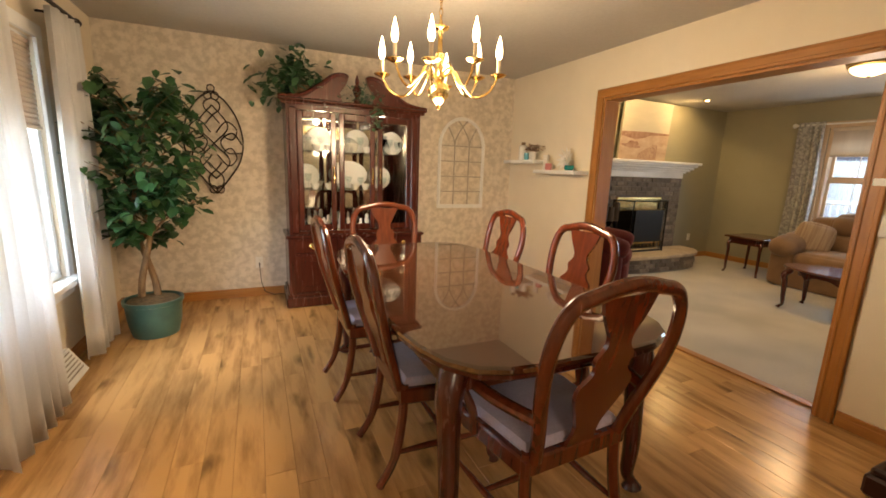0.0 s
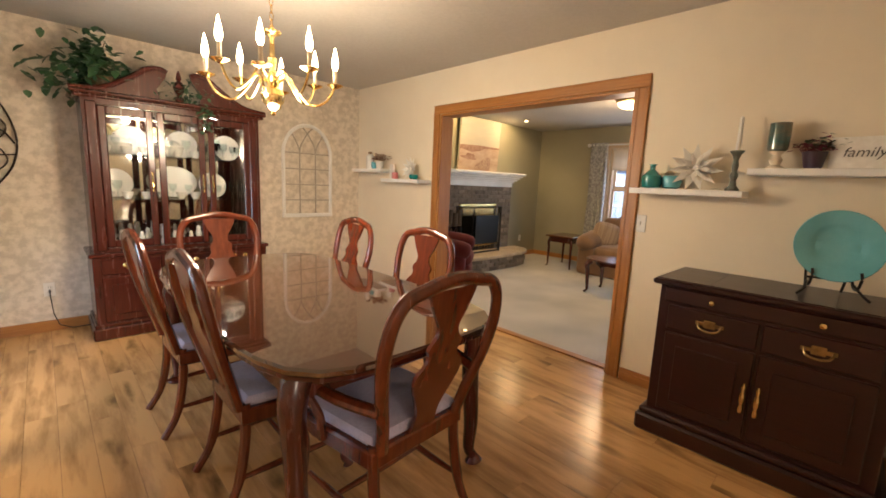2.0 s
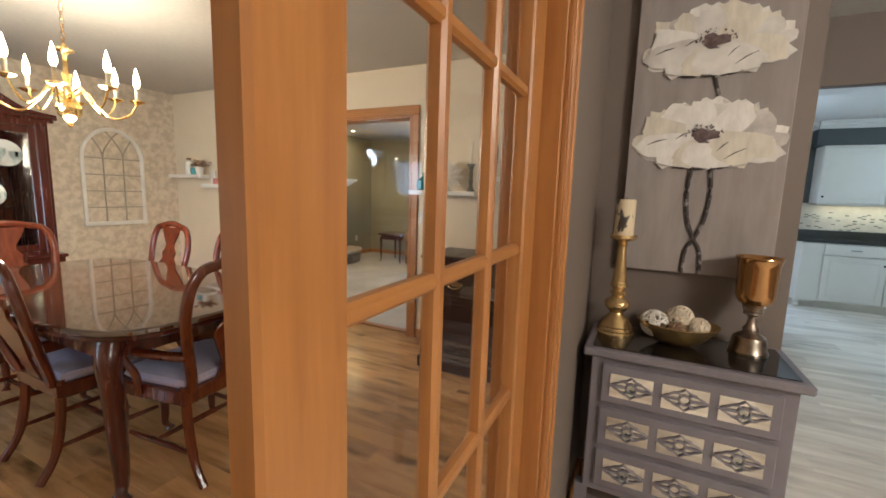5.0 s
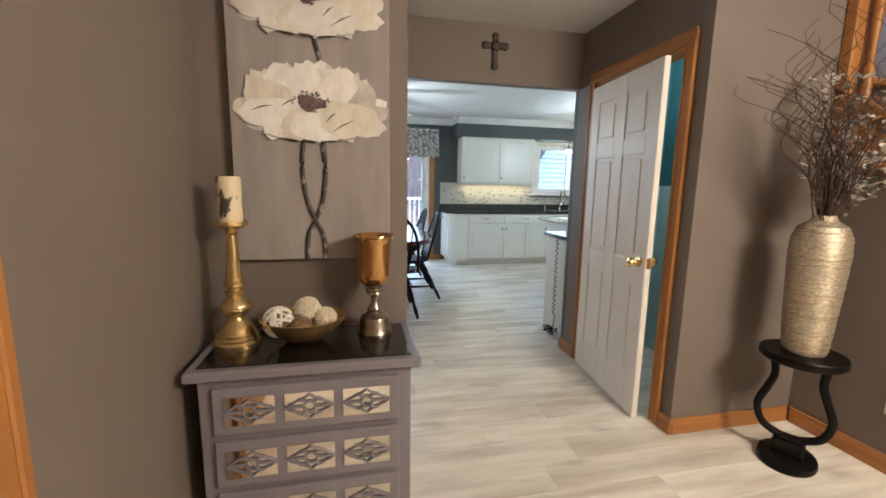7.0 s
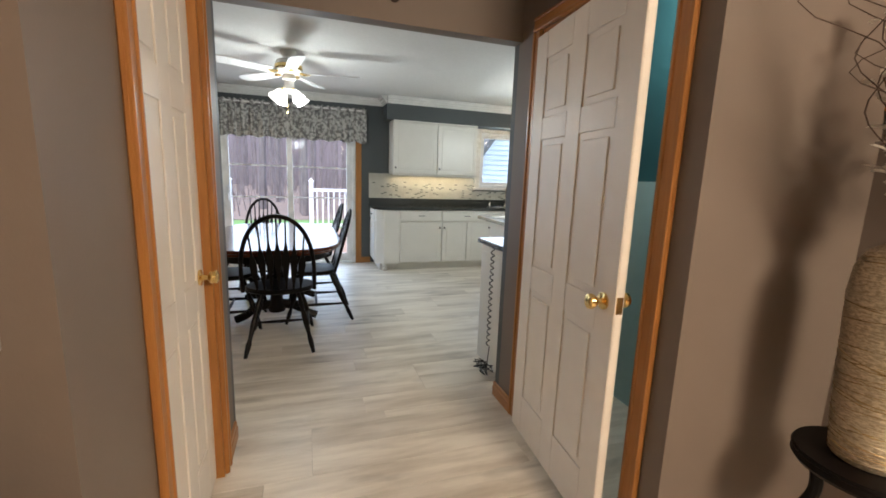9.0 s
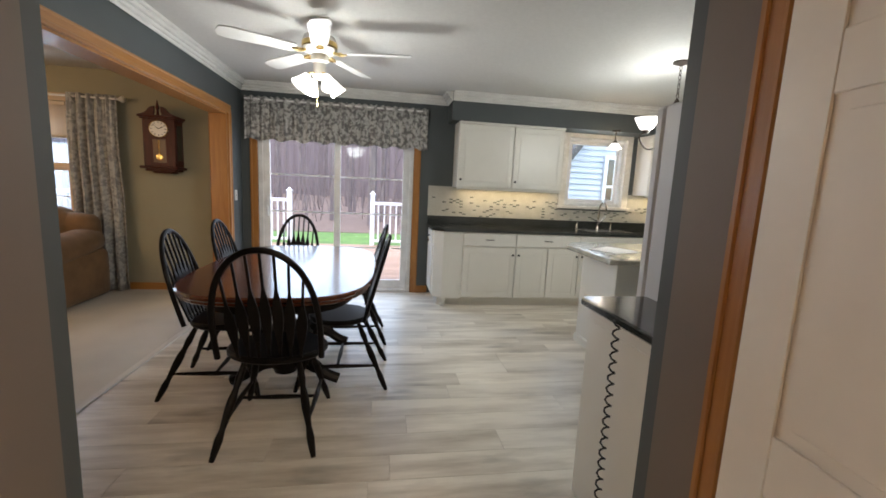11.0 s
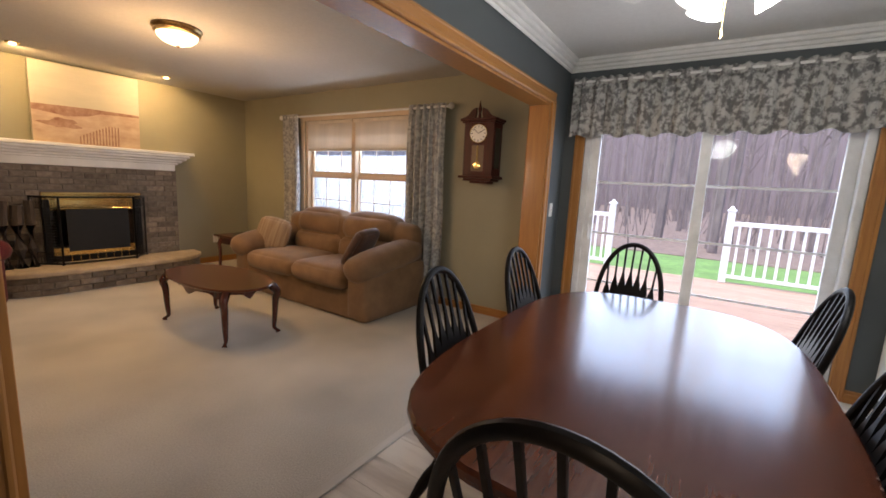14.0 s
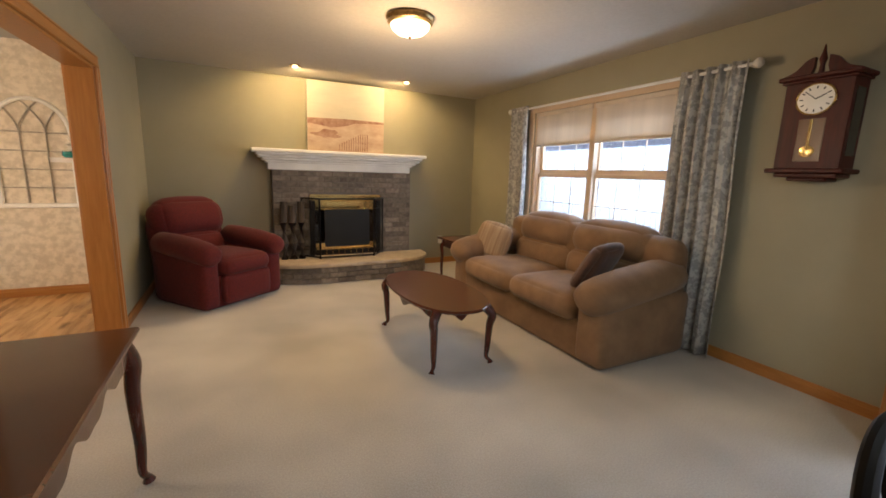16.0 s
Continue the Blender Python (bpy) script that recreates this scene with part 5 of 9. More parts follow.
for k in range(64):
    z = 0.72 + 1.22 * rng.random() ** 0.9
    spread = 0.36 * (1 - abs((z - 1.32) / 0.98) ** 2.2) + 0.05
    a = rng.uniform(0, 6.283)
    tip = Vector((math.cos(a) * spread * rng.uniform(0.6, 1.05), math.sin(a) * spread * rng.uniform(0.6, 1.05), z + rng.uniform(-0.06, 0.06)))
    base = Vector((0, 0, max(0.75, z - 0.30)))
    br.tube([base, base.lerp(tip, 0.55) + Vector((0, 0, 0.05)), tip], [0.007, 0.005, 0.002], 5)
    for q in range(24):
        t = rng.uniform(0.35, 1.05)
        p = base.lerp(tip, t) + Vector((rng.gauss(0, 0.045), rng.gauss(0, 0.045), rng.gauss(0, 0.04)))
        pts.append((p.x, p.y, p.z))
part("branch_work", br, "bark", fic)
part("foliage", foliage(pts, 0.098, rng, 60), "leaf", fic, "dense glossy dark green leaves")

# ivy on top of the cabinet
ivy = thing("ivy_arrangement", "trailing green ivy in a basket on the china cabinet", "plant", pose(0.38, 4.17, 1.917))
part("basket", Mesh().lathe([(0.09, 0), (0.12, 0.08), (0.13, 0.12), (0.12, 0.12), (0.08, 0.02)], 20), "bark", ivy)
pts = []
for k in range(430):
    a, r = rng.uniform(0, 6.283), abs(rng.gauss(0, 0.16))
    z = 0.14 + rng.gauss(0.06, 0.11) - r * 0.25
    pts.append((r * math.cos(a) * 1.15 - 0.08, r * math.sin(a) * 0.55 - 0.06, max(0.01 if r < 0.2 else -0.12, z)))
part("foliage", foliage(pts, 0.082, rng, 55), "leaf_ivy", ivy, "broad green leaves")
twig = Mesh().tube([(0, 0, 0.1), (-0.02, 0, 0.28), (0.02, -0.02, 0.40)], 0.003, 5)
part("twig", twig, "bark", ivy)
sprig = thing("greenery_sprig", "small grey green sprig draped over the cabinet pediment", "plant", pose(0.86, 3.985, 1.917))
pts = [(rng.gauss(0.02, 0.09), rng.gauss(-0.02, 0.02), 0.05 + rng.gauss(0.03, 0.04)) for _ in range(90)] + [(0.15 + rng.gauss(0, 0.02), -0.07 + rng.gauss(0, 0.01), -0.02 - 0.2 * rng.random()) for _ in range(40)]
part("foliage", foliage(pts, 0.045, rng, 60), "leaf_ivy", sprig)

# scrolled iron wall ornament
orn = thing("iron_wall_ornament", "scrolled bronze iron ornament hanging on the wallpaper", "wall decor", pose(-0.39, 4.405, 1.50))
rows = [[(0, 0.0, 0.46), (0.10, 0, 0.38), (0.185, 0, 0.22), (0.22, 0, 0.02), (0.185, 0, -0.17), (0.09, 0, -0.33), (0, 0, -0.46)]]
for sx in (-1, 1):
    part("scroll_bar", Mesh().tube(smooth_line([(sx * 1.1 * x, y, z) for x, y, z in rows[0]], 6), 0.0075, 6), "brown_iron", orn)
    for pts in ([(0.0, 0.34), (0.11, 0.16), (0.0, 0.0), (-0.11, -0.16), (0.0, -0.32)], [(0.02, 0.10), (0.10, 0.20), (0.175, 0.13), (0.14, 0.04), (0.075, 0.07), (0.10, 0.12)],
                [(0.02, -0.10), (0.10, -0.20), (0.165, -0.13), (0.13, -0.04), (0.075, -0.07), (0.10, -0.115)], [(0.0, 0.40), (0.055, 0.36), (0.05, 0.30), (0.0, 0.25), (-0.05, 0.18)],
                [(0.0, -0.42), (0.05, -0.37), (0.05, -0.30), (0.0, -0.24), (-0.05, -0.17)], [(0.21, 0.0), (0.14, 0.10), (0.05, 0.02), (0.10, -0.08), (0.205, -0.08)]):
        part("scroll_bar", Mesh().tube(smooth_line([(sx * 1.1 * x, -0.004, z) for x, z in pts], 6), 0.0065, 6), "brown_iron", orn)
for z in (0.42, -0.42):
    for sx in (-1, 1):
        part("loop", Mesh().tube([(sx * 0.03 + 0.03 * math.cos(a * 0.524), 0, z + 0.035 * math.sin(a * 0.524)) for a in range(12)], 0.006, 6, closed=True), "brown_iron", orn)
part("loop", Mesh().tube([(0.03 * math.cos(a * 0.524), 0, 0.485 + 0.03 * math.sin(a * 0.524)) for a in range(12)], 0.006, 6, closed=True), "brown_iron", orn)

# arched window-frame ornament
M["aged_white"] = material("aged_grey_white_paint", (0.42, 0.38, 0.32), 0.6, second=(0.30, 0.27, 0.22), scale=30)
arch = thing("arched_window_ornament", "white arched window frame ornament on the wallpaper", "wall decor", pose(2.175, 4.415, 0.912))
HWm, spring, rise_m = 0.285, 0.685, 0.325
outer = [(-HWm, 0), (-HWm, spring)] + [(-HWm * math.cos(a * math.pi / 24), spring + rise_m * math.sin(a * math.pi / 24)) for a in range(1, 24)] + [(HWm, spring), (HWm, 0)]
part("frame", Mesh().tube([(x, 0, z) for x, z in outer], 0.024, 8, flat=0.85, up=(0, 1, 0)), "white_trim", arch, "chalk white arched frame")
part("sill", Mesh().box(-HWm - 0.02, HWm + 0.02, -0.02, 0.014, -0.022, 0.022, 0.005), "white_trim", arch)
for x in (-0.095, 0.095):
    part("bar", Mesh().tube([(x, 0, 0), (x, 0, spring)], 0.007, 6), "aged_white", arch)
for k in range(1, 5):
    part("bar", Mesh().tube([(-HWm, 0, 0.175 * k), (HWm, 0, 0.175 * k)], 0.007, 6), "aged_white", arch)
for sx in (-1, 1):
    part("tracery", Mesh().tube(smooth_line([(sx * 0.095, 0, spring), (sx * 0.08, 0, spring + 0.10), (0.0, 0, spring + 0.235), (-sx * 0.06, 0, spring + 0.30)], 5), 0.007, 6), "aged_white", arch)
    part("tracery", Mesh().tube(smooth_line([(sx * 0.095, 0, spring), (sx * 0.11, 0, spring + 0.09), (sx * 0.19, 0, spring + 0.235)], 5), 0.007, 6), "aged_white", arch)

# chandelier
ch = thing("chandelier", "polished brass chandelier with eight lit candle bulbs", "chandelier", pose(0.9, 2.2, 0))
M["bulb"] = glow("candle_bulb", (1.0, 0.72, 0.38), 22.0)
part("canopy", Mesh().lathe([(0.012, 2.385), (0.055, 2.395), (0.065, 2.42), (0.065, 2.439)], 24), "brass", ch)
chain = Mesh()
for k in range(7):
    cz = 2.135 + 0.036 * k
    chain.tube([(0.010 * math.cos(a * 0.785) * (1 if k % 2 else 0), 0.010 * math.cos(a * 0.785) * (0 if k % 2 else 1), cz + 0.022 * math.sin(a * 0.785)) for a in range(8)], 0.0028, 5, closed=True)
part("chain", chain, "brass", ch)
part("column", Mesh().lathe([(0.006, 1.665), (0.014, 1.675), (0.008, 1.69), (0.02, 1.70), (0.055, 1.735), (0.062, 1.77), (0.048, 1.80), (0.02, 1.815), (0.030, 1.83), (0.034, 1.85), (0.02, 1.875), (0.014, 1.90), (0.022, 1.945), (0.024, 1.96), (0.014, 1.975), (0.012, 2.06), (0.02, 2.075), (0.045, 2.085), (0.048, 2.095), (0.015, 2.105), (0.008, 2.13)], 24), "brass", ch)
for k in range(8):
    a = 2 * math.pi * k / 8 + 0.25
    c, s = math.cos(a), math.sin(a)
    R = 0.325 if k % 2 else 0.29
    dz = 0.0 if k % 2 else 0.03
    line = smooth_line([(0.03 * c, 0.03 * s, 1.84 + dz), (0.08 * c, 0.08 * s, 1.87 + dz), (0.13 * c, 0.13 * s, 1.80 + dz), (0.20 * c, 0.20 * s, 1.735 + dz), (0.28 * c * R / 0.325, 0.28 * s * R / 0.325, 1.765 + dz), (R * c, R * s, 1.845 + dz)], 6)
    arm = part("arm", Mesh().tube(line, 0.0065, 8), "brass", ch)
    at = pose(R * c, R * s, 1.845 + dz)
    part("drip_pan", Mesh().lathe([(0.008, -0.012), (0.03, -0.004), (0.046, 0.006), (0.044, 0.009), (0.012, 0.004), (0.012, 0.016)], 18, at), "brass", ch)
    part("candle_sleeve", Mesh().lathe([(0.011, 0.012), (0.011, 0.085)], 12, at), "cream_wax", ch)
    part("bulb", Mesh().lathe([(0.009, 0.085), (0.017, 0.106), (0.018, 0.126), (0.013, 0.158), (0.006, 0.188), (0.002, 0.206)], 14, at), "bulb", ch, "glowing candle bulb")

# sideboard
buf = thing("sideboard", "dark mahogany sideboard with brass pulls", "sideboard", pose(2.855, 0.143, 0))
D = -0.50
part("plinth", Mesh().box(D - 0.045, 0, -0.50, 0.50, 0, 0.10, 0.012).box(D - 0.03, 0, -0.487, 0.487, 0.10, 0.135, 0.010), "dark_buffet", buf)
part("body", Mesh().box(D, 0, -0.457, 0.457, 0.13, 0.855, 0.004), "dark_buffet", buf)
part("top", Mesh().box(D - 0.035, 0.005, -0.492, 0.492, 0.855, 0.885, 0.009), "dark_buffet", buf, "glossy dark flip top")
part("top_leaf", Mesh().box(D - 0.02, -0.03, -0.478, -0.235, 0.886, 0.890, 0.001).box(D - 0.02, -0.03, -0.231, 0.231, 0.886, 0.890, 0.001).box(D - 0.02, -0.03, 0.235, 0.478, 0.886, 0.890, 0.001), "dark_buffet", buf)
part("top_drawer", Mesh().box(D - 0.014, D + 0.002, -0.43, 0.43, 0.765, 0.845, 0.006), "dark_buffet", buf)
for y in (-0.207, 0.207):
    part("knob", Mesh().lathe([(0.006, 0), (0.007, 0.010), (0.014, 0.016), (0.012, 0.024), (0.004, 0.027)], 12, pose(D - 0.014, y, 0.805, 0, -90, 0)), "brass", buf)
    d = part("drawer", Mesh().box(D - 0.014, D + 0.002, y - 0.20, y + 0.20, 0.615, 0.75, 0.006), "dark_buffet", buf)
    part("handle", Mesh().tube(smooth_line([(D - 0.016, y - 0.05, 0.69), (D - 0.035, y - 0.04, 0.665), (D - 0.04, y, 0.656), (D - 0.035, y + 0.04, 0.665), (D - 0.016, y + 0.05, 0.69)], 3), 0.0055, 6).box(D - 0.018, D - 0.012, y - 0.062, y + 0.062, 0.677, 0.697, 0.003).box(D - 0.019, D - 0.012, y - 0.026, y + 0.026, 0.667, 0.709, 0.003), "old_brass", d, "aged brass bail pull")
    d = part("door", Mesh().box(D - 0.014, D + 0.002, y - 0.20, y + 0.20, 0.155, 0.60, 0.006), "dark_buffet", buf)
    part("door_panel", Mesh().box(D - 0.022, D - 0.012, y - 0.14, y + 0.14, 0.22, 0.535, 0.009), "dark_buffet", d)
    hy = y + (0.178 if y < 0 else -0.178)
    part("handle", Mesh().lathe([(0.010, 0), (0.013, 0.02), (0.007, 0.04), (0.013, 0.06), (0.013, 0.09), (0.006, 0.11), (0.011, 0.13), (0.004, 0.15)], 8, pose(D - 0.022, hy, 0.295)), "brass", d, "upright brass door pull")

plate = thing("plate_on_stand", "large turquoise glazed platter on an iron easel", "plate", pose(2.60, -0.055, 0.89, 0, 0, 14))
part("platter", Mesh().lathe([(0.016, 0), (0.085, 0.001), (0.104, 0.014), (0.110, 0.018), (0.160, 0.030), (0.169, 0.034), (0.166, 0.039), (0.158, 0.037), (0.112, 0.026), (0.100, 0.020), (0.083, 0.008), (0.01, 0.007)], 40, pose(0.02, 0, 0.235, 0, -75, 0), 1.0, 0.98), "teal_glass", plate, "turquoise glazed platter")
for y in (-0.085, 0.085):
    part("easel_foot", Mesh().tube(smooth_line([(0.10, y, 0.16), (0.05, y, 0.06), (-0.02, y, 0.05), (-0.06, y, 0.10), (-0.045, y, 0.13)], 5), 0.006, 6).tube(smooth_line([(0.03, y, 0.06), (-0.03, y * 1.2, 0.03), (-0.055, y * 1.5, 0.005)], 4), 0.006, 6).tube([(0.10, y, 0.16), (0.13, y * 0.8, 0.006)], 0.006, 6), "black_iron", plate)
part("easel_bar", Mesh().tube([(0.06, -0.085, 0.075), (0.06, 0.085, 0.075)], 0.006, 6), "black_iron", plate)


def wall_shelf(y0, y1, z, label="white floating shelf on the cream wall"):
    return solo("floating_shelf", Mesh().box(-0.18, 0, y0, y1, 0, 0.036, 0.003), "white_trim", label, "shelf", pose(2.863, 0, z), group="floating shelves")


wall_shelf(3.72, 4.30, 1.44)
wall_shelf(3.06, 3.70, 1.335)
wall_shelf(0.36, 0.965, 1.332)
wall_shelf(-0.45, 0.355, 1.455)


def petal_flower(label, m, petals=11, r=0.15):
    root = thing("wooden_flower", label, "flower ornament", m)
    for ring, (n, rr, lift) in enumerate(((petals, r, 0.0), (petals - 2, r * 0.68, 0.014), (6, r * 0.42, 0.028))):
        for k in range(n):
            a = 360 * k / n + 17 * ring
            v = [(0.01, 0, 0), (rr * 0.45, rr * 0.17, 0.006), (rr, 0, 0.02), (rr * 0.45, -rr * 0.17, 0.006)]
            v2 = [(x, y, z + 0.006) for x, y, z in v]
            part("petal", Mesh().add(v + v2, [(0, 3, 2, 1), (4, 5, 6, 7), (0, 1, 5, 4), (1, 2, 6, 5), (2, 3, 7, 6), (3, 0, 4, 7)], pose(0, 0, lift, 0, -12 - 8 * ring, a)), "white_wood", root)
    part("centre", Mesh().lathe([(0.018, 0.03), (0.014, 0.045), (0.004, 0.05)], 12), "white_wood", root)
    return root


petal_flower("whitewashed wooden flower leaning on the shelf", pose(2.785, 0.630, 1.492, 0, -82, 16), 11, 0.15)
petal_flower("whitewashed wooden flower leaning on the small shelf", pose(2.80, 3.30, 1.478, 0, -80, 0), 11, 0.125)
BOTTLE = [(0.03, 0), (0.055, 0.006), (0.062, 0.04), (0.056, 0.08), (0.03, 0.105), (0.016, 0.118), (0.016, 0.14), (0.026, 0.15), (0.022, 0.15), (0.012, 0.135)]
solo("teal_vase", Mesh().lathe(BOTTLE, 28), "teal_vase", "squat teal glass bottle vase on the shelf", "vase", pose(2.76, 0.86, 1.368))
solo("teal_bowl", Mesh().lathe([(0.03, 0), (0.05, 0.01), (0.06, 0.05), (0.05, 0.08), (0.047, 0.08), (0.05, 0.04), (0.02, 0.012)], 24), "teal_glass", "small teal glass votive behind the flower", "votive", pose(2.80, 0.755, 1.368))
M["smoky_glass"] = material("smoky_mercury_glass", (0.16, 0.15, 0.11), 0.12, 0.3, second=(0.05, 0.12, 0.12), scale=5, stretch=(1, 1, 2), coat=0.5)
M["verdigris"] = material("verdigris_wood", (0.13, 0.17, 0.14), 0.45, second=(0.09, 0.065, 0.045), scale=9, stretch=(1, 1, 2.5))
cs = thing("candlestick", "turned verdigris candlestick with a white taper candle", "candlestick", pose(2.76, 0.425, 1.368))
part("stick", Mesh().lathe([(0.035, 0), (0.034, 0.012), (0.018, 0.03), (0.014, 0.06), (0.022, 0.085), (0.013, 0.11), (0.018, 0.14), (0.012, 0.17), (0.022, 0.20), (0.034, 0.215), (0.034, 0.222), (0.012, 0.222)], 20), "verdigris", cs, "verdigris and brown turned stick")
part("candle", Mesh().lathe([(0.012, 0.222), (0.0095, 0.40), (0.003, 0.408)], 12), "white_ceramic", cs)
gc = thing("glass_goblet_candle", "mercury glass hurricane candle holder on the shelf", "candle holder", pose(2.76, 0.25, 1.491))
part("cup", Mesh().lathe([(0.036, 0.09), (0.045, 0.10), (0.048, 0.16), (0.047, 0.235), (0.044, 0.235), (0.044, 0.11), (0.01, 0.10)], 24), "smoky_glass", gc, "smoky teal glass cup")
part("stem", Mesh().lathe([(0.04, 0), (0.036, 0.01), (0.018, 0.02), (0.03, 0.045), (0.016, 0.07), (0.036, 0.09)], 24), "cream_wax", gc)
pot = thing("potted_flowers", "magenta flowers in a dark purple pot", "plant", pose(2.765, 0.10, 1.491))
M["purple"] = material("purple_pot", (0.035, 0.012, 0.03), 0.35)
M["magenta"] = material("magenta_petal", (0.20, 0.008, 0.045), 0.6, second=(0.12, 0.004, 0.03), scale=20)
part("pot", Mesh().lathe([(0.035, 0), (0.045, 0.05), (0.052, 0.085), (0.046, 0.085), (0.03, 0.02)], 20), "purple", pot)
rng = random.Random(8)
part("blossom", foliage([(rng.gauss(0, 0.028), rng.gauss(0, 0.035), 0.09 + abs(rng.gauss(0, 0.03))) for _ in range(110)], 0.032, rng, 20), "magenta", pot)
part("foliage", foliage([(rng.gauss(0.01, 0.03), rng.gauss(-0.03, 0.045), 0.10 + abs(rng.gauss(0, 0.035))) for _ in range(50)], 0.035, rng, 40), "leaf_ivy", pot)
sign = thing("lettered_sign", "white wooden block sign with grey script", "sign", pose(2.79, -0.075, 1.491))
part("board", Mesh().box(-0.015, 0.015, -0.12, 0.12, 0, 0.155, 0.003), "white_wood", sign)


def words(text, size, m, mat, parent, name="lettering", depth=0.0015):
    cu = bpy.data.curves.new(name, "FONT")
    cu.body, cu.size, cu.extrude, cu.align_x, cu.align_y = text, size, depth, "CENTER", "CENTER"
    cu.shear = 0.25
    tmp = new("tmp_text", cu)
    me = bpy.data.meshes.new_from_object(tmp.evaluated_get(bpy.context.evaluated_depsgraph_get()))
    bpy.data.objects.remove(tmp)
    me.materials.clear()
    me.materials.append(M[mat])
    ob = new(name, me)
    ob.parent = parent
    ob.matrix_basis = m
    return ob


M["ink"] = material("grey_ink", (0.12, 0.11, 0.10), 0.7)
words("family", 0.064, pose(-0.0165, 0, 0.08, 90, 0, -90), "ink", sign)
jar = thing("ceramic_jar", "white ceramic jar with a brown stopper on the shelf", "jar", pose(2.76, 4.02, 1.476))
part("jar", Mesh().lathe([(0.04, 0), (0.045, 0.01), (0.045, 0.15), (0.032, 0.165), (0.022, 0.17)], 22), "white_ceramic", jar)
part("stopper", Mesh().lathe([(0.022, 0.168), (0.024, 0.195), (0.018, 0.198)], 14), "bark", jar)
fl = thing("dried_flower_pot", "dried red and cream flowers in a white pot", "flowers", pose(2.76, 3.83, 1.476))
part("pot", Mesh().lathe([(0.035, 0), (0.045, 0.07), (0.048, 0.085), (0.042, 0.085)], 20), "white_ceramic", fl)
M["dried"] = material("dried_red_petal", (0.22, 0.05, 0.03), 0.8, second=(0.50, 0.42, 0.28), scale=18)
part("blossom", foliage([(rng.gauss(0, 0.03), rng.gauss(0, 0.05), 0.10 + abs(rng.gauss(0, 0.035))) for _ in range(130)], 0.04, rng, 20), "dried", fl)
solo("teal_votive", Mesh().lathe([(0.02, 0), (0.03, 0.03), (0.028, 0.08), (0.022, 0.08)], 18), "teal_glass", "small teal glass votive on the shelf", "votive", pose(2.75, 3.93, 1.476))
M["pink"] = material("pink_candle", (0.55, 0.20, 0.20), 0.5)
solo("pink_candle", Mesh().lathe([(0.032, 0), (0.035, 0.01), (0.035, 0.065), (0.03, 0.07)], 20), "pink", "pink jar candle on the small shelf", "candle", pose(2.76, 3.54, 1.371))
solo("striped_sign", Mesh().box(-0.012, 0.012, -0.035, 0.035, 0, 0.16, 0.003), "white_wood", "narrow white block leaning on the shelf", "sign", pose(2.79, 3.63, 1.371))
solo("green_votive", Mesh().lathe([(0.035, 0), (0.05, 0.02), (0.045, 0.05), (0.04, 0.05)], 20), "teal_vase", "low teal votive on the small shelf", "votive", pose(2.76, 3.22, 1.371))


def curtain(name, label, mat, x, y0, y1, z0, z1, out, folds, depth, spread=0.0, seed=1, gather=0.12):
    r = random.Random(seed)
    ph = [r.uniform(0, 6.28) for _ in range(4)]

    def fn(u, v):
        y = y0 + (y1 - y0) * u
        k = 1 + spread * (1 - v)
        y = (y0 + y1) / 2 + (y - (y0 + y1) / 2) * k
        d = depth * (0.55 + 0.45 * (1 - v)) * math.sin(2 * math.pi * folds * u + ph[0] + 0.6 * math.sin(3 * u + ph[1]))
        d += depth * 0.3 * math.sin(2 * math.pi * folds * 2.3 * u + ph[2] + 2 * v)
        return (x + out * d, y + 0.008 * math.sin(9 * v + ph[3]), z0 + (z1 - z0) * v)
    ob = solo(name, Mesh().sheet(fn, int(folds * 12), 14), mat, label, "curtain")
    mod = ob.modifiers.new("cloth", "SOLIDIFY")
    mod.thickness = 0.003
    return ob


curtain("sheer_curtain", "long white sheer curtain puddling near the floor", "curtain_white", -1.05, 2.12, 2.56, 0.03, 2.17, 1, 5, 0.04, 0.30, 3)
curtain("sheer_curtain", "long white sheer curtain beside the ficus", "curtain_white", -1.07, 3.20, 3.58, 0.05, 2.17, 1, 4, 0.04, 0.25, 5)
rod = thing("curtain_rod", "dark bronze curtain rod over the dining window", "curtain rod", pose(-1.07, 0, 2.19))
part("rod", Mesh().tube([(0, 1.9, 0), (0, 3.58, 0)], 0.013, 10), "brown_iron", rod)
part("finial", Mesh().lathe([(0.013, 0), (0.024, 0.015), (0.024, 0.04), (0.008, 0.055)], 14, pose(0, 3.58, 0, -90, 0, 0)), "brown_iron", rod)
part("bracket", Mesh().tube([(-0.15, 3.45, 0), (0, 3.45, 0)], 0.008, 6), "brown_iron", rod)
shade = thing("cellular_shade", "cream pleated shade over the dining window", "blind", pose(0, 0, 0))
part("shade_cloth", Mesh().sheet(lambda u, v: (-1.235 + 0.012 * (int(v * 36) % 2), 2.14 + 1.18 * u, 1.50 + 0.5 * v), 1, 36), "blind", shade)
part("bottom_rail", Mesh().box(-1.245, -1.215, 2.14, 3.32, 1.485, 1.505, 0.003), "blind", shade)
vent = thing("floor_register", "white baseboard register under the curtains", "vent", pose(-1.20, 2.97, 0))
part("cover", Mesh().slab([(0, 0), (0.11, 0), (0.02, 0.15), (0, 0.15)], -0.16, 0.16, Matrix(((1, 0, 0, 0), (0, 0, 1, 0), (0, 1, 0, 0), (0, 0, 0, 1)))), "white_trim", vent)
for k in range(6):
    part("slat", Mesh().box(0.03 + 0.012 * k, 0.034 + 0.012 * k, -0.13, 0.13, 0.131 - 0.02 * k, 0.139 - 0.02 * k), "joint_grey", vent)

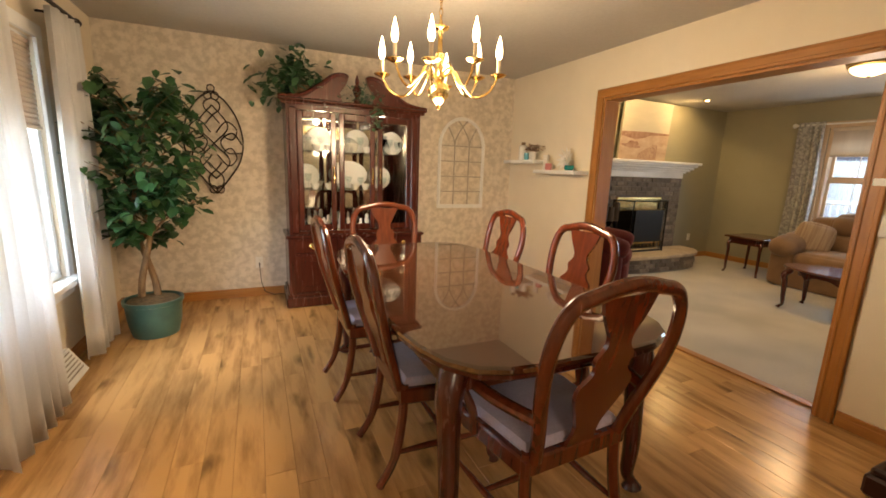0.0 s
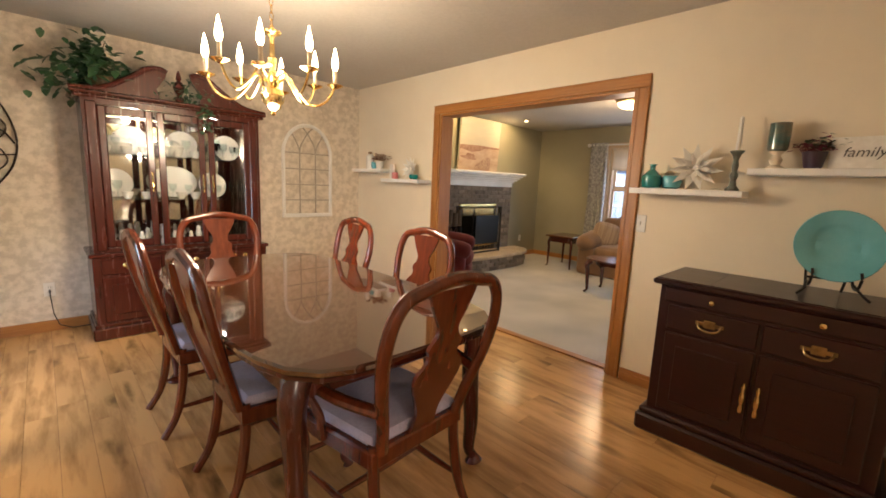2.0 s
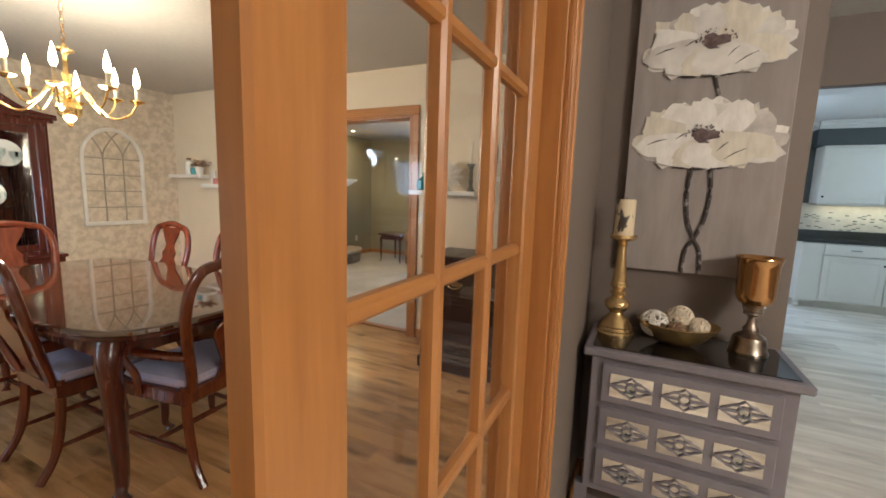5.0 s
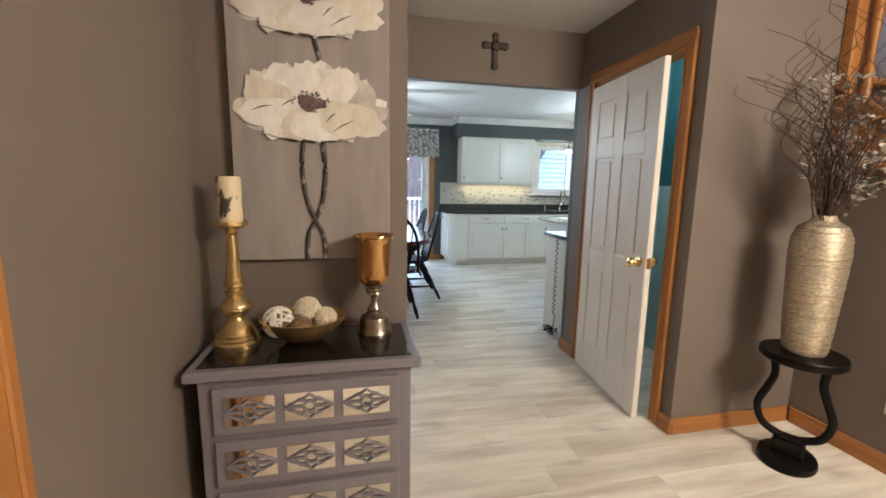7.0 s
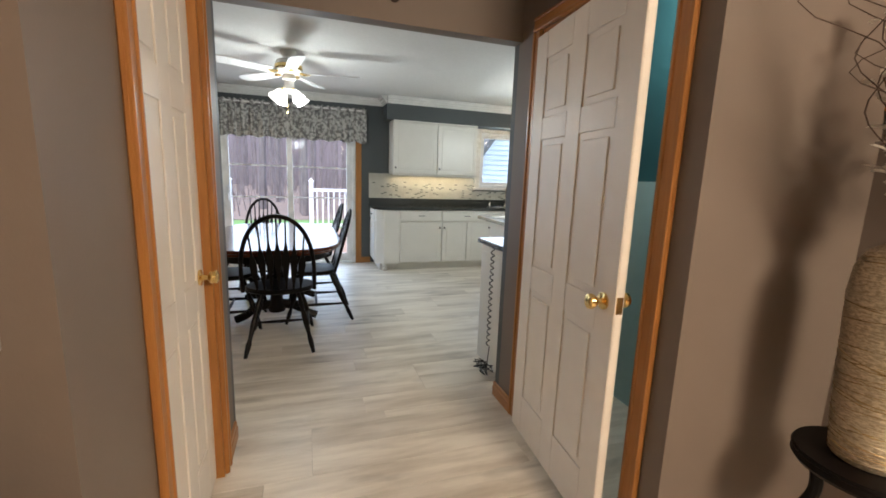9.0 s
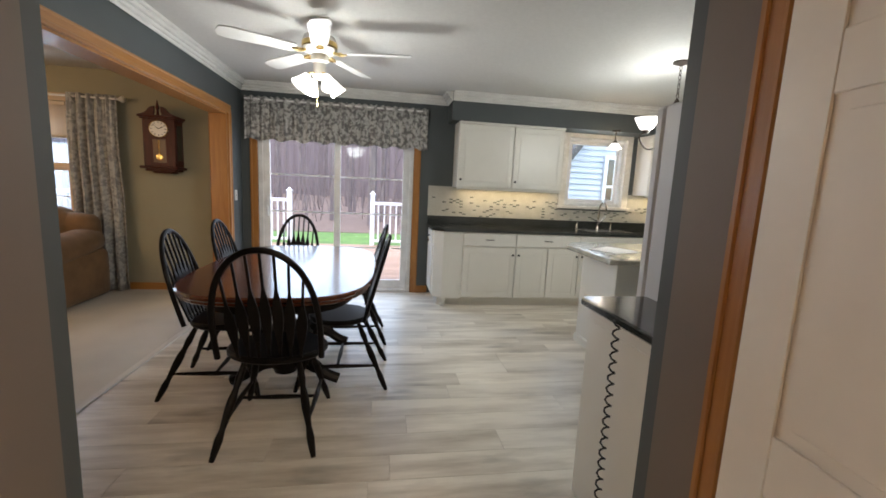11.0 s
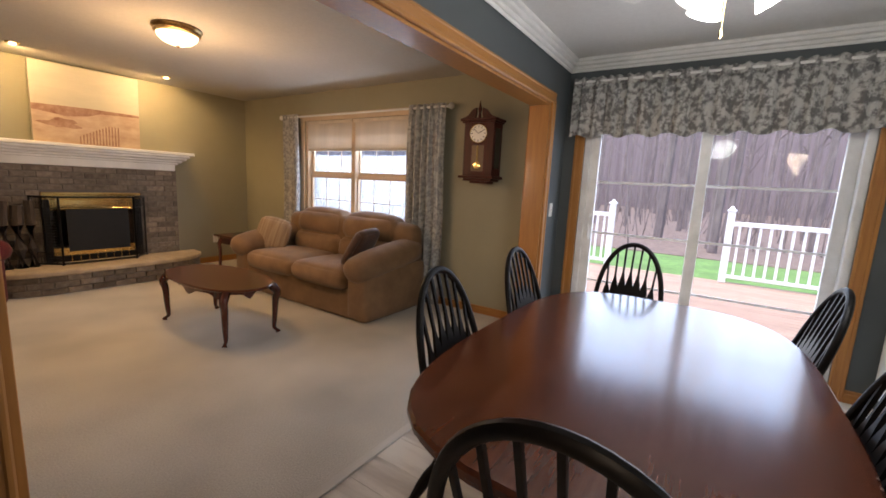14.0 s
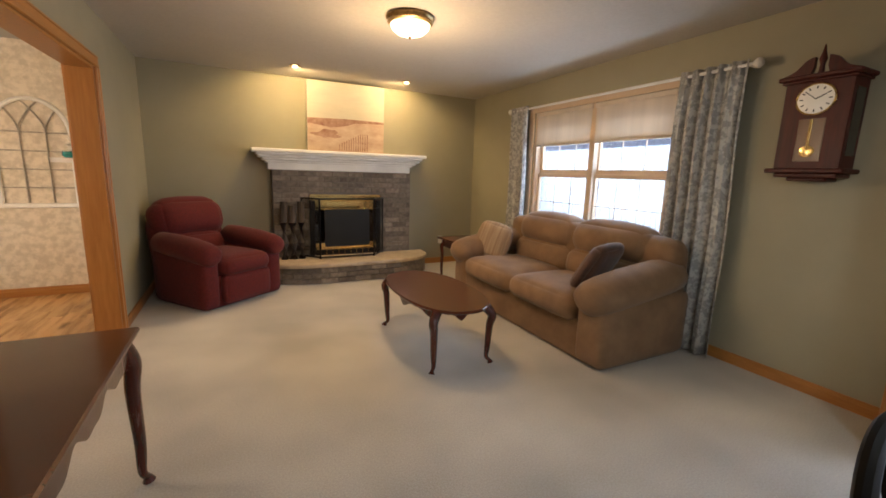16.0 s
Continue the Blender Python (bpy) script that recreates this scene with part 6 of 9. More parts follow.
# ---- foyer ----
con = thing("mirrored_chest", "mauve grey three drawer chest with mirrored fretwork fronts", "chest", pose(1.40, -1.035, 0))
part("top", Mesh().box(-0.185, 0.185, -0.345, 0.345, 0.755, 0.787, 0.006), "mauve_paint", con)
part("glass_inlay", Mesh().box(-0.155, 0.155, -0.315, 0.315, 0.786, 0.790), "black_glass", con, "black glass inlay")
part("body", Mesh().box(-0.155, 0.18, -0.315, 0.315, 0.20, 0.756, 0.003), "mauve_paint", con)
for sx in (-0.155, 0.15):
    for sy in (-1, 1):
        part("leg", Mesh().add([(sx, sy * 0.32 - 0.025, 0.21), (sx + 0.045, sy * 0.32 - 0.025, 0.21), (sx + 0.045, sy * 0.32 + 0.025, 0.21), (sx, sy * 0.32 + 0.025, 0.21), (sx + 0.008, sy * 0.32 - 0.014, 0), (sx + 0.034, sy * 0.32 - 0.014, 0), (sx + 0.034, sy * 0.32 + 0.014, 0), (sx + 0.008, sy * 0.32 + 0.014, 0)],
                               [(0, 1, 2, 3), (4, 7, 6, 5), (0, 4, 5, 1), (1, 5, 6, 2), (2, 6, 7, 3), (3, 7, 4, 0)]), "mauve_paint", con)
for r in range(3):
    z0 = 0.235 + 0.172 * r
    d = part("drawer", Mesh().box(-0.172, -0.154, -0.275, 0.275, z0, z0 + 0.150, 0.004), "mauve_paint", con)
    for k in range(3):
        y = -0.172 + 0.172 * k
        part("mirror_panel", Mesh().box(-0.175, -0.170, y - 0.072, y + 0.072, z0 + 0.030, z0 + 0.120), "mirror", d)
        zc = z0 + 0.075
        fret = Mesh()
        ring, eye = [], []
        for i in range(28):
            a = 2 * math.pi * i / 28
            c, q = math.cos(a), math.sin(a)
            lobes = 1.0 + 0.13 * math.cos(4 * a) + 0.06 * math.cos(8 * a)
            ring.append((-0.1785, y + 0.058 * lobes * math.copysign(abs(c) ** 1.5, c), zc + 0.033 * lobes * q))
            eye.append((-0.1785, y + 0.017 * c, zc + 0.017 * q))
        fret.tube(ring, 0.0048, 6, closed=True, flat=0.6, up=(1, 0, 0)).tube(eye, 0.0040, 6, closed=True)
        for s in (-1, 1):
            fret.tube([(-0.1785, y + s * 0.018, zc), (-0.1785, y + s * 0.076, zc)], 0.0042, 6)
            for q in (-1, 1):
                fret.tube(smooth_line([(-0.1785, y + s * 0.012, zc + q * 0.014), (-0.1785, y + s * 0.022, zc + q * 0.022), (-0.1785, y + s * 0.036, zc + q * 0.020)], 3), 0.0045, 5)
        part("fretwork", fret, "mauve_paint", d)
        if k != 1:
            part("knob", Mesh().lathe([(0.005, 0), (0.005, 0.012), (0.014, 0.02), (0.016, 0.028), (0.008, 0.038)], 10, pose(-0.175, y, zc - 0.008, 0, -90, 0)), "crystal", d, "clear faceted glass knob")

M["gilt"] = material("gilt_metal", (0.78, 0.58, 0.27), 0.26, 0.9, second=(0.60, 0.42, 0.18), scale=14, bump=0.15, bump_scale=60)
M["marbled_wax"] = material("marbled_candle_wax", (0.70, 0.58, 0.38), 0.5, second=(0.055, 0.04, 0.03), scale=11, stretch=(1.6, 1.6, 0.8), detail=5, contrast=(0.43, 0.47))
cst = thing("brass_candlestick", "tall ringed gilt candlestick with a marbled pillar candle", "candlestick", pose(1.445, -0.785, 0.79))
part("foot", Mesh().lathe([(0.073, 0), (0.074, 0.008), (0.068, 0.016), (0.070, 0.022), (0.062, 0.032), (0.064, 0.037), (0.053, 0.052), (0.048, 0.062), (0.034, 0.074), (0.026, 0.084), (0.024, 0.092)], 36), "gilt", cst, "ringed gilt foot")
part("stick", Mesh().lathe([(0.024, 0.090), (0.034, 0.098), (0.046, 0.112), (0.050, 0.126), (0.046, 0.138), (0.030, 0.150), (0.022, 0.160), (0.030, 0.168), (0.032, 0.176), (0.022, 0.184), (0.021, 0.190), (0.033, 0.198), (0.034, 0.206), (0.026, 0.216), (0.027, 0.225), (0.020, 0.30), (0.016, 0.365), (0.022, 0.372), (0.016, 0.380), (0.026, 0.388)], 32), "gilt", cst, "turned gilt stem")
part("drip_pan", Mesh().lathe([(0.026, 0.386), (0.042, 0.392), (0.051, 0.400), (0.053, 0.412), (0.049, 0.412), (0.046, 0.404)], 32), "gilt", cst)
part("candle", Mesh().lathe([(0.037, 0.405), (0.037, 0.548), (0.034, 0.555), (0.014, 0.548)], 24), "marbled_wax", cst, "cream and brown marbled pillar candle")
part("wick", Mesh().tube([(0, 0, 0.547), (0.002, 0, 0.562)], 0.0018, 5), "black_metal", cst)
bw = thing("brass_bowl", "oval gilt bowl holding woven spheres", "bowl", pose(1.42, -1.005, 0.79))
part("bowl", Mesh().lathe([(0.035, 0), (0.065, 0.010), (0.105, 0.040), (0.132, 0.072), (0.143, 0.088), (0.140, 0.090), (0.128, 0.074), (0.10, 0.046), (0.05, 0.018), (0.01, 0.010)], 40, None, 0.85, 1.0), "gilt", bw)


def woven_ball(label, m, r, mat, seed):
    root = thing("woven_sphere", label, "decorative ball", m, group="spheres in the brass bowl")
    part("core", Mesh().lathe([(max(0.001, r * 0.93 * math.sin(math.pi * i / 12)), -r * 0.93 * math.cos(math.pi * i / 12)) for i in range(13)], 18, cap=False), "moss" if mat == "white_wood" else mat, root)
    q = random.Random(seed)
    for k in range(15):
        band = Mesh()
        mm = pose(0, 0, 0, q.uniform(0, 360), q.uniform(0, 360), q.uniform(0, 360))
        band.tube([mm @ Vector((r * math.cos(a * 0.3142), r * math.sin(a * 0.3142), 0)) for a in range(20)], r * 0.10, 5, closed=True)
        part("woven_strand", band, mat, root)
    return root


woven_ball("white woven rattan sphere in the bowl", pose(1.40, -0.925, 0.868), 0.048, "white_wood", 1)
woven_ball("cream beaded sphere in the bowl", pose(1.43, -1.015, 0.895), 0.044, "cream_wax", 2)
woven_ball("cream beaded sphere in the bowl", pose(1.41, -1.075, 0.868), 0.038, "cream_wax", 3)
woven_ball("brown woven sphere in the bowl", pose(1.37, -1.00, 0.852), 0.036, "bark", 4)
gob = thing("hurricane_candle_holder", "amber mercury glass hurricane on a pewter pedestal", "candle holder", pose(1.46, -1.245, 0.79))
M["amber"] = material("amber_mercury_glass", (0.50, 0.27, 0.085), 0.14, 0.75, second=(0.36, 0.18, 0.05), scale=9, stretch=(1, 1, 0.5), coat=0.5, bump=0.08, bump_scale=30)
M["amber"].node_tree.nodes["Principled BSDF"].inputs["Transmission Weight"].default_value = 0.25
part("pedestal", Mesh().lathe([(0.062, 0), (0.063, 0.010), (0.058, 0.018), (0.055, 0.050), (0.050, 0.064), (0.034, 0.074), (0.022, 0.082), (0.026, 0.092), (0.016, 0.108), (0.012, 0.130), (0.016, 0.142), (0.030, 0.150), (0.026, 0.157), (0.033, 0.164), (0.028, 0.171), (0.036, 0.178), (0.030, 0.186)], 32), "pewter", gob, "ringed pewter pedestal")
part("hurricane", Mesh().lathe([(0.030, 0.184), (0.048, 0.190), (0.058, 0.205), (0.062, 0.225), (0.064, 0.33), (0.068, 0.35), (0.074, 0.358), (0.073, 0.362), (0.064, 0.352), (0.060, 0.33), (0.057, 0.225), (0.02, 0.195)], 36, cap=False), "amber", gob, "amber mercury glass cup")
part("candle", Mesh().lathe([(0.046, 0.198), (0.046, 0.318), (0.040, 0.322), (0.01, 0.318)], 22), material("tan_wax", (0.52, 0.38, 0.22), 0.5), gob)

# poppy canvas
cv = thing("poppy_canvas", "tall canvas with two white poppies on a taupe ground", "painting", pose(1.598, -1.04, 1.05))
M["canvas"] = material("taupe_canvas", (0.33, 0.29, 0.27), 0.8, second=(0.26, 0.225, 0.21), scale=5, stretch=(3, 3, 0.6), bump=0.2, bump_scale=200)
M["petal"] = material("white_paint_petal", (0.72, 0.69, 0.64), 0.75, second=(0.50, 0.46, 0.42), scale=7, detail=5, bump=0.4)
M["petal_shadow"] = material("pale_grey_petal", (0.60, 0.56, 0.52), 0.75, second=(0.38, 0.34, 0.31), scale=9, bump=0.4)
M["stem"] = material("dark_brush_stem", (0.045, 0.035, 0.032), 0.7, second=(0.30, 0.27, 0.25), scale=26, contrast=(0.38, 0.46))
part("canvas", Mesh().box(-0.035, 0, -0.27, 0.27, 0, 1.12, 0.003), "canvas", cv)


M["stamen"] = material("plum_brush_paint", (0.075, 0.045, 0.045), 0.7, second=(0.18, 0.13, 0.12), scale=40)


def blob(cx, cz, rx, rz, seed, x, n=30, wob=0.09):
    q = random.Random(seed)
    ph = [q.uniform(0, 6.28) for _ in range(4)]
    o = []
    for i in range(n):
        a = 2 * math.pi * i / n
        k = 1 + wob * math.sin(3 * a + ph[0]) + wob * 0.7 * math.sin(5 * a + ph[1]) + wob * 0.4 * math.sin(9 * a + ph[2])
        o.append((cx + rx * k * math.cos(a), cz + rz * k * math.sin(a)))
    return Mesh().slab(o, 0, 0.002, Matrix(((0, 0, -1, -0.0355 - x), (1, 0, 0, 0), (0, 1, 0, 0), (0, 0, 0, 1))))


M["petal_cream"] = material("cream_paint_petal", (0.70, 0.65, 0.54), 0.75, second=(0.56, 0.51, 0.43), scale=9, stretch=(1, 3, 1), detail=6, bump=0.5)
M["petal_white"] = material("thick_white_petal_paint", (0.80, 0.77, 0.72), 0.7, second=(0.66, 0.62, 0.57), scale=12, stretch=(1, 2, 1), detail=6, bump=0.6)


def dab(cx, cz, length, width, ang, seed, depth):
    """One flat knife stroke of paint on the canvas, ragged at its far end."""
    q = random.Random(seed)
    o = []
    for i in range(22):
        a = 2 * math.pi * i / 22
        rough = 1 + q.uniform(-0.07, 0.07) + (q.uniform(-0.16, 0.12) if abs(a) < 0.7 or a > 5.6 else 0)
        u, w = length * rough * math.copysign(abs(math.cos(a)) ** 0.7, math.cos(a)), width * rough * math.copysign(abs(math.sin(a)) ** 0.7, math.sin(a))
        o.append((cx + u * math.cos(ang) - w * math.sin(ang), cz + u * math.sin(ang) + w * math.cos(ang)))
    return Mesh().slab(o, 0, 0.0008, Matrix(((0, 0, -1, -0.0352 - depth), (1, 0, 0, 0), (0, 1, 0, 0), (0, 0, 0, 1))))


q = random.Random(4)
for fz in (0.90, 0.55):
    lay = 0
    cz = fz - 0.03
    # back petals fan out, then the front lip
    for k in range(24):
        a = math.pi * (-0.04 + 1.08 * ((k * 7) % 24) / 23)
        reach = 1 / math.hypot(math.cos(a) / 0.252, math.sin(a) / 0.165) * q.uniform(0.90, 1.03)
        lay += 1
        part("painted_petal", dab(math.cos(a) * reach * 0.56, cz + math.sin(a) * reach * 0.56, reach * 0.46, q.uniform(0.040, 0.060), a + q.uniform(-0.12, 0.12), 31 * lay, 0.0003 * lay), q.choice(("petal", "petal_white", "petal_cream", "petal_shadow")), cv)
    for k in range(9):
        a = math.pi * (1.04 + 0.92 * ((k * 4) % 9) / 8)
        reach = 1 / math.hypot(math.cos(a) / 0.24, math.sin(a) / 0.105)
        lay += 1
        part("painted_petal", dab(math.cos(a) * reach * 0.58, cz + 0.012 + math.sin(a) * reach * 0.55, reach * 0.44, 0.045, a + q.uniform(-0.1, 0.1), 17 * lay, 0.0003 * lay), q.choice(("petal", "petal_white", "petal_cream")), cv)
    top = 0.0355 + 0.0003 * (lay + 3)
    part("painted_centre", blob(0.0, fz + 0.002, 0.046, 0.024, 77, 0.0003 * (lay + 1), wob=0.16), "stamen", cv)
    for k in range(34):
        a = q.uniform(-0.1, 3.24)
        rr = q.uniform(0.030, 0.068)
        part("painted_stamen", Mesh().lathe([(q.uniform(0.0022, 0.0046), 0), (0.001, 0.0008)], 7, pose(-top, rr * math.cos(a), fz + 0.004 + 0.62 * rr * math.sin(a), 0, -90, 0)), "stamen", cv)
    for k in range(5):
        y0 = -0.15 + 0.065 * k
        sag = lambda y: cz - 0.098 + 0.9 * y * y
        part("brush_stroke", Mesh().tube([(-top, y0 + 0.02 * i, sag(y0 + 0.02 * i)) for i in range(4)], [0.0008, 0.0032, 0.0028, 0.0006], 4), "stem" if k in (1, 2, 3) else "petal_shadow", cv)
    for sy, ey, sz, ez in ((0.08, 0.045, 0.004, -0.03), (-0.10, -0.05, 0.02, 0.045), (0.14, 0.07, -0.02, -0.06), (-0.20, -0.13, 0.0, 0.02)):
        part("brush_stroke", Mesh().tube([(-top, -sy, cz + sz), (-top, -(sy + ey) / 2, cz + (sz + ez) / 2 + 0.004), (-top, -ey, cz + ez)], [0.0006, 0.0024, 0.0006], 4), "stem", cv)
for s in (-1, 1):
    part("painted_stem", Mesh().tube(smooth_line([(-0.036, s * 0.032, 0.43), (-0.036, s * 0.040, 0.33), (-0.036, s * 0.028, 0.22), (-0.036, 0, 0.145), (-0.036, -s * 0.026, 0.09), (-0.036, -s * 0.031, 0.003)], 5), 0.009, 6, Matrix.Diagonal((1, 1, 1, 1)), flat=1.0), "stem", cv)
part("painted_stem", Mesh().tube([(-0.036, -0.005, 0.80), (-0.036, -0.02, 0.74), (-0.036, -0.032, 0.70)], 0.008, 6), "stem", cv)

# pedestal stand with the wrapped vase and branches
ps = thing("pedestal_stand", "glossy black lyre pedestal stand", "stand", pose(1.46, -3.27, 0, 0, 0, -57) @ Matrix.Diagonal((0.86, 0.86, 1, 1)))
part("base", Mesh().lathe([(0.17, 0), (0.175, 0.012), (0.17, 0.03), (0.13, 0.04), (0.05, 0.045)], 36, None, 1.0, 0.80), "black_wood", ps)
part("block", Mesh().box(-0.05, 0.05, -0.075, 0.075, 0.04, 0.11, 0.012).box(-0.035, 0.035, -0.055, 0.055, 0.11, 0.13, 0.008), "black_wood", ps)
for s in (-1, 1):
    part("lyre_arm", Mesh().tube(smooth_line([(0, s * 0.04, 0.12), (0, s * 0.13, 0.16), (0, s * 0.165, 0.25), (0, s * 0.13, 0.35), (0, s * 0.105, 0.43), (0, s * 0.12, 0.53)], 6), 0.020, 10, up=(1, 0, 0)), "black_wood", ps)
part("top", Mesh().lathe([(0.10, 0.52), (0.185, 0.528), (0.195, 0.54), (0.19, 0.555), (0.195, 0.562), (0.19, 0.57)], 40), "black_wood", ps)
vs = thing("wrapped_vase", "tall champagne wire-wrapped floor vase with dried branches", "vase", pose(1.46, -3.27, 0.572))
M["silver_leaf"] = material("silvery_dried_leaf", (0.70, 0.66, 0.58), 0.45, 0.2, second=(0.50, 0.46, 0.40), scale=30)
M["wrapped"] = material("champagne_foil_wrap", (0.66, 0.58, 0.44), 0.32, 0.6, second=(0.36, 0.30, 0.21), scale=75, stretch=(1, 1, 2.4), detail=4, contrast=(0.40, 0.60), bump=1.0)
M["wire_silver"] = material("champagne_wire", (0.62, 0.55, 0.42), 0.3, 0.5, second=(0.45, 0.39, 0.29), scale=40)
body = [(0.080, 0.0), (0.086, 0.02), (0.095, 0.15), (0.105, 0.32), (0.112, 0.48), (0.108, 0.55), (0.088, 0.60), (0.052, 0.625), (0.042, 0.635)]
fine = []
for (r0, z0), (r1, z1) in zip(body[:-1], body[1:]):
    n = max(2, int((z1 - z0) / 0.007))
    for i in range(n):
        t = i / n
        fine.append((r0 + (r1 - r0) * t + (0.0014 if (len(fine) % 2) else 0), z0 + (z1 - z0) * t))
part("body", Mesh().lathe(fine + [(0.045, 0.65), (0.038, 0.65), (0.03, 0.60)], 40), "wrapped", vs)
rng = random.Random(31)


def vase_radius(z):
    for (r0, z0), (r1, z1) in zip(body[:-1], body[1:]):
        if z0 <= z <= z1:
            return r0 + (r1 - r0) * (z - z0) / (z1 - z0)
    return body[-1][0]


for k in range(70):
    z, tilt, ph, lift = rng.uniform(0.015, 0.575), rng.uniform(0, 0.030), rng.uniform(0, 6.28), rng.uniform(0.0010, 0.0024)
    ring = []
    for i in range(30):
        a = 2 * math.pi * i / 30
        zz = min(0.59, max(0.006, z + tilt * math.sin(a + ph) + 0.0015 * math.sin(5 * a + 3 * ph)))
        rr = vase_radius(zz) + lift + 0.0012 * math.sin(7 * a + ph)
        ring.append((rr * math.cos(a), rr * math.sin(a), zz))
    part("wrapped_wire", Mesh().tube(ring, rng.uniform(0.0007, 0.0014), 4, closed=True), "wire_silver" if k % 3 else "gilt", vs)
twig_mat = material("dark_twig", (0.05, 0.028, 0.018), 0.8)
for k in range(46):
    a = rng.uniform(1.2, 3.6)
    sp = rng.uniform(0.03, 0.34)
    p, pts = Vector((rng.uniform(-0.02, 0.02), rng.uniform(-0.02, 0.02), 0.55)), []
    ph = rng.uniform(0, 6.28)
    hgt = rng.uniform(0.50, 0.90)
    for i in range(25):
        t = i / 24
        wig = 0.030 * t + 0.026 * t ** 4
        pts.append(p + Vector((math.cos(a) * sp * t ** 1.3 - 0.02 * t + wig * math.sin(ph + 13 * t + 3 * t ** 3), math.sin(a) * sp * t ** 1.3 + 0.16 * t * t + wig * math.cos(ph + 11 * t + 3 * t ** 3), hgt * t)))
    part("curly_twig", Mesh().tube(pts, [0.0035 - 0.0024 * i / 24 for i in range(25)], 4), twig_mat, vs)
buds, grey = [], []
stem_mat = material("brown_stem", (0.10, 0.045, 0.022), 0.8)
for k in range(34):
    a = rng.uniform(-2.4, 0.6)
    sp, hgt = rng.uniform(0.08, 0.42), rng.uniform(0.34, 0.72)
    pts = [Vector((math.cos(a) * sp * t ** 1.4 * 0.6 - 0.05 * t, -abs(math.sin(a)) * sp * t ** 1.4 - 0.03 * t, 0.56 + hgt * t)) for t in [i / 8 for i in range(9)]]
    part("stem", Mesh().tube(pts, 0.0022, 4), stem_mat, vs)
    for i in range(3, 9):
        for q in range(3):
            (buds if k % 2 else grey).append(pts[i] + Vector((rng.gauss(0, 0.018), rng.gauss(0, 0.018), rng.gauss(0, 0.02))))
part("dried_foliage", foliage([tuple(p) for p in buds], 0.052, rng, -40), "silver_leaf", vs, "pale silvery dried leaves")
statice = part("dried_statice", foliage([tuple(p) for p in grey] * 2, 0.024, rng, 60), material("grey_bud", (0.19, 0.19, 0.19), 0.9), vs, "grey dried statice buds")
tagged(statice, "grey dried statice buds", kind="stuff")
# fixture added out of view to carry the foyer's unseen light
foy = thing("flush_ceiling_lamp", "unseen frosted flush lamp added on the foyer ceiling", "ceiling lamp", pose(-0.75, -3.2, 2.44, 180))
part("rim", Mesh().lathe([(0.15, 0), (0.155, 0.02), (0.14, 0.03)], 28), "brass", foy)
part("bowl", Mesh().lathe([(0.14, 0.02), (0.12, 0.06), (0.07, 0.085), (0.01, 0.095)], 28), glow("foyer_bowl", (1.0, 0.85, 0.65), 4.0), foy)
bl_ = thing("bathroom_lamp", "small frosted globe lamp on the bathroom ceiling", "ceiling lamp", pose(2.40, -3.30, 2.44, 180))
part("base", Mesh().lathe([(0.06, 0), (0.06, 0.02), (0.04, 0.03)], 20), "pewter", bl_)
part("globe", Mesh().lathe([(0.03, 0.03), (0.07, 0.06), (0.08, 0.10), (0.06, 0.14), (0.01, 0.155)], 20), glow("bath_globe", (1.0, 0.95, 0.85), 4.0), bl_)

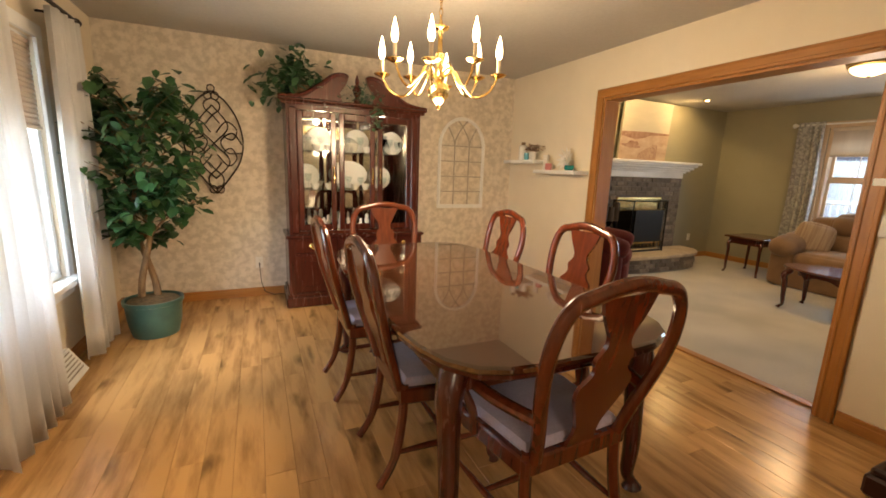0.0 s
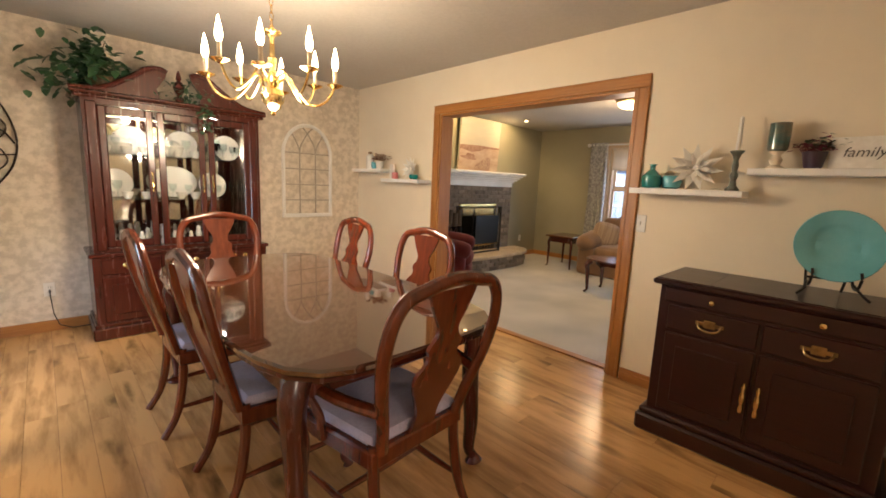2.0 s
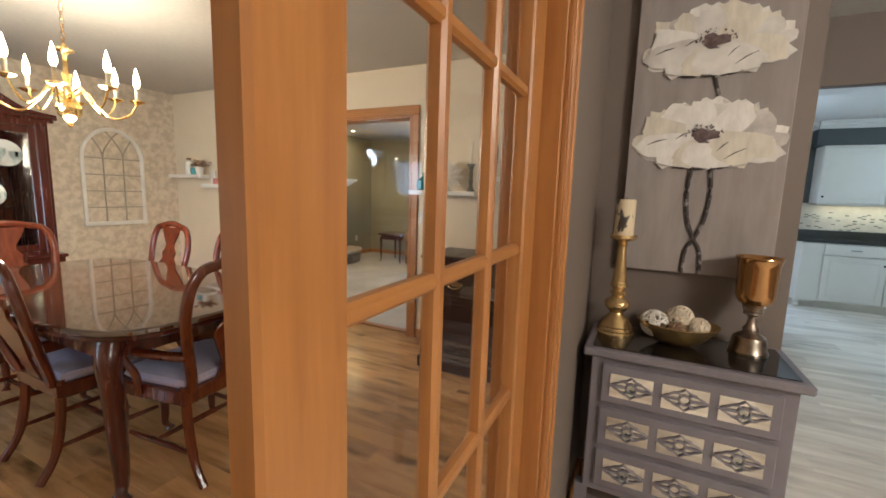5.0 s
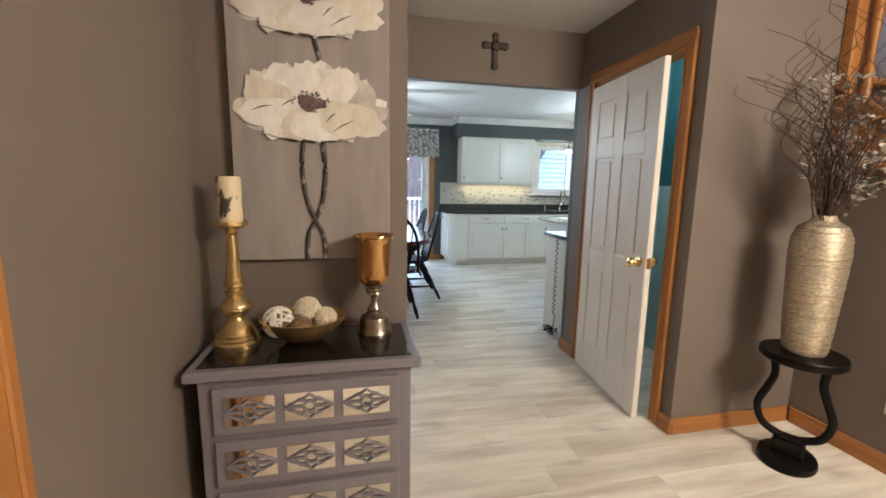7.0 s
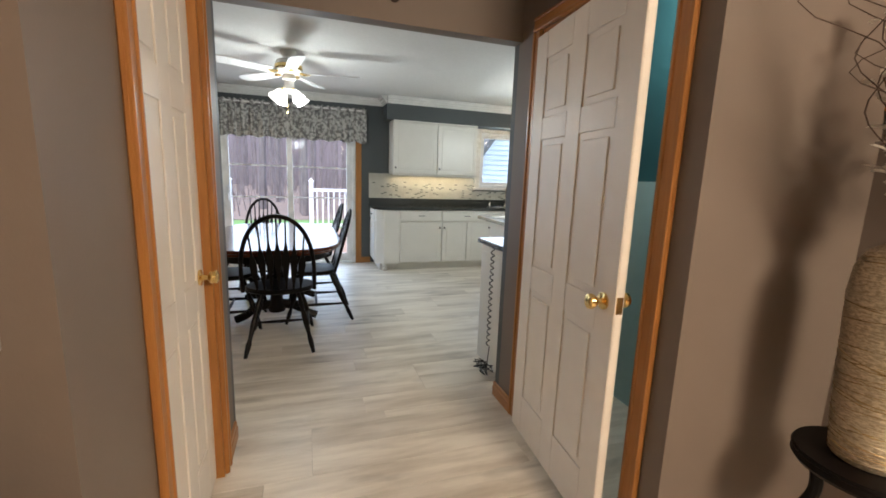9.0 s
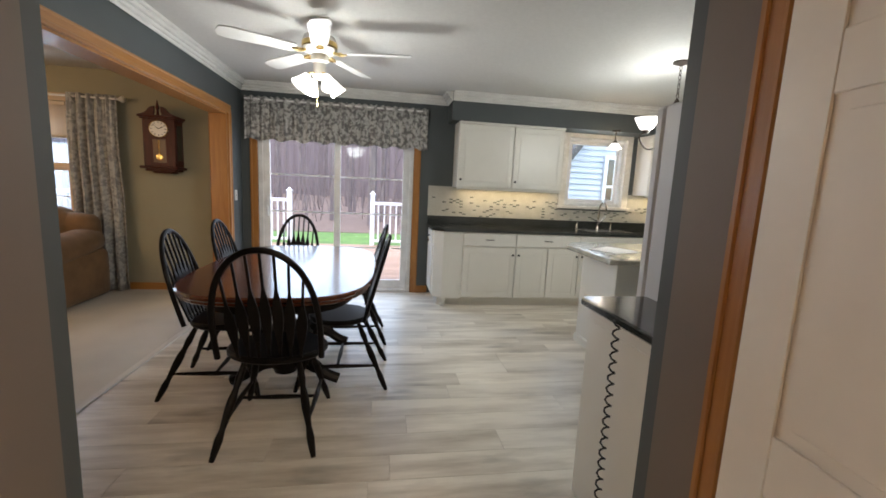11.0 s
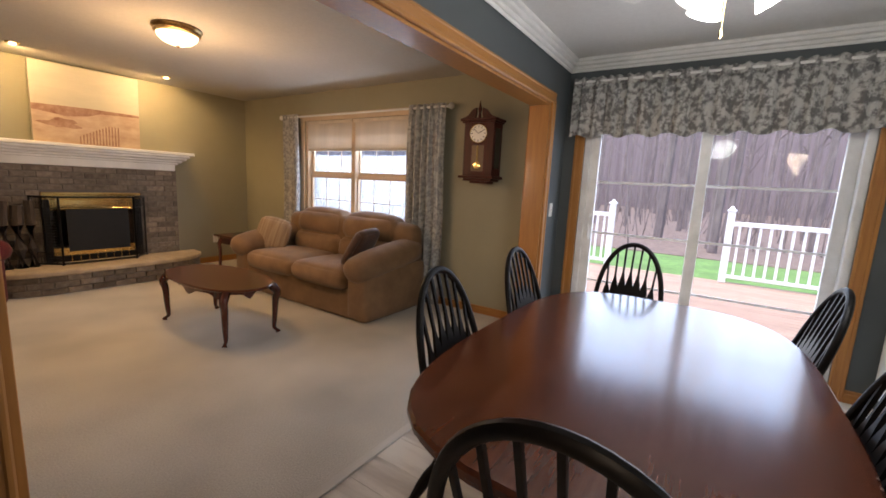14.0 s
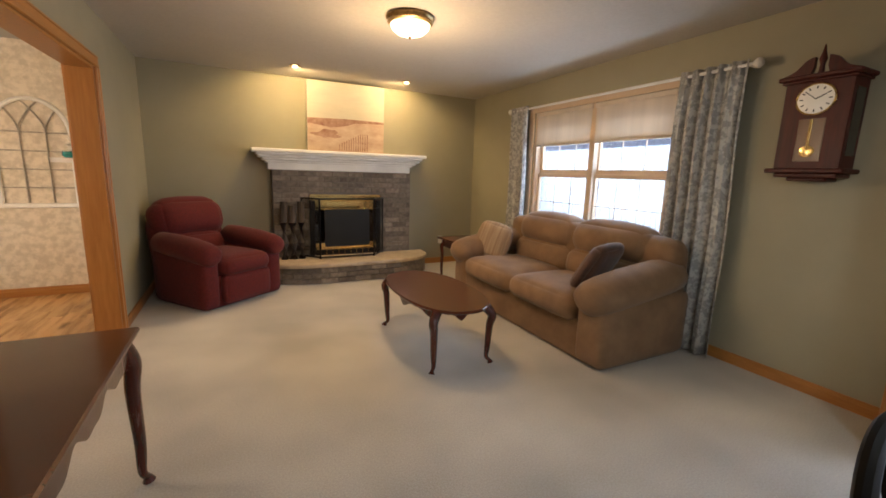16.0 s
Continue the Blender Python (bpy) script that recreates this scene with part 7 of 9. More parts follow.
# ---- kitchen ----
def windsor_chair(name, label, m, back_h=1.02, wide=0.42, spindles=7):
    root = thing(name, label, "chair", m, group="chairs round the kitchen table")
    seat = [(0.21 * math.cos(radians(a)) * (1.0 if a < 180 else 0.98), 0.20 * math.sin(radians(a)) * (1.06 if a < 180 else 1.0)) for a in range(0, 360, 12)]
    part("seat", Mesh().slab([(x * wide / 0.40, y) for x, y in seat], 0.425, 0.462, None, 0.010), "black_wood", root, "saddled black seat")
    hw = wide / 2
    line = []
    for i in range(33):
        a = math.pi * i / 32
        zz = math.sin(a) ** 0.75
        x = -hw * math.cos(a) * (1.0 + 0.10 * math.sin(a))
        z = 0.455 + (back_h - 0.455) * zz
        line.append((x, -0.165 - 0.16 * (z - 0.455) / 0.55, z))
    part("bow", Mesh().tube(line, 0.0135, 10, flat=1.15, up=(0, 1, 0)), "black_wood", root)
    for k in range(spindles):
        u = (k + 1) / (spindles + 1)
        xb = (-1 + 2 * u) * hw * 0.80
        xt = (-1 + 2 * u) * hw * 0.98
        zt = 0.455 + (back_h - 0.455) * (max(0.0, 1 - (xt / (hw * 1.06)) ** 2)) ** 0.375 - 0.008
        yb, yt = -0.165, -0.165 - 0.16 * (zt - 0.455) / 0.55
        n = 16
        v, f = [], []
        for i in range(n + 1):
            t = i / n
            wd = 0.006 + (0.0195 * math.sin(math.pi * (t / 0.66) ** 1.6) if t < 0.66 else 0.0)
            th = 0.006
            x, y, z = xb + (xt - xb) * t, yb + (yt - yb) * t, 0.455 + (zt - 0.455) * t
            v += [(x - wd, y - th, z), (x + wd, y - th, z), (x + wd, y + th, z), (x - wd, y + th, z)]
            if i:
                a = 4 * (i - 1)
                f += [(a, a + 1, a + 5, a + 4), (a + 1, a + 2, a + 6, a + 5), (a + 2, a + 3, a + 7, a + 6), (a + 3, a, a + 4, a + 7)]
        part("arrow_spindle", Mesh().add(v, f), "black_wood", root)
    LEG = [0.013, 0.016, 0.020, 0.014, 0.021, 0.022, 0.018, 0.014, 0.020, 0.017, 0.012]
    for sx in (-1, 1):
        for sy, fy in ((1, 0.26), (-1, -0.32)):
            a, b = Vector((sx * 0.13, sy * 0.125, 0.43)), Vector((sx * 0.235, fy, 0.0))
            part("leg", Mesh().tube([a.lerp(b, i / 10) for i in range(11)], LEG, 10), "black_wood", root)
        part("stretcher", Mesh().tube([(sx * 0.197, 0.212, 0.155), (sx * 0.20, 0.0, 0.155), (sx * 0.197, -0.25, 0.155)], [0.008, 0.015, 0.008], 8), "black_wood", root)
    part("stretcher", Mesh().tube([(-0.198, 0, 0.155), (0, 0, 0.155), (0.198, 0, 0.155)], [0.008, 0.014, 0.008], 8), "black_wood", root)
    return root


windsor_chair("windsor_armchair", "black painted arrow back windsor chair with a tall wide bow", pose(4.22, -1.545, 0, 0, 0, -90), 1.03, 0.50, 7)
wc = windsor_chair("windsor_chair", "black painted arrow back windsor chair tucked at the table", pose(4.73, -1.10, 0, 0, 0, 180), 1.0, 0.40, 7)
copy_thing(wc, pose(5.50, -1.09, 0, 0, 0, 178))
copy_thing(wc, pose(6.05, -1.25, 0, 0, 0, 90))
copy_thing(wc, pose(4.80, -1.82, 0, 0, 0, 0))
copy_thing(wc, pose(5.57, -1.81, 0, 0, 0, 3))

kt = thing("kitchen_table", "oval cherry topped kitchen table on a black pedestal", "table", pose(5.02, -1.48, 0))
otl = []
for i in range(64):
    a = 2 * math.pi * i / 64
    c, s = math.cos(a), math.sin(a)
    r = (abs(c / 0.93) ** 3.4 + abs(s / 0.57) ** 3.4) ** (-1 / 3.4)
    otl.append((r * c, r * s))
part("tabletop", Mesh().slab(otl, 0.72, 0.752, None, 0.009), "cherry_top", kt, "glossy cherry red oval top")
part("tabletop_edge", Mesh().slab([(x * 0.985, y * 0.98) for x, y in otl], 0.70, 0.722, None, 0.006), "cherry_top", kt)
part("apron", Mesh().slab([(x * 0.84, y * 0.80) for x, y in otl], 0.62, 0.701), "black_wood", kt)
for px in (-0.34, 0.34):
    part("pedestal", Mesh().lathe([(0.07, 0.10), (0.085, 0.14), (0.06, 0.18), (0.05, 0.24), (0.08, 0.34), (0.09, 0.40), (0.06, 0.47), (0.05, 0.52), (0.08, 0.58), (0.08, 0.62)], 20, pose(px, 0, 0)), "black_wood", kt)
    for sy in (-1, 1):
        part("foot", Mesh().tube(smooth_line([(px, 0, 0.16), (px, sy * 0.14, 0.15), (px, sy * 0.26, 0.07), (px, sy * 0.34, 0.035)], 5), [0.045] * 8 + [0.036] * 8, 8), "black_wood", kt)
part("foot_rail", Mesh().box(-0.34, 0.34, -0.03, 0.03, 0.11, 0.16, 0.008), "black_wood", kt)


def cabinet_door(parent, x, y0, y1, z0, z1, knob=None, sides=-1):
    """Raised-panel door on an x-facing front; knob: its (y, z)."""
    d = part("door", Mesh().box(x, x - 0.018, y0, y1, z0, z1, 0.003), "cab_white", parent)
    a = 0.055
    part("door_frame", Mesh().box(x - 0.018, x - 0.022, y0 + 0.004, y0 + a, z0 + 0.004, z1 - 0.004, 0.0015).box(x - 0.018, x - 0.022, y1 - a, y1 - 0.004, z0 + 0.004, z1 - 0.004, 0.0015)
         .box(x - 0.018, x - 0.022, y0 + a, y1 - a, z0 + 0.004, z0 + a, 0.0015).box(x - 0.018, x - 0.022, y0 + a, y1 - a, z1 - a, z1 - 0.004, 0.0015), "cab_white", d)
    part("raised_panel", Mesh().box(x - 0.017, x - 0.0225, y0 + a + 0.016, y1 - a - 0.016, z0 + a + 0.016, z1 - a - 0.016, 0.005), "cab_white", d)
    if knob:
        part("knob", Mesh().lathe([(0.005, 0), (0.006, 0.012), (0.014, 0.018), (0.012, 0.027), (0.004, 0.029)], 12, pose(x - 0.022, knob[0], knob[1], 0, -90, 0)), "black_iron", d, "dark bronze knob")
    return d


def bar_pull(parent, x, y, z):
    part("handle", Mesh().tube(smooth_line([(x, y - 0.045, z), (x - 0.02, y - 0.04, z), (x - 0.024, y, z), (x - 0.02, y + 0.04, z), (x, y + 0.045, z)], 4), 0.005, 6), "black_iron", parent, "dark bronze pull")


# base units along the east wall, front at x = 6.50
FX = 6.50


def base_unit(y0, y1, doors, label, drawer=True):
    u = thing("base_cabinet", label, "cabinet", pose(0, 0, 0), group="kitchen base cabinets")
    part("body", Mesh().box(FX, 7.135, y0, y1, 0.10, 0.868), "cab_white", u)
    part("toe_kick", Mesh().box(FX + 0.07, 7.13, y0, y1, 0.0, 0.10), "cab_white", u)
    if drawer:
        n = 2 if y1 - y0 > 1.0 else 1
        for k in range(n):
            a, b = y0 + (y1 - y0) * k / n + 0.006, y0 + (y1 - y0) * (k + 1) / n - 0.006
            d = part("drawer", Mesh().box(FX, FX - 0.02, a, b, 0.715, 0.855, 0.004), "cab_white", u)
            bar_pull(d, FX - 0.02, (a + b) / 2, 0.79)
    w = (y1 - y0) / doors
    for k in range(doors):
        a, b = y0 + w * k + 0.005, y0 + w * (k + 1) - 0.005
        right = (k % 2 == 1) if doors > 1 else False
        cabinet_door(u, FX, a, b, 0.115, 0.70, ((a + 0.03) if not right else (b - 0.03), 0.62))
    return u


endc = thing("corner_base_cabinet", "white base cabinet end with turned foot and drawer", "cabinet", group="kitchen base cabinets")
part("body", Mesh().box(FX, 7.135, -3.00, -2.78, 0.10, 0.868).slab([(FX, -2.78), (7.135, -2.78), (7.135, -2.685), (FX + 0.10, -2.685)], 0.10, 0.868), "cab_white", endc)
part("side_door", Mesh().box(6.68, 7.10, -2.685, -2.67, 0.12, 0.68, 0.004), "cab_white", endc)
dr = part("side_drawer", Mesh().box(6.68, 7.10, -2.685, -2.67, 0.71, 0.85, 0.004), "cab_white", endc)
part("handle", Mesh().tube([(6.85, -2.67, 0.78), (6.85, -2.645, 0.78), (6.93, -2.645, 0.78), (6.93, -2.67, 0.78)], 0.005, 6), "black_iron", dr)
part("turned_foot", Mesh().lathe([(0.018, 0), (0.034, 0.012), (0.036, 0.03), (0.02, 0.05), (0.034, 0.07), (0.034, 0.10)], 16, pose(FX + 0.04, -2.80, 0)), "cab_white", endc)
part("toe_kick", Mesh().box(FX + 0.09, 7.13, -3.0, -2.74, 0, 0.10), "cab_white", endc)
base_unit(-3.62, -3.00, 1, "white raised panel base cabinet with one door and drawer")
base_unit(-4.40, -3.62, 2, "white raised panel base cabinet with two doors")
base_unit(-5.30, -4.40, 2, "white raised panel sink base cabinet")
base_unit(-6.10, -5.30, 2, "white raised panel base cabinet beside the sink")
base_unit(-7.04, -6.10, 2, "white raised panel base cabinet in the corner")
ctr = Mesh().slab([(7.138, -2.65), (7.138, -7.04), (6.475, -7.04), (6.475, -2.775), (6.59, -2.65)], 0.869, 0.905, None, 0.006)
solo("countertop", ctr, "granite", "polished black granite countertop", "countertop")
solo("granite_upstand", Mesh().box(7.115, 7.139, -7.04, -2.66, 0.906, 1.0, 0.003), "granite", "black granite upstand along the backsplash", "upstand")

UX = 6.83


def wall_unit(y0, y1, doors, label, z0=1.37, z1=2.128):
    u = thing("wall_cabinet", label, "cabinet", group="kitchen wall cabinets")
    part("body", Mesh().box(UX, 7.138, y0, y1, z0, z1, 0.002), "cab_white", u)
    w = (y1 - y0) / doors
    for k in range(doors):
        a, b = y0 + w * k + 0.005, y0 + w * (k + 1) - 0.005
        cabinet_door(u, UX, a, b, z0 + 0.006, z1 - 0.03, ((b - 0.03) if (k % 2 == 1) == (doors > 2) else (a + 0.03), z0 + 0.09))
    part("top_moulding", Mesh().box(UX - 0.03, UX, y0, y1, z1 - 0.028, z1, 0.006), "cab_white", u)
    part("light_rail", Mesh().box(UX, UX + 0.02, y0, y1, z0 - 0.02, z0, 0.003), "cab_white", u)
    return u


wall_unit(-3.62, -2.955, 1, "white raised panel wall cabinet")
wall_unit(-4.255, -3.62, 1, "white raised panel wall cabinet beside the window")
wall_unit(-6.30, -5.42, 2, "white raised panel wall cabinet past the window")
wall_unit(-7.04, -6.30, 2, "white raised panel wall cabinet in the corner")

fau = thing("kitchen_faucet", "brushed nickel gooseneck kitchen faucet", "faucet", pose(6.98, -4.88, 0.905))
M["nickel"] = material("brushed_nickel", (0.55, 0.52, 0.47), 0.25, 1.0)
part("spout", Mesh().tube(smooth_line([(0, 0, 0), (0, 0, 0.22), (-0.02, 0, 0.31), (-0.09, 0, 0.36), (-0.16, 0, 0.31), (-0.17, 0, 0.24)], 6), 0.012, 10), "nickel", fau)
part("base", Mesh().lathe([(0.028, 0), (0.026, 0.02), (0.016, 0.05)], 18), "nickel", fau)
part("lever", Mesh().tube([(0, -0.02, 0.09), (0, -0.06, 0.13), (-0.01, -0.09, 0.17)], 0.008, 8), "nickel", fau)
sk = Mesh().box(6.66, 7.02, -5.17, -4.58, 0.906, 0.912, 0.003)
solo("sink", sk, "nickel", "stainless steel sink rim set in black granite", "sink")
for y in (-4.62, -5.10):
    solo("soap_dispenser", Mesh().lathe([(0.018, 0), (0.016, 0.03), (0.008, 0.05), (0.008, 0.09), (0.014, 0.10), (0.004, 0.105)], 14), "nickel", "brushed nickel soap dispenser by the sink", "dispenser", pose(7.04, y, 0.905))
M["bell"] = glow("lit_glass_shade", (1.0, 0.97, 0.90), 2.0)
slp = thing("sink_pendant", "small bronze pendant lamp with a lit glass shade", "pendant lamp", pose(6.72, -4.85, 2.129))
part("canopy", Mesh().lathe([(0.05, -0.02), (0.055, -0.004), (0.055, 0)], 18), "brown_iron", slp)
part("stem", Mesh().tube([(0, 0, -0.02), (0, 0, -0.12)], 0.007, 8), "brown_iron", slp)
part("holder", Mesh().lathe([(0.03, -0.15), (0.025, -0.13), (0.012, -0.12)], 16), "brown_iron", slp)
part("shade", Mesh().lathe([(0.085, -0.215), (0.06, -0.18), (0.032, -0.15), (0.028, -0.15), (0.055, -0.18), (0.08, -0.215)], 24, cap=False), "bell", slp, "lit frosted glass bell")

# island
isl = thing("kitchen_island", "white panelled kitchen island with pale granite top", "island", pose(0, 0, 0))
part("body", Mesh().box(4.875, 5.43, -5.35, -3.90, 0.0, 0.875, 0.004), "cab_white", isl)
part("base_moulding", Mesh().box(4.862, 5.445, -5.36, -3.886, 0.0, 0.075, 0.006), "cab_white", isl)
part("worktop", Mesh().slab([(4.54, -3.63), (5.28, -3.66), (5.46, -3.78), (5.52, -3.90), (5.52, -5.45), (4.54, -5.45)], 0.876, 0.912, None, 0.008), "island_stone", isl, "pale speckled granite worktop")
wall_plate("wall_outlet", "white outlet on the island end", pose(5.30, -3.90, 0.42, 0, 0, 180), "outlet")
bot = thing("soap_bottle", "clear blue soap bottle on the island", "bottle", pose(5.05, -4.30, 0.913))
part("bottle", Mesh().lathe([(0.028, 0), (0.03, 0.01), (0.03, 0.09), (0.012, 0.115)], 16), "pane_clear", bot)
part("pump", Mesh().lathe([(0.012, 0.115), (0.012, 0.135), (0.004, 0.14), (0.004, 0.17)], 10).tube([(0, 0, 0.168), (-0.03, 0, 0.166)], 0.004, 6), "white_ceramic", bot)
M["paper"] = material("printed_paper", (0.72, 0.71, 0.69), 0.8, second=(0.50, 0.49, 0.48), scale=30, stretch=(1, 6, 1), contrast=(0.35, 0.5))
solo("paper_sheets", Mesh().box(-0.11, 0.11, -0.15, 0.15, 0, 0.003).box(-0.11, 0.11, -0.15, 0.15, 0.003, 0.005, 0, pose(0.05, 0.02, 0, 0, 0, 12)), "paper", "loose printed sheets on the island", "papers", pose(4.98, -3.95, 0.913, 0, 0, 20))

# counter run beside the hall entrance, and the fridge past it
side_base = thing("side_base_cabinet", "white base cabinet beside the hall entrance", "cabinet", pose(0, 0, 0))
part("body", Mesh().box(3.003, 3.58, -3.26, -2.975, 0.0, 0.868, 0.003), "cab_white", side_base)
part("side_panel", Mesh().box(3.05, 3.53, -2.975, -2.968, 0.12, 0.82, 0.003), "cab_white", side_base)
solo("side_countertop", Mesh().slab([(3.003, -2.945), (3.60, -2.945), (3.62, -2.965), (3.62, -3.265), (3.003, -3.265)], 0.869, 0.905, None, 0.008), "granite", "polished black granite counter by the entrance", "countertop")
M["fridge"] = material("light_grey_fridge", (0.52, 0.52, 0.53), 0.4, second=(0.50, 0.50, 0.51), scale=3)
fr = thing("refrigerator", "tall light grey refrigerator", "refrigerator", pose(0, 0, 0))
part("body", Mesh().box(3.03, 3.66, -4.16, -3.275, 0.02, 1.74, 0.012), "fridge", fr)
part("door", Mesh().box(3.66, 3.72, -4.16, -3.275, 0.66, 1.74, 0.014), "fridge", fr)
part("door", Mesh().box(3.66, 3.72, -4.16, -3.275, 0.05, 0.64, 0.014), "fridge", fr)
part("handle", Mesh().tube([(3.72, -3.34, 0.75), (3.76, -3.34, 0.80), (3.76, -3.34, 1.30), (3.72, -3.34, 1.35)], 0.012, 8), "nickel", fr)
ufr = thing("over_fridge_cabinet", "white wall cabinet beside the hall entrance", "cabinet")
part("body", Mesh().box(3.003, 3.33, -4.16, -3.275, 1.78, 2.13, 0.003), "cab_white", ufr)
rng = random.Random(3)
cd = [(3.30 + 0.012 * math.cos(i * 1.1), -2.93 + 0.012 * math.sin(i * 1.1), 0.90 - 0.0075 * i) for i in range(96)]
cd += [(3.28 + rng.uniform(-0.09, 0.09), -2.90 + rng.uniform(-0.05, 0.05), 0.02 + rng.uniform(0, 0.05)) for i in range(34)]
solo("coiled_cord", Mesh().tube(cd, 0.004, 5), "black_metal", "coiled black phone cord hanging to the floor", "cord")

# ceiling fan
fan = thing("ceiling_fan", "white and brass ceiling fan with four lit glass shades", "ceiling fan", pose(5.17, -1.62, 2.44))
part("canopy", Mesh().lathe([(0.075, 0), (0.075, -0.012), (0.05, -0.05), (0.02, -0.06)], 24), "white_ceramic", fan)
part("motor", Mesh().lathe([(0.02, -0.06), (0.05, -0.07), (0.105, -0.085), (0.12, -0.12), (0.12, -0.17), (0.095, -0.195), (0.06, -0.205)], 32), "white_ceramic", fan)
part("motor_band", Mesh().lathe([(0.1215, -0.125), (0.124, -0.135), (0.124, -0.155), (0.1215, -0.165)], 32, cap=False), "brass", fan, "pierced brass band")
part("switch_housing", Mesh().lathe([(0.055, -0.20), (0.062, -0.22), (0.060, -0.25), (0.045, -0.262), (0.045, -0.33), (0.050, -0.345), (0.03, -0.365), (0.012, -0.37)], 24), "white_ceramic", fan)
for k in range(5):
    a = 72 * k + 44
    m = pose(0, 0, -0.185, 0, 0, a)
    part("blade_iron", Mesh().tube(smooth_line([(0.09, 0, 0), (0.14, 0.02, -0.012), (0.19, 0, -0.008)], 4), 0.009, 6, m).tube(smooth_line([(0.09, 0, 0), (0.14, -0.02, -0.012), (0.19, 0, -0.008)], 4), 0.009, 6, m), "brass", fan)
    bl = [(0.17, -0.045), (0.19, -0.055), (0.58, -0.070), (0.64, -0.055), (0.655, 0.0), (0.64, 0.055), (0.58, 0.070), (0.19, 0.055), (0.17, 0.045)]
    part("blade", Mesh().slab(bl, -0.004, 0.004, m @ pose(0, 0, -0.004, 11)), "white_trim", fan, "white wooden blade")
for k in range(4):
    a = radians(90 * k + 35)
    c, s = math.cos(a), math.sin(a)
    part("light_arm", Mesh().tube(smooth_line([(0.03 * c, 0.03 * s, -0.335), (0.07 * c, 0.07 * s, -0.340), (0.095 * c, 0.095 * s, -0.365)], 4), 0.009, 8), "brass", fan)
    m = pose(0.09 * c, 0.09 * s, -0.36) @ Matrix.Rotation(radians(-38), 4, Vector((-s, c, 0)))
    part("glass_shade", Mesh().lathe([(0.024, 0.0), (0.032, -0.02), (0.045, -0.06), (0.062, -0.10), (0.058, -0.10), (0.02, -0.09)], 20, m), "bell", fan, "lit frosted tulip shade")
part("pull_chain", Mesh().tube([(0.02, 0.02, -0.36), (0.02, 0.02, -0.53)], 0.0015, 4).lathe([(0.002, -0.56), (0.007, -0.545), (0.002, -0.53)], 8, pose(0.02, 0.02, 0)), "brass", fan)

# pendant chandelier over the island
pn = thing("island_chandelier", "bronze three arm chandelier with lit glass bowls", "chandelier", pose(5.16, -4.44, 2.44))
part("canopy", Mesh().lathe([(0.065, 0), (0.065, -0.012), (0.02, -0.03)], 24), "brown_iron", pn)
cm = Mesh()
for k in range(7):
    cz = -0.05 - 0.036 * k
    cm.tube([(0.011 * math.cos(a * 0.785) * (1 if k % 2 else 0), 0.011 * math.cos(a * 0.785) * (0 if k % 2 else 1), cz + 0.022 * math.sin(a * 0.785)) for a in range(8)], 0.003, 5, closed=True)
part("chain", cm, "brown_iron", pn)
part("column", Mesh().lathe([(0.006, -0.72), (0.018, -0.70), (0.008, -0.68), (0.03, -0.62), (0.022, -0.56), (0.012, -0.52), (0.028, -0.46), (0.016, -0.38), (0.03, -0.33), (0.01, -0.29)], 20), "brown_iron", pn)
for k in range(3):
    a = radians(120 * k + 75)
    c, s = math.cos(a), math.sin(a)
    line = smooth_line([(0.02 * c, 0.02 * s, -0.52), (0.09 * c, 0.09 * s, -0.66), (0.20 * c, 0.20 * s, -0.69), (0.26 * c, 0.26 * s, -0.60), (0.21 * c, 0.21 * s, -0.55)], 6)
    part("arm", Mesh().tube(line, 0.008, 8), "brown_iron", pn)
    at = pose(0.215 * c, 0.215 * s, -0.55)
    part("cup", Mesh().lathe([(0.012, -0.02), (0.035, 0.0), (0.03, 0.008)], 16, at), "brown_iron", pn)
    part("glass_bowl", Mesh().lathe([(0.025, 0.005), (0.05, 0.02), (0.075, 0.06), (0.095, 0.105), (0.090, 0.105), (0.06, 0.05), (0.01, 0.02)], 24, at), "bell", pn, "lit frosted glass bowl")


# patio valance and rod
def val(u, v):
    y = -0.52 - 2.09 * u
    d = 0.018 * math.sin(2 * math.pi * 17 * u + 0.5 * math.sin(7 * u)) + 0.008 * math.sin(2 * math.pi * 41 * u)
    sc = 0.016 * math.sin(2 * math.pi * 9 * u) * (1 - v)
    return (7.06 + d * (1.1 - 0.4 * v), y, 1.80 + sc + (0.47 + 0.008 * math.sin(2 * math.pi * 30 * u)) * v)


vo = thing("valance", "grey patterned gathered valance over the patio door", "valance")
for name, v0, v1, note in (("skirt", 0.0, 0.86, ""), ("header_ruffle", 0.863, 1.0, "narrow gathered heading")):
    cloth = part(name, Mesh().sheet(lambda u, v: val(u, v0 + (v1 - v0) * v), 170, 9 if v0 == 0 else 3), "valance", vo, note)
    vm = cloth.modifiers.new("cloth", "SOLIDIFY")
    vm.thickness = 0.003
hem = part("hem", Mesh().tube([val(i / 120, 0.0) for i in range(121)], 0.005, 5), "valance", vo)
solo("valance_rod", Mesh().tube([(7.13, -0.53, 2.24), (7.06, -0.53, 2.24), (7.06, -2.60, 2.24), (7.13, -2.60, 2.24)], 0.010, 8), "white_trim", "white rod carrying the valance", "curtain rod")

# ---- living room ----
# fireplace: brick face, hearth, mantel, stove and screen
fp = thing("fireplace", "grey brown brick fireplace with raised hearth", "fireplace", kind="structure")
FY = 4.40
core = Mesh()
wall_boxes(core, "y", FY + 0.012, 4.55, 4.28, 6.06, 0.0, 1.36, [(4.70, 5.62, 0.26, 1.03)])
part("core", core, "mortar", fp)
rng = random.Random(2)
BL, BH = 0.203, 0.0667
shapes = {}


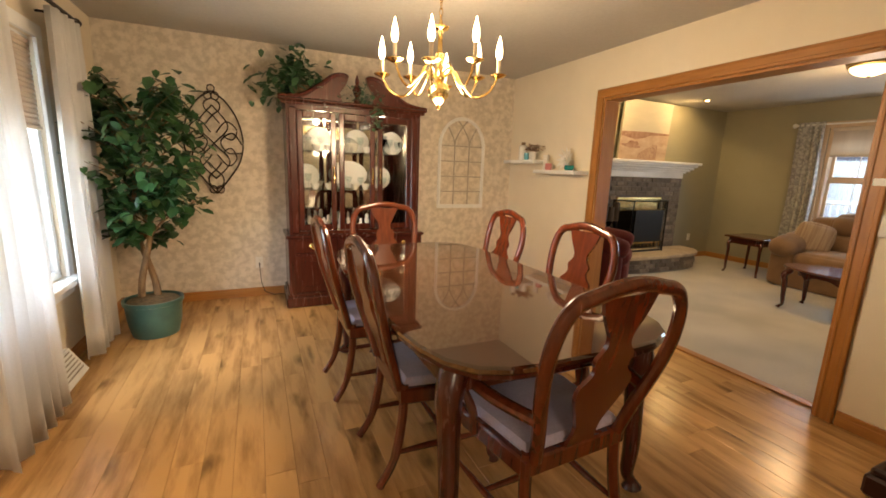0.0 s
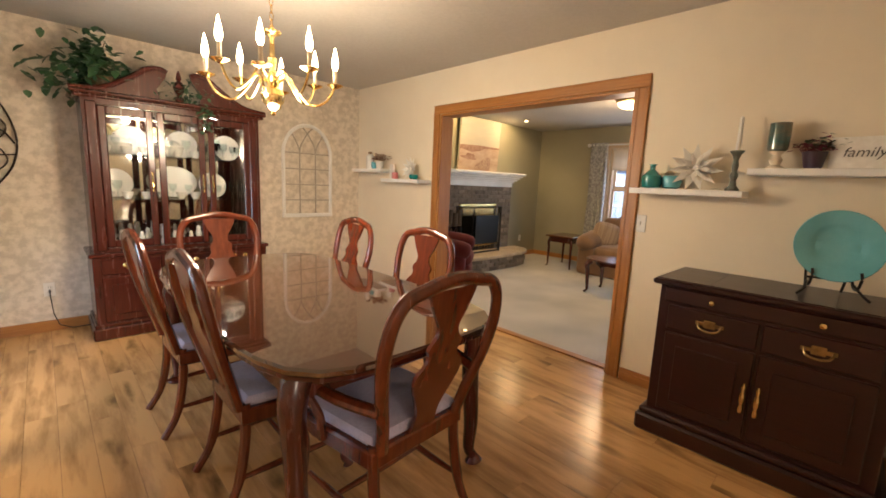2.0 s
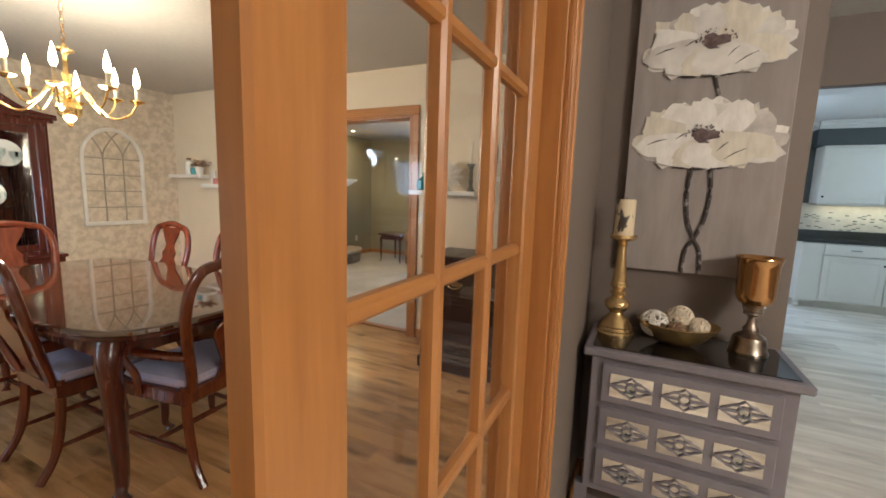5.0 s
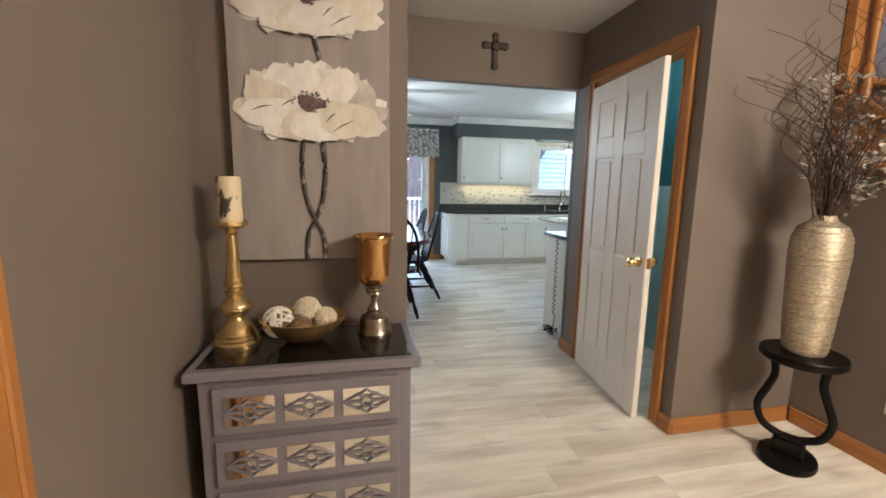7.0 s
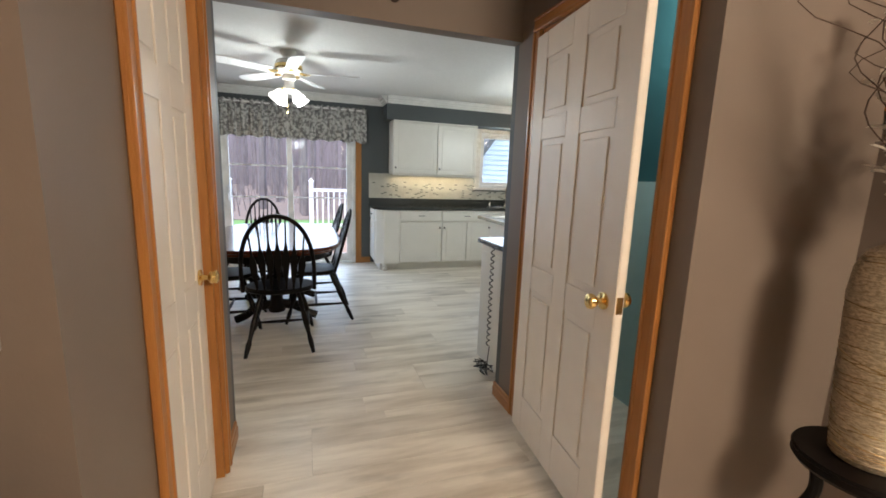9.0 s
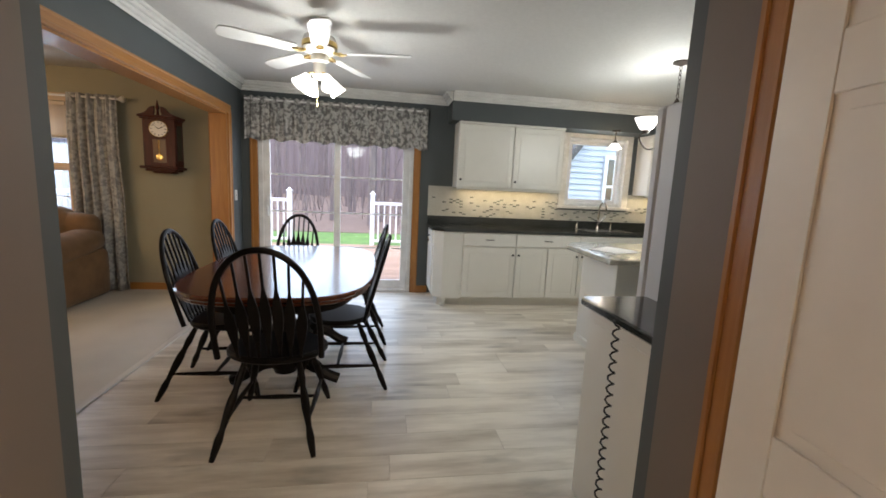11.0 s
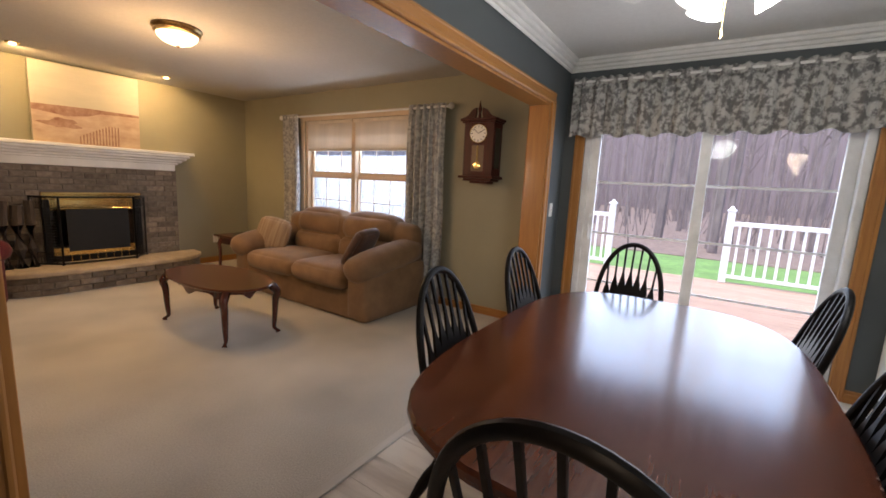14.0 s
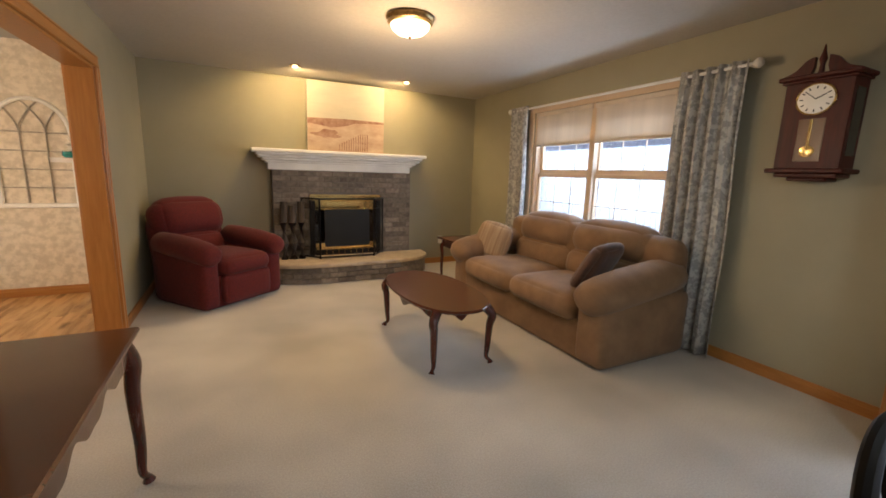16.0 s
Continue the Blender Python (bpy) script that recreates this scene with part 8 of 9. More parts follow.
def brick_at(parent, x0, x1, z0, z1, y, depth=0.03):
    key = (round(x1 - x0, 3), round(z1 - z0, 3))
    if key not in shapes:
        ob = part("brick", Mesh().box(0, key[0], 0, depth, 0, key[1], 0.004), "brick", parent)
        shapes[key] = ob.data
    else:
        ob = new("brick", shapes[key])
        ob.parent = parent
    ob.matrix_basis = pose(x0, y + rng.uniform(-0.003, 0.003), z0)
    return ob


z, row = 0.26, 0
while z < 1.345:
    x = 4.28 - (BL / 2 if row % 2 else 0)
    while x < 6.06:
        a, b = max(4.28, x), min(6.06, x + BL)
        if z > 1.02:
            spans = [(a, b)]
        else:
            spans = [(a, min(b, 4.70)), (max(a, 5.62), b)]
        for p, q in spans:
            if q - p > 0.03:
                brick_at(fp, p + 0.004, q - 0.004, z + 0.004, min(z + BH, 1.355) - 0.004, FY)
        x += BL
    z += BH
    row += 1
part("firebox", Mesh().box(4.70, 5.62, 4.53, 4.549, 0.26, 1.03).box(4.70, 4.715, FY + 0.02, 4.53, 0.26, 1.03).box(5.605, 5.62, FY + 0.02, 4.53, 0.26, 1.03), "black_metal", fp)

hearth = thing("hearth", "raised curved brick hearth with a stone slab top", "hearth", kind="structure")


def hearth_y(x):
    return 4.40 - 0.52 * max(0.0, 1 - ((x - 5.17) / 1.10) ** 4) ** 0.5


hx = [4.12 + 2.10 * i / 24 for i in range(25)]
part("hearth_core", Mesh().slab([(x, hearth_y(x) + 0.02) for x in hx] + [(6.22, 4.40), (4.12, 4.40)], 0.008, 0.205), "mortar", hearth)
part("hearth_slab", Mesh().slab([(x, hearth_y(x) - 0.03) for x in hx] + [(6.24, 4.41), (4.10, 4.41)], 0.205, 0.255, None, 0.010), "hearth_stone", hearth, "tan stone slab")
for r in range(3):
    s = (BL / 2 if r % 2 else 0)
    x = 4.13 - s
    while x < 6.2:
        a, b = max(4.13, x) + 0.004, min(6.21, x + BL) - 0.004
        if b - a > 0.04:
            ya, yb = hearth_y(a), hearth_y(b)
            ang = math.degrees(math.atan2(yb - ya, b - a))
            L = math.hypot(b - a, yb - ya)
            n = max(1, round(L / BL))
            for q in range(n):
                key = (round(L / n - 0.006, 3), "h")
                if key not in shapes:
                    ob = part("brick", Mesh().box(0, key[0], 0, 0.035, 0, 0.058, 0.004), "brick", hearth)
                    shapes[key] = ob.data
                else:
                    ob = new("brick", shapes[key])
                    ob.parent = hearth
                ob.matrix_basis = pose(a + (b - a) * q / n, ya + (yb - ya) * q / n, 0.012 + 0.0655 * r, 0, 0, ang)
        x += BL

man = thing("mantel_shelf", "white painted wooden mantel with stepped moulding", "mantel", pose(5.14, 4.549, 0))
for w, d, z0, z1, bev in ((0.90, 0.17, 1.33, 1.41, 0.004), (0.925, 0.20, 1.41, 1.435, 0.006), (0.965, 0.235, 1.435, 1.465, 0.010), (1.01, 0.27, 1.465, 1.50, 0.012), (1.03, 0.31, 1.50, 1.53, 0.008), (1.075, 0.34, 1.53, 1.57, 0.006)):
    part("moulding", Mesh().box(-w, w, -d, 0, z0, z1, bev), "white_trim", man)

ins = thing("fireplace_insert", "brass and black glass fireplace doors", "fireplace doors", pose(5.16, 4.395, 0.257))
part("head_frame", Mesh().box(-0.46, 0.46, -0.03, 0.01, 0.70, 0.78, 0.006), "brass", ins, "polished brass head")
part("frame", Mesh().box(-0.46, -0.40, -0.03, 0.01, 0, 0.70, 0.006).box(0.40, 0.46, -0.03, 0.01, 0, 0.70, 0.006).box(-0.40, 0.40, -0.03, 0.01, 0, 0.07, 0.006), "black_iron", ins, "blackened frame")
for z0, z1 in ((0.585, 0.70), (0.07, 0.155)):
    part("brass_band", Mesh().box(-0.395, 0.395, -0.022, -0.016, z0, z1, 0.003), "brass", ins, "glinting brass band")
part("glass_door", Mesh().box(-0.40, -0.005, -0.015, -0.005, 0.07, 0.70, 0.002), "dark_glass", ins)
part("glass_door", Mesh().box(0.005, 0.40, -0.015, -0.005, 0.07, 0.70, 0.002), "dark_glass", ins)

scr = thing("fireplace_screen", "three fold black mesh fireplace screen with brass trim", "fire screen", pose(5.12, 4.14, 0.257))
M["mesh_black"] = material("black_wire_mesh", (0.008, 0.008, 0.008), 0.5, 0.3)


def fold(x0, y0, x1, y1, solid):
    a, b = Vector((x0, y0, 0)), Vector((x1, y1, 0))
    fm = Mesh()
    for z in (0.02, 0.74):
        fm.tube([a + Vector((0, 0, z)), b + Vector((0, 0, z))], 0.011, 6)
    for p in (a, b):
        fm.tube([p, p + Vector((0, 0, 0.75))], 0.011, 6)
    f2 = part("fold_frame", fm, "black_iron", scr)
    orn2 = Mesh()
    n = 9
    for i in range(1, n):
        p = a.lerp(b, i / n)
        orn2.tube([p + Vector((0, 0, 0.62)), p + Vector((0, 0, 0.74))], 0.0025, 4).tube([p + Vector((0, 0, 0.02)), p + Vector((0, 0, 0.14))], 0.0025, 4)
    orn2.tube([a + Vector((0, 0, 0.62)), b + Vector((0, 0, 0.62))], 0.004, 4).tube([a + Vector((0, 0, 0.14)), b + Vector((0, 0, 0.14))], 0.004, 4)
    part("wire_grid", orn2, "brass" if solid else "black_iron", f2)
    if solid:
        part("mesh_panel", Mesh().add([a + Vector((0.06, 0, 0.15)), b + Vector((-0.06, 0, 0.15)), b + Vector((-0.06, 0, 0.61)), a + Vector((0.06, 0, 0.61)), a + Vector((0.06, 0.006, 0.15)), b + Vector((-0.06, 0.006, 0.15)), b + Vector((-0.06, 0.006, 0.61)), a + Vector((0.06, 0.006, 0.61))],
                                      [(0, 1, 2, 3), (7, 6, 5, 4), (0, 4, 5, 1), (1, 5, 6, 2), (2, 6, 7, 3), (3, 7, 4, 0)]), "mesh_black", f2)
    else:
        w2 = Mesh()
        for i in range(1, 12):
            p = a.lerp(b, i / 12)
            w2.tube([p + Vector((0, 0, 0.02)), p + Vector((0, 0, 0.74))], 0.0012, 3)
        for i in range(1, 24):
            zz = Vector((0, 0, 0.02 + 0.72 * i / 24))
            w2.tube([a + zz, b + zz], 0.0012, 3)
        part("wire_mesh", w2, "black_iron", f2)


fold(-0.34, 0.0, 0.34, 0.0, True)
fold(-0.52, 0.20, -0.34, 0.0, False)
fold(0.34, 0.0, 0.52, 0.20, False)
M["driftwood"] = material("dark_grey_bark_log", (0.085, 0.062, 0.048), 0.9, second=(0.03, 0.022, 0.018), scale=7, stretch=(3, 3, 0.6), bump=0.9)
for k, (x, r) in enumerate(((4.38, 0.045), (4.48, 0.055), (4.58, 0.045))):
    solo("upright_log", Mesh().tube([(0, 0, 0), (0.008, 0, 0.2), (-0.006, 0, 0.45), (0.01, 0, 0.70 - 0.05 * (k % 2))], [r, r * 1.08, r * 0.95, r * 0.9], 9), "driftwood", "dark bark log standing on the hearth", "log", pose(x, 4.27, 0.256, 0, 0, 40 * k), group="logs on the hearth")

# beach print on the mantel
pr = thing("beach_canvas", "pale canvas print of a beach fence and dunes", "painting", pose(5.20, 4.47, 1.571, 3))
M["print_sky"] = material("pale_sky_print", (0.46, 0.42, 0.34), 0.7, second=(0.40, 0.37, 0.31), scale=3, stretch=(0.5, 1, 2))
M["print_sand"] = material("pale_sand_print", (0.46, 0.35, 0.26), 0.7, second=(0.34, 0.23, 0.17), scale=5, stretch=(1, 1, 2.5))
M["print_fence"] = material("rust_print", (0.20, 0.095, 0.06), 0.7, second=(0.32, 0.20, 0.15), scale=14)
part("canvas", Mesh().box(-0.49, 0.49, 0, 0.035, 0, 0.84, 0.003), "print_sky", pr)
part("printed_sand", Mesh().box(-0.488, 0.488, -0.002, 0.001, 0.002, 0.40), "print_sand", pr)
part("printed_dune", Mesh().slab([(-0.487, 0.40), (-0.487, 0.34), (-0.2, 0.30), (0.0, 0.33), (0.1, 0.37), (0.487, 0.385), (0.487, 0.41), (0.0, 0.415)], 0.0022, 0.0035, Matrix(((1, 0, 0, 0), (0, 0, -1, 0), (0, 1, 0, 0), (0, 0, 0, 1)))), "print_fence", pr)
part("printed_grass", blob(-0.25, 0.22, 0.16, 0.05, 5, 0, wob=0.2), "print_fence", pr, m=Matrix(((0, 1, 0, 0), (1, 0, 0, 0.0325), (0, 0, 1, 0), (0, 0, 0, 1))))
for k in range(13):
    x = -0.10 + 0.03 * k
    part("printed_slat", Mesh().box(x, x + 0.012, -0.0045, -0.002, 0.01, 0.10 + 0.016 * k if k < 9 else 0.24), "print_fence", pr)


def cushion_box(x0, x1, y0, y1, z0, z1, r, puff=0.0, m=None, n=4):
    """A soft box: rounded edges and faces swelling by puff."""
    bm = Mesh()
    cx, cy, cz = (x0 + x1) / 2, (y0 + y1) / 2, (z0 + z1) / 2
    hx_, hy_, hz_ = (x1 - x0) / 2, (y1 - y0) / 2, (z1 - z0) / 2
    k = 10

    def put(u, v, w):
        p = Vector((u * hx_, v * hy_, w * hz_))
        q = Vector((max(-hx_ + r, min(hx_ - r, p.x)), max(-hy_ + r, min(hy_ - r, p.y)), max(-hz_ + r, min(hz_ - r, p.z))))
        d = p - q
        if d.length > 1e-6:
            p = q + d.normalized() * r
        sw = puff * (1 - u * u) * (1 - v * v) + puff * (1 - v * v) * (1 - w * w) + puff * (1 - u * u) * (1 - w * w)
        nrm = Vector((u ** 5, v ** 5, w ** 5))
        return p + nrm * sw + Vector((cx, cy, cz))
    for ax in range(3):
        for s in (-1, 1):
            def fn(a, b):
                # denser sampling near the edges
                a, b = 2 * a - 1, 2 * b - 1
                a, b = math.sin(a * math.pi / 2), math.sin(b * math.pi / 2)
                c = [a, b]
                c.insert(ax, s)
                return put(*c)
            bm.sheet(fn, k, k, m=m)
    bmesh.ops.remove_doubles(bm.bm, verts=bm.bm.verts, dist=0.0005)
    return bm


# sofa: local x along its length, back towards +y
sofa = thing("sofa", "tan microfibre two seat sofa with rolled arms", "sofa", pose(6.51, 1.955, 0, 0, 0, -90))
LS = 1.08
part("base", cushion_box(-LS + 0.03, LS - 0.03, -0.44, 0.44, 0.015, 0.31, 0.03), "sofa", sofa, angle=80)
for k in (0, 1):
    a = -0.80 + 0.80 * k
    part("seat_cushion", cushion_box(a + 0.003, a + 0.797, -0.50, 0.20, 0.285, 0.485, 0.085, 0.026), "sofa", sofa, angle=80)
    part("back_cushion", cushion_box(a + 0.003, a + 0.797, 0.06, 0.36, 0.44, 0.715, 0.10, 0.030, pose(0, 0, 0, -8)), "sofa", sofa, angle=80)
    part("head_cushion", cushion_box(a + 0.002, a + 0.798, 0.05, 0.42, 0.665, 0.985, 0.135, 0.040, pose(0, 0.02, 0, -8)), "sofa", sofa, angle=80)
part("back", cushion_box(-LS + 0.05, LS - 0.05, 0.24, 0.49, 0.06, 0.90, 0.11, 0.012), "sofa", sofa, angle=80)
for s in (-1, 1):
    part("arm", cushion_box(s * (LS - 0.14) - 0.135, s * (LS - 0.14) + 0.135, -0.455, 0.46, 0.016, 0.52, 0.06, 0.012), "sofa", sofa, angle=80)
    ys = [-0.535, -0.525, -0.495, -0.44, -0.32, -0.15, 0.05, 0.22, 0.36, 0.42]
    rr = [0.035, 0.075, 0.108, 0.128, 0.138, 0.140, 0.138, 0.135, 0.120, 0.08]
    zs = [0.495, 0.497, 0.503, 0.513, 0.535, 0.562, 0.590, 0.612, 0.622, 0.622]
    part("arm_roll", Mesh().tube([(s * (LS - 0.135), y, z) for y, z in zip(ys, zs)], rr, 22, flat=1.22), "sofa", sofa, "padded pillow arm", angle=80)
    for y in (-0.38, 0.38):
        part("foot", Mesh().lathe([(0.02, 0), (0.028, 0.05)], 10, pose(s * (LS - 0.10), y, 0.0)), "black_wood", sofa)
M["striped"] = material("striped_cushion", (0.33, 0.235, 0.15), 0.85, second=(0.24, 0.155, 0.095), scale=5, stretch=(7, 0.3, 0.3), contrast=(0.42, 0.58), bump=0.1)
M["dark_cushion"] = material("dark_brown_cushion", (0.10, 0.045, 0.025), 0.85, second=(0.06, 0.028, 0.017), scale=20, sheen=0.3)
solo("throw_pillow", cushion_box(-0.175, 0.175, -0.045, 0.045, -0.175, 0.175, 0.04, 0.028), "striped", "square tan striped throw pillow on the sofa", "pillow", pose(6.36, 2.72, 0.645, -14, 12, -58))
solo("throw_pillow", cushion_box(-0.20, 0.20, -0.05, 0.05, -0.20, 0.20, 0.045, 0.028), "dark_cushion", "dark brown throw pillow leaning on the sofa arm", "pillow", pose(6.42, 1.32, 0.655, -30, 0, -165))


def oval_table(name, label, m, a, b, h, leg):
    root = thing(name, label, "table", m)
    o = [(a * math.copysign(abs(math.cos(t)) ** 0.85, math.cos(t)), b * math.copysign(abs(math.sin(t)) ** 0.85, math.sin(t))) for t in [2 * math.pi * i / 56 for i in range(56)]]
    part("tabletop", Mesh().slab(o, h - 0.022, h, None, 0.007), "cherry_top", root, "polished cherry oval top")
    ap = Mesh()
    n = 64
    v, f = [], []
    for i in range(n):
        t = 2 * math.pi * i / n
        x, y = 0.80 * a * math.cos(t), 0.78 * b * math.sin(t)
        drop = 0.060 + 0.022 * math.cos(8 * t) + 0.008 * math.cos(16 * t)
        v += [(x, y, h - 0.022), (x, y, h - 0.022 - drop), (x * 0.97, y * 0.97, h - 0.022 - drop), (x * 0.97, y * 0.97, h - 0.022)]
    for i in range(n):
        j = (i + 1) % n
        f += [(4 * i + q, 4 * j + q, 4 * j + (q + 1) % 4, 4 * i + (q + 1) % 4) for q in range(4)]
    part("scalloped_apron", ap.add(v, f), "mahogany", root)
    for sx in (-1, 1):
        for sy in (-1, 1):
            part("leg", cabriole((sx * leg[0], sy * leg[1], h - 0.03), (sx * (leg[0] + 0.02), sy * (leg[1] + 0.015), 0.016), (sx * 0.05, sy * 0.045), 0.038, 0.013), "mahogany", root)
    return root


oval_table("coffee_table", "oval cherry queen anne coffee table with cabriole legs", pose(5.23, 1.83, 0, 0, 0, 0), 0.31, 0.60, 0.46, (0.19, 0.46))

et = thing("end_table", "small cherry queen anne end table beside the sofa", "table", pose(6.45, 3.42, 0))
part("tabletop", Mesh().slab([(-0.30, -0.26), (0.30, -0.26), (0.30, 0.26), (-0.30, 0.26)], 0.53, 0.555, None, 0.008), "cherry_top", et)
part("apron", Mesh().box(-0.25, 0.25, -0.21, 0.21, 0.44, 0.531), "mahogany", et)
for sx in (-1, 1):
    for sy in (-1, 1):
        part("leg", cabriole((sx * 0.23, sy * 0.19, 0.50), (sx * 0.25, sy * 0.21, 0.016), (sx * 0.035, sy * 0.03), 0.028, 0.012), "mahogany", et)

# sofa-back console by the dining opening
cn = thing("console_table", "dark cherry queen anne console table with scalloped apron", "table", pose(3.285, 0.42, 0))
part("tabletop", Mesh().slab([(-0.235, -0.53), (0.235, -0.53), (0.235, 0.53), (-0.235, 0.53)], 0.68, 0.703, None, 0.007), "cherry_top", cn)
ap = [(-0.44, 0.682), (0.44, 0.682), (0.44, 0.56)] + [(0.44 - 0.88 * i / 60, 0.605 + 0.020 * math.cos(i * math.pi / 10) + 0.008 * math.cos(i * math.pi / 5)) for i in range(1, 60)] + [(-0.44, 0.56)]
YZ = Matrix(((0, 0, 1, 0), (1, 0, 0, 0), (0, 1, 0, 0), (0, 0, 0, 1)))
part("scalloped_apron", Mesh().slab(ap, 0.19, 0.21, YZ), "mahogany", cn)
part("scalloped_apron", Mesh().slab(ap, -0.21, -0.19, YZ), "mahogany", cn)
part("end_apron", Mesh().box(-0.19, 0.19, 0.44, 0.46, 0.58, 0.681).box(-0.19, 0.19, -0.46, -0.44, 0.58, 0.681), "mahogany", cn)
for sx in (-1, 1):
    for sy in (-1, 1):
        part("leg", cabriole((sx * 0.185, sy * 0.45, 0.66), (sx * 0.20, sy * 0.50, 0.024), (sx * 0.03, sy * 0.05), 0.036, 0.014), "mahogany", cn)

# recliner: front towards local -y
rc = thing("recliner", "deep red chenille recliner with rolled arms", "armchair", pose(3.68, 3.80, 0, 0, 0, 38))
part("base", cushion_box(-0.41, 0.41, -0.40, 0.36, 0.012, 0.34, 0.05), "red_cloth", rc, angle=80)
part("footrest", cushion_box(-0.262, 0.262, -0.475, -0.36, 0.05, 0.335, 0.05, 0.012), "red_cloth", rc, angle=80)
part("seat_cushion", cushion_box(-0.268, 0.268, -0.48, 0.20, 0.31, 0.50, 0.08, 0.024), "red_cloth", rc, angle=80)
part("backrest", cushion_box(-0.36, 0.36, 0.12, 0.40, 0.30, 0.93, 0.12, 0.02, pose(0, 0.06, 0, -13)), "red_cloth", rc, angle=80)
part("head_pillow", cushion_box(-0.345, 0.345, 0.03, 0.38, 0.66, 1.06, 0.15, 0.035, pose(0, 0.06, 0, -13)), "red_cloth", rc, "plump head pillow", angle=80)
part("lumbar_cushion", cushion_box(-0.28, 0.28, 0.04, 0.24, 0.43, 0.69, 0.09, 0.025, pose(0, 0.05, 0, -13)), "red_cloth", rc, angle=80)
for s in (-1, 1):
    part("arm", cushion_box(s * 0.365 - 0.09, s * 0.365 + 0.09, -0.42, 0.36, 0.014, 0.57, 0.06, 0.008), "red_cloth", rc, angle=80)
    part("arm_roll", Mesh().tube([(s * 0.37, y, z) for y, z in ((-0.485, 0.520), (-0.475, 0.522), (-0.44, 0.530), (-0.36, 0.545), (-0.15, 0.568), (0.10, 0.585), (0.28, 0.595), (0.34, 0.595))], [0.03, 0.070, 0.098, 0.112, 0.116, 0.114, 0.105, 0.07], 18, flat=1.10), "red_cloth", rc, "padded pillow arm", angle=80)

# lamps on the ceiling
dl = thing("dome_ceiling_lamp", "brass rimmed frosted dome ceiling lamp, lit", "ceiling lamp", pose(5.08, 2.02, 2.44, 180))
part("rim", Mesh().lathe([(0.17, 0), (0.175, 0.015), (0.16, 0.03), (0.165, 0.045), (0.145, 0.055)], 36), "old_brass", dl, "antique brass rim")
part("glass_dome", Mesh().lathe([(0.145, 0.05), (0.135, 0.08), (0.10, 0.11), (0.05, 0.128), (0.01, 0.133)], 36), glow("warm_dome", (1.0, 0.66, 0.30), 5.0), dl, "glowing alabaster glass")
part("finial", Mesh().lathe([(0.014, 0.13), (0.012, 0.142), (0.004, 0.152)], 12), "old_brass", dl)
for x, y in ((4.53, 3.97), (5.84, 4.03)):
    sp = thing("spotlight", "small lit brass eyeball spotlight in the ceiling", "spotlight", pose(x, y, 2.44, 180), group="spotlights over the fireplace")
    part("trim_ring", Mesh().lathe([(0.055, 0), (0.05, 0.008), (0.04, 0.004)], 24), "brass", sp)
    part("lamp", Mesh().lathe([(0.024, 0.0), (0.026, 0.02), (0.018, 0.022)], 18), glow("spot_glow", (1.0, 0.7, 0.35), 9.0), sp)

# window dressing
bl = thing("window_blind", "pair of ivory slatted blinds half lowered", "blind", pose(0, 0, 0))
for y0, y1 in ((1.32, 2.18), (2.22, 3.08)):
    part("head_rail", Mesh().box(7.125, 7.165, y0, y1, 2.03, 2.075, 0.004), "blind", bl)
    first = None
    for k in range(17):
        zz = 1.715 + 0.0195 * k
        if first is None:
            first = part("slat", Mesh().box(-0.014, 0.014, y0 + 0.01, y1 - 0.01, -0.0008, 0.0008, 0, pose(0, 0, 0, 0, 55, 0)), "blind", bl, m=pose(7.145, 0, zz))
        else:
            o2 = first.copy()
            scene.collection.objects.link(o2)
            o2.matrix_basis = pose(7.145, 0, zz)
    part("bottom_rail", Mesh().box(7.13, 7.16, y0 + 0.01, y1 - 0.01, 1.69, 1.708, 0.004), "blind", bl)
curtain("grommet_curtain", "grey damask grommet curtain panel beside the sofa", "curtain_grey", 7.04, 0.76, 1.24, 0.02, 2.16, -1, 5, 0.045, 0.12, 12)
curtain("grommet_curtain", "grey damask grommet curtain panel by the corner", "curtain_grey", 7.04, 3.13, 3.42, 0.02, 2.16, -1, 4, 0.04, 0.06, 14)
rd = thing("curtain_rod", "white curtain rod with round finials", "curtain rod", pose(7.04, 0, 2.125))
part("rod", Mesh().tube([(0, 0.74, 0), (0, 3.45, 0)], 0.012, 10), "white_trim", rd)
for y, s in ((0.74, 90), (3.45, -90)):
    part("finial", Mesh().lathe([(0.013, 0), (0.02, 0.01), (0.034, 0.03), (0.034, 0.045), (0.02, 0.062), (0.004, 0.066)], 16, pose(0, y, 0, s, 0, 0)), "white_ceramic", rd)
    part("bracket", Mesh().tube([(0, y + 0.03 * (1 if s > 0 else -1), 0), (0.098, y + 0.03 * (1 if s > 0 else -1), 0)], 0.008, 6), "white_trim", rd)

# wall clock: face towards -x
M["clock_wood"] = wood("dark_clock_mahogany", (0.075, 0.012, 0.007), (0.034, 0.006, 0.004), 0.42, "z")
M["clock_wood"].node_tree.nodes["Principled BSDF"].inputs["Specular IOR Level"].default_value = 0.25
ck = thing("wall_clock", "dark mahogany pendulum wall clock with white dial", "clock", pose(7.138, 0.32, 1.36) @ Matrix.Diagonal((1.2, 1.12, 1.05, 1)))
part("case", Mesh().box(-0.15, 0, -0.145, 0.145, 0.07, 0.56, 0.004), "clock_wood", ck)
part("cornice", Mesh().box(-0.18, 0, -0.175, 0.175, 0.56, 0.585, 0.006).box(-0.165, 0, -0.16, 0.16, 0.545, 0.56, 0.004), "clock_wood", ck)
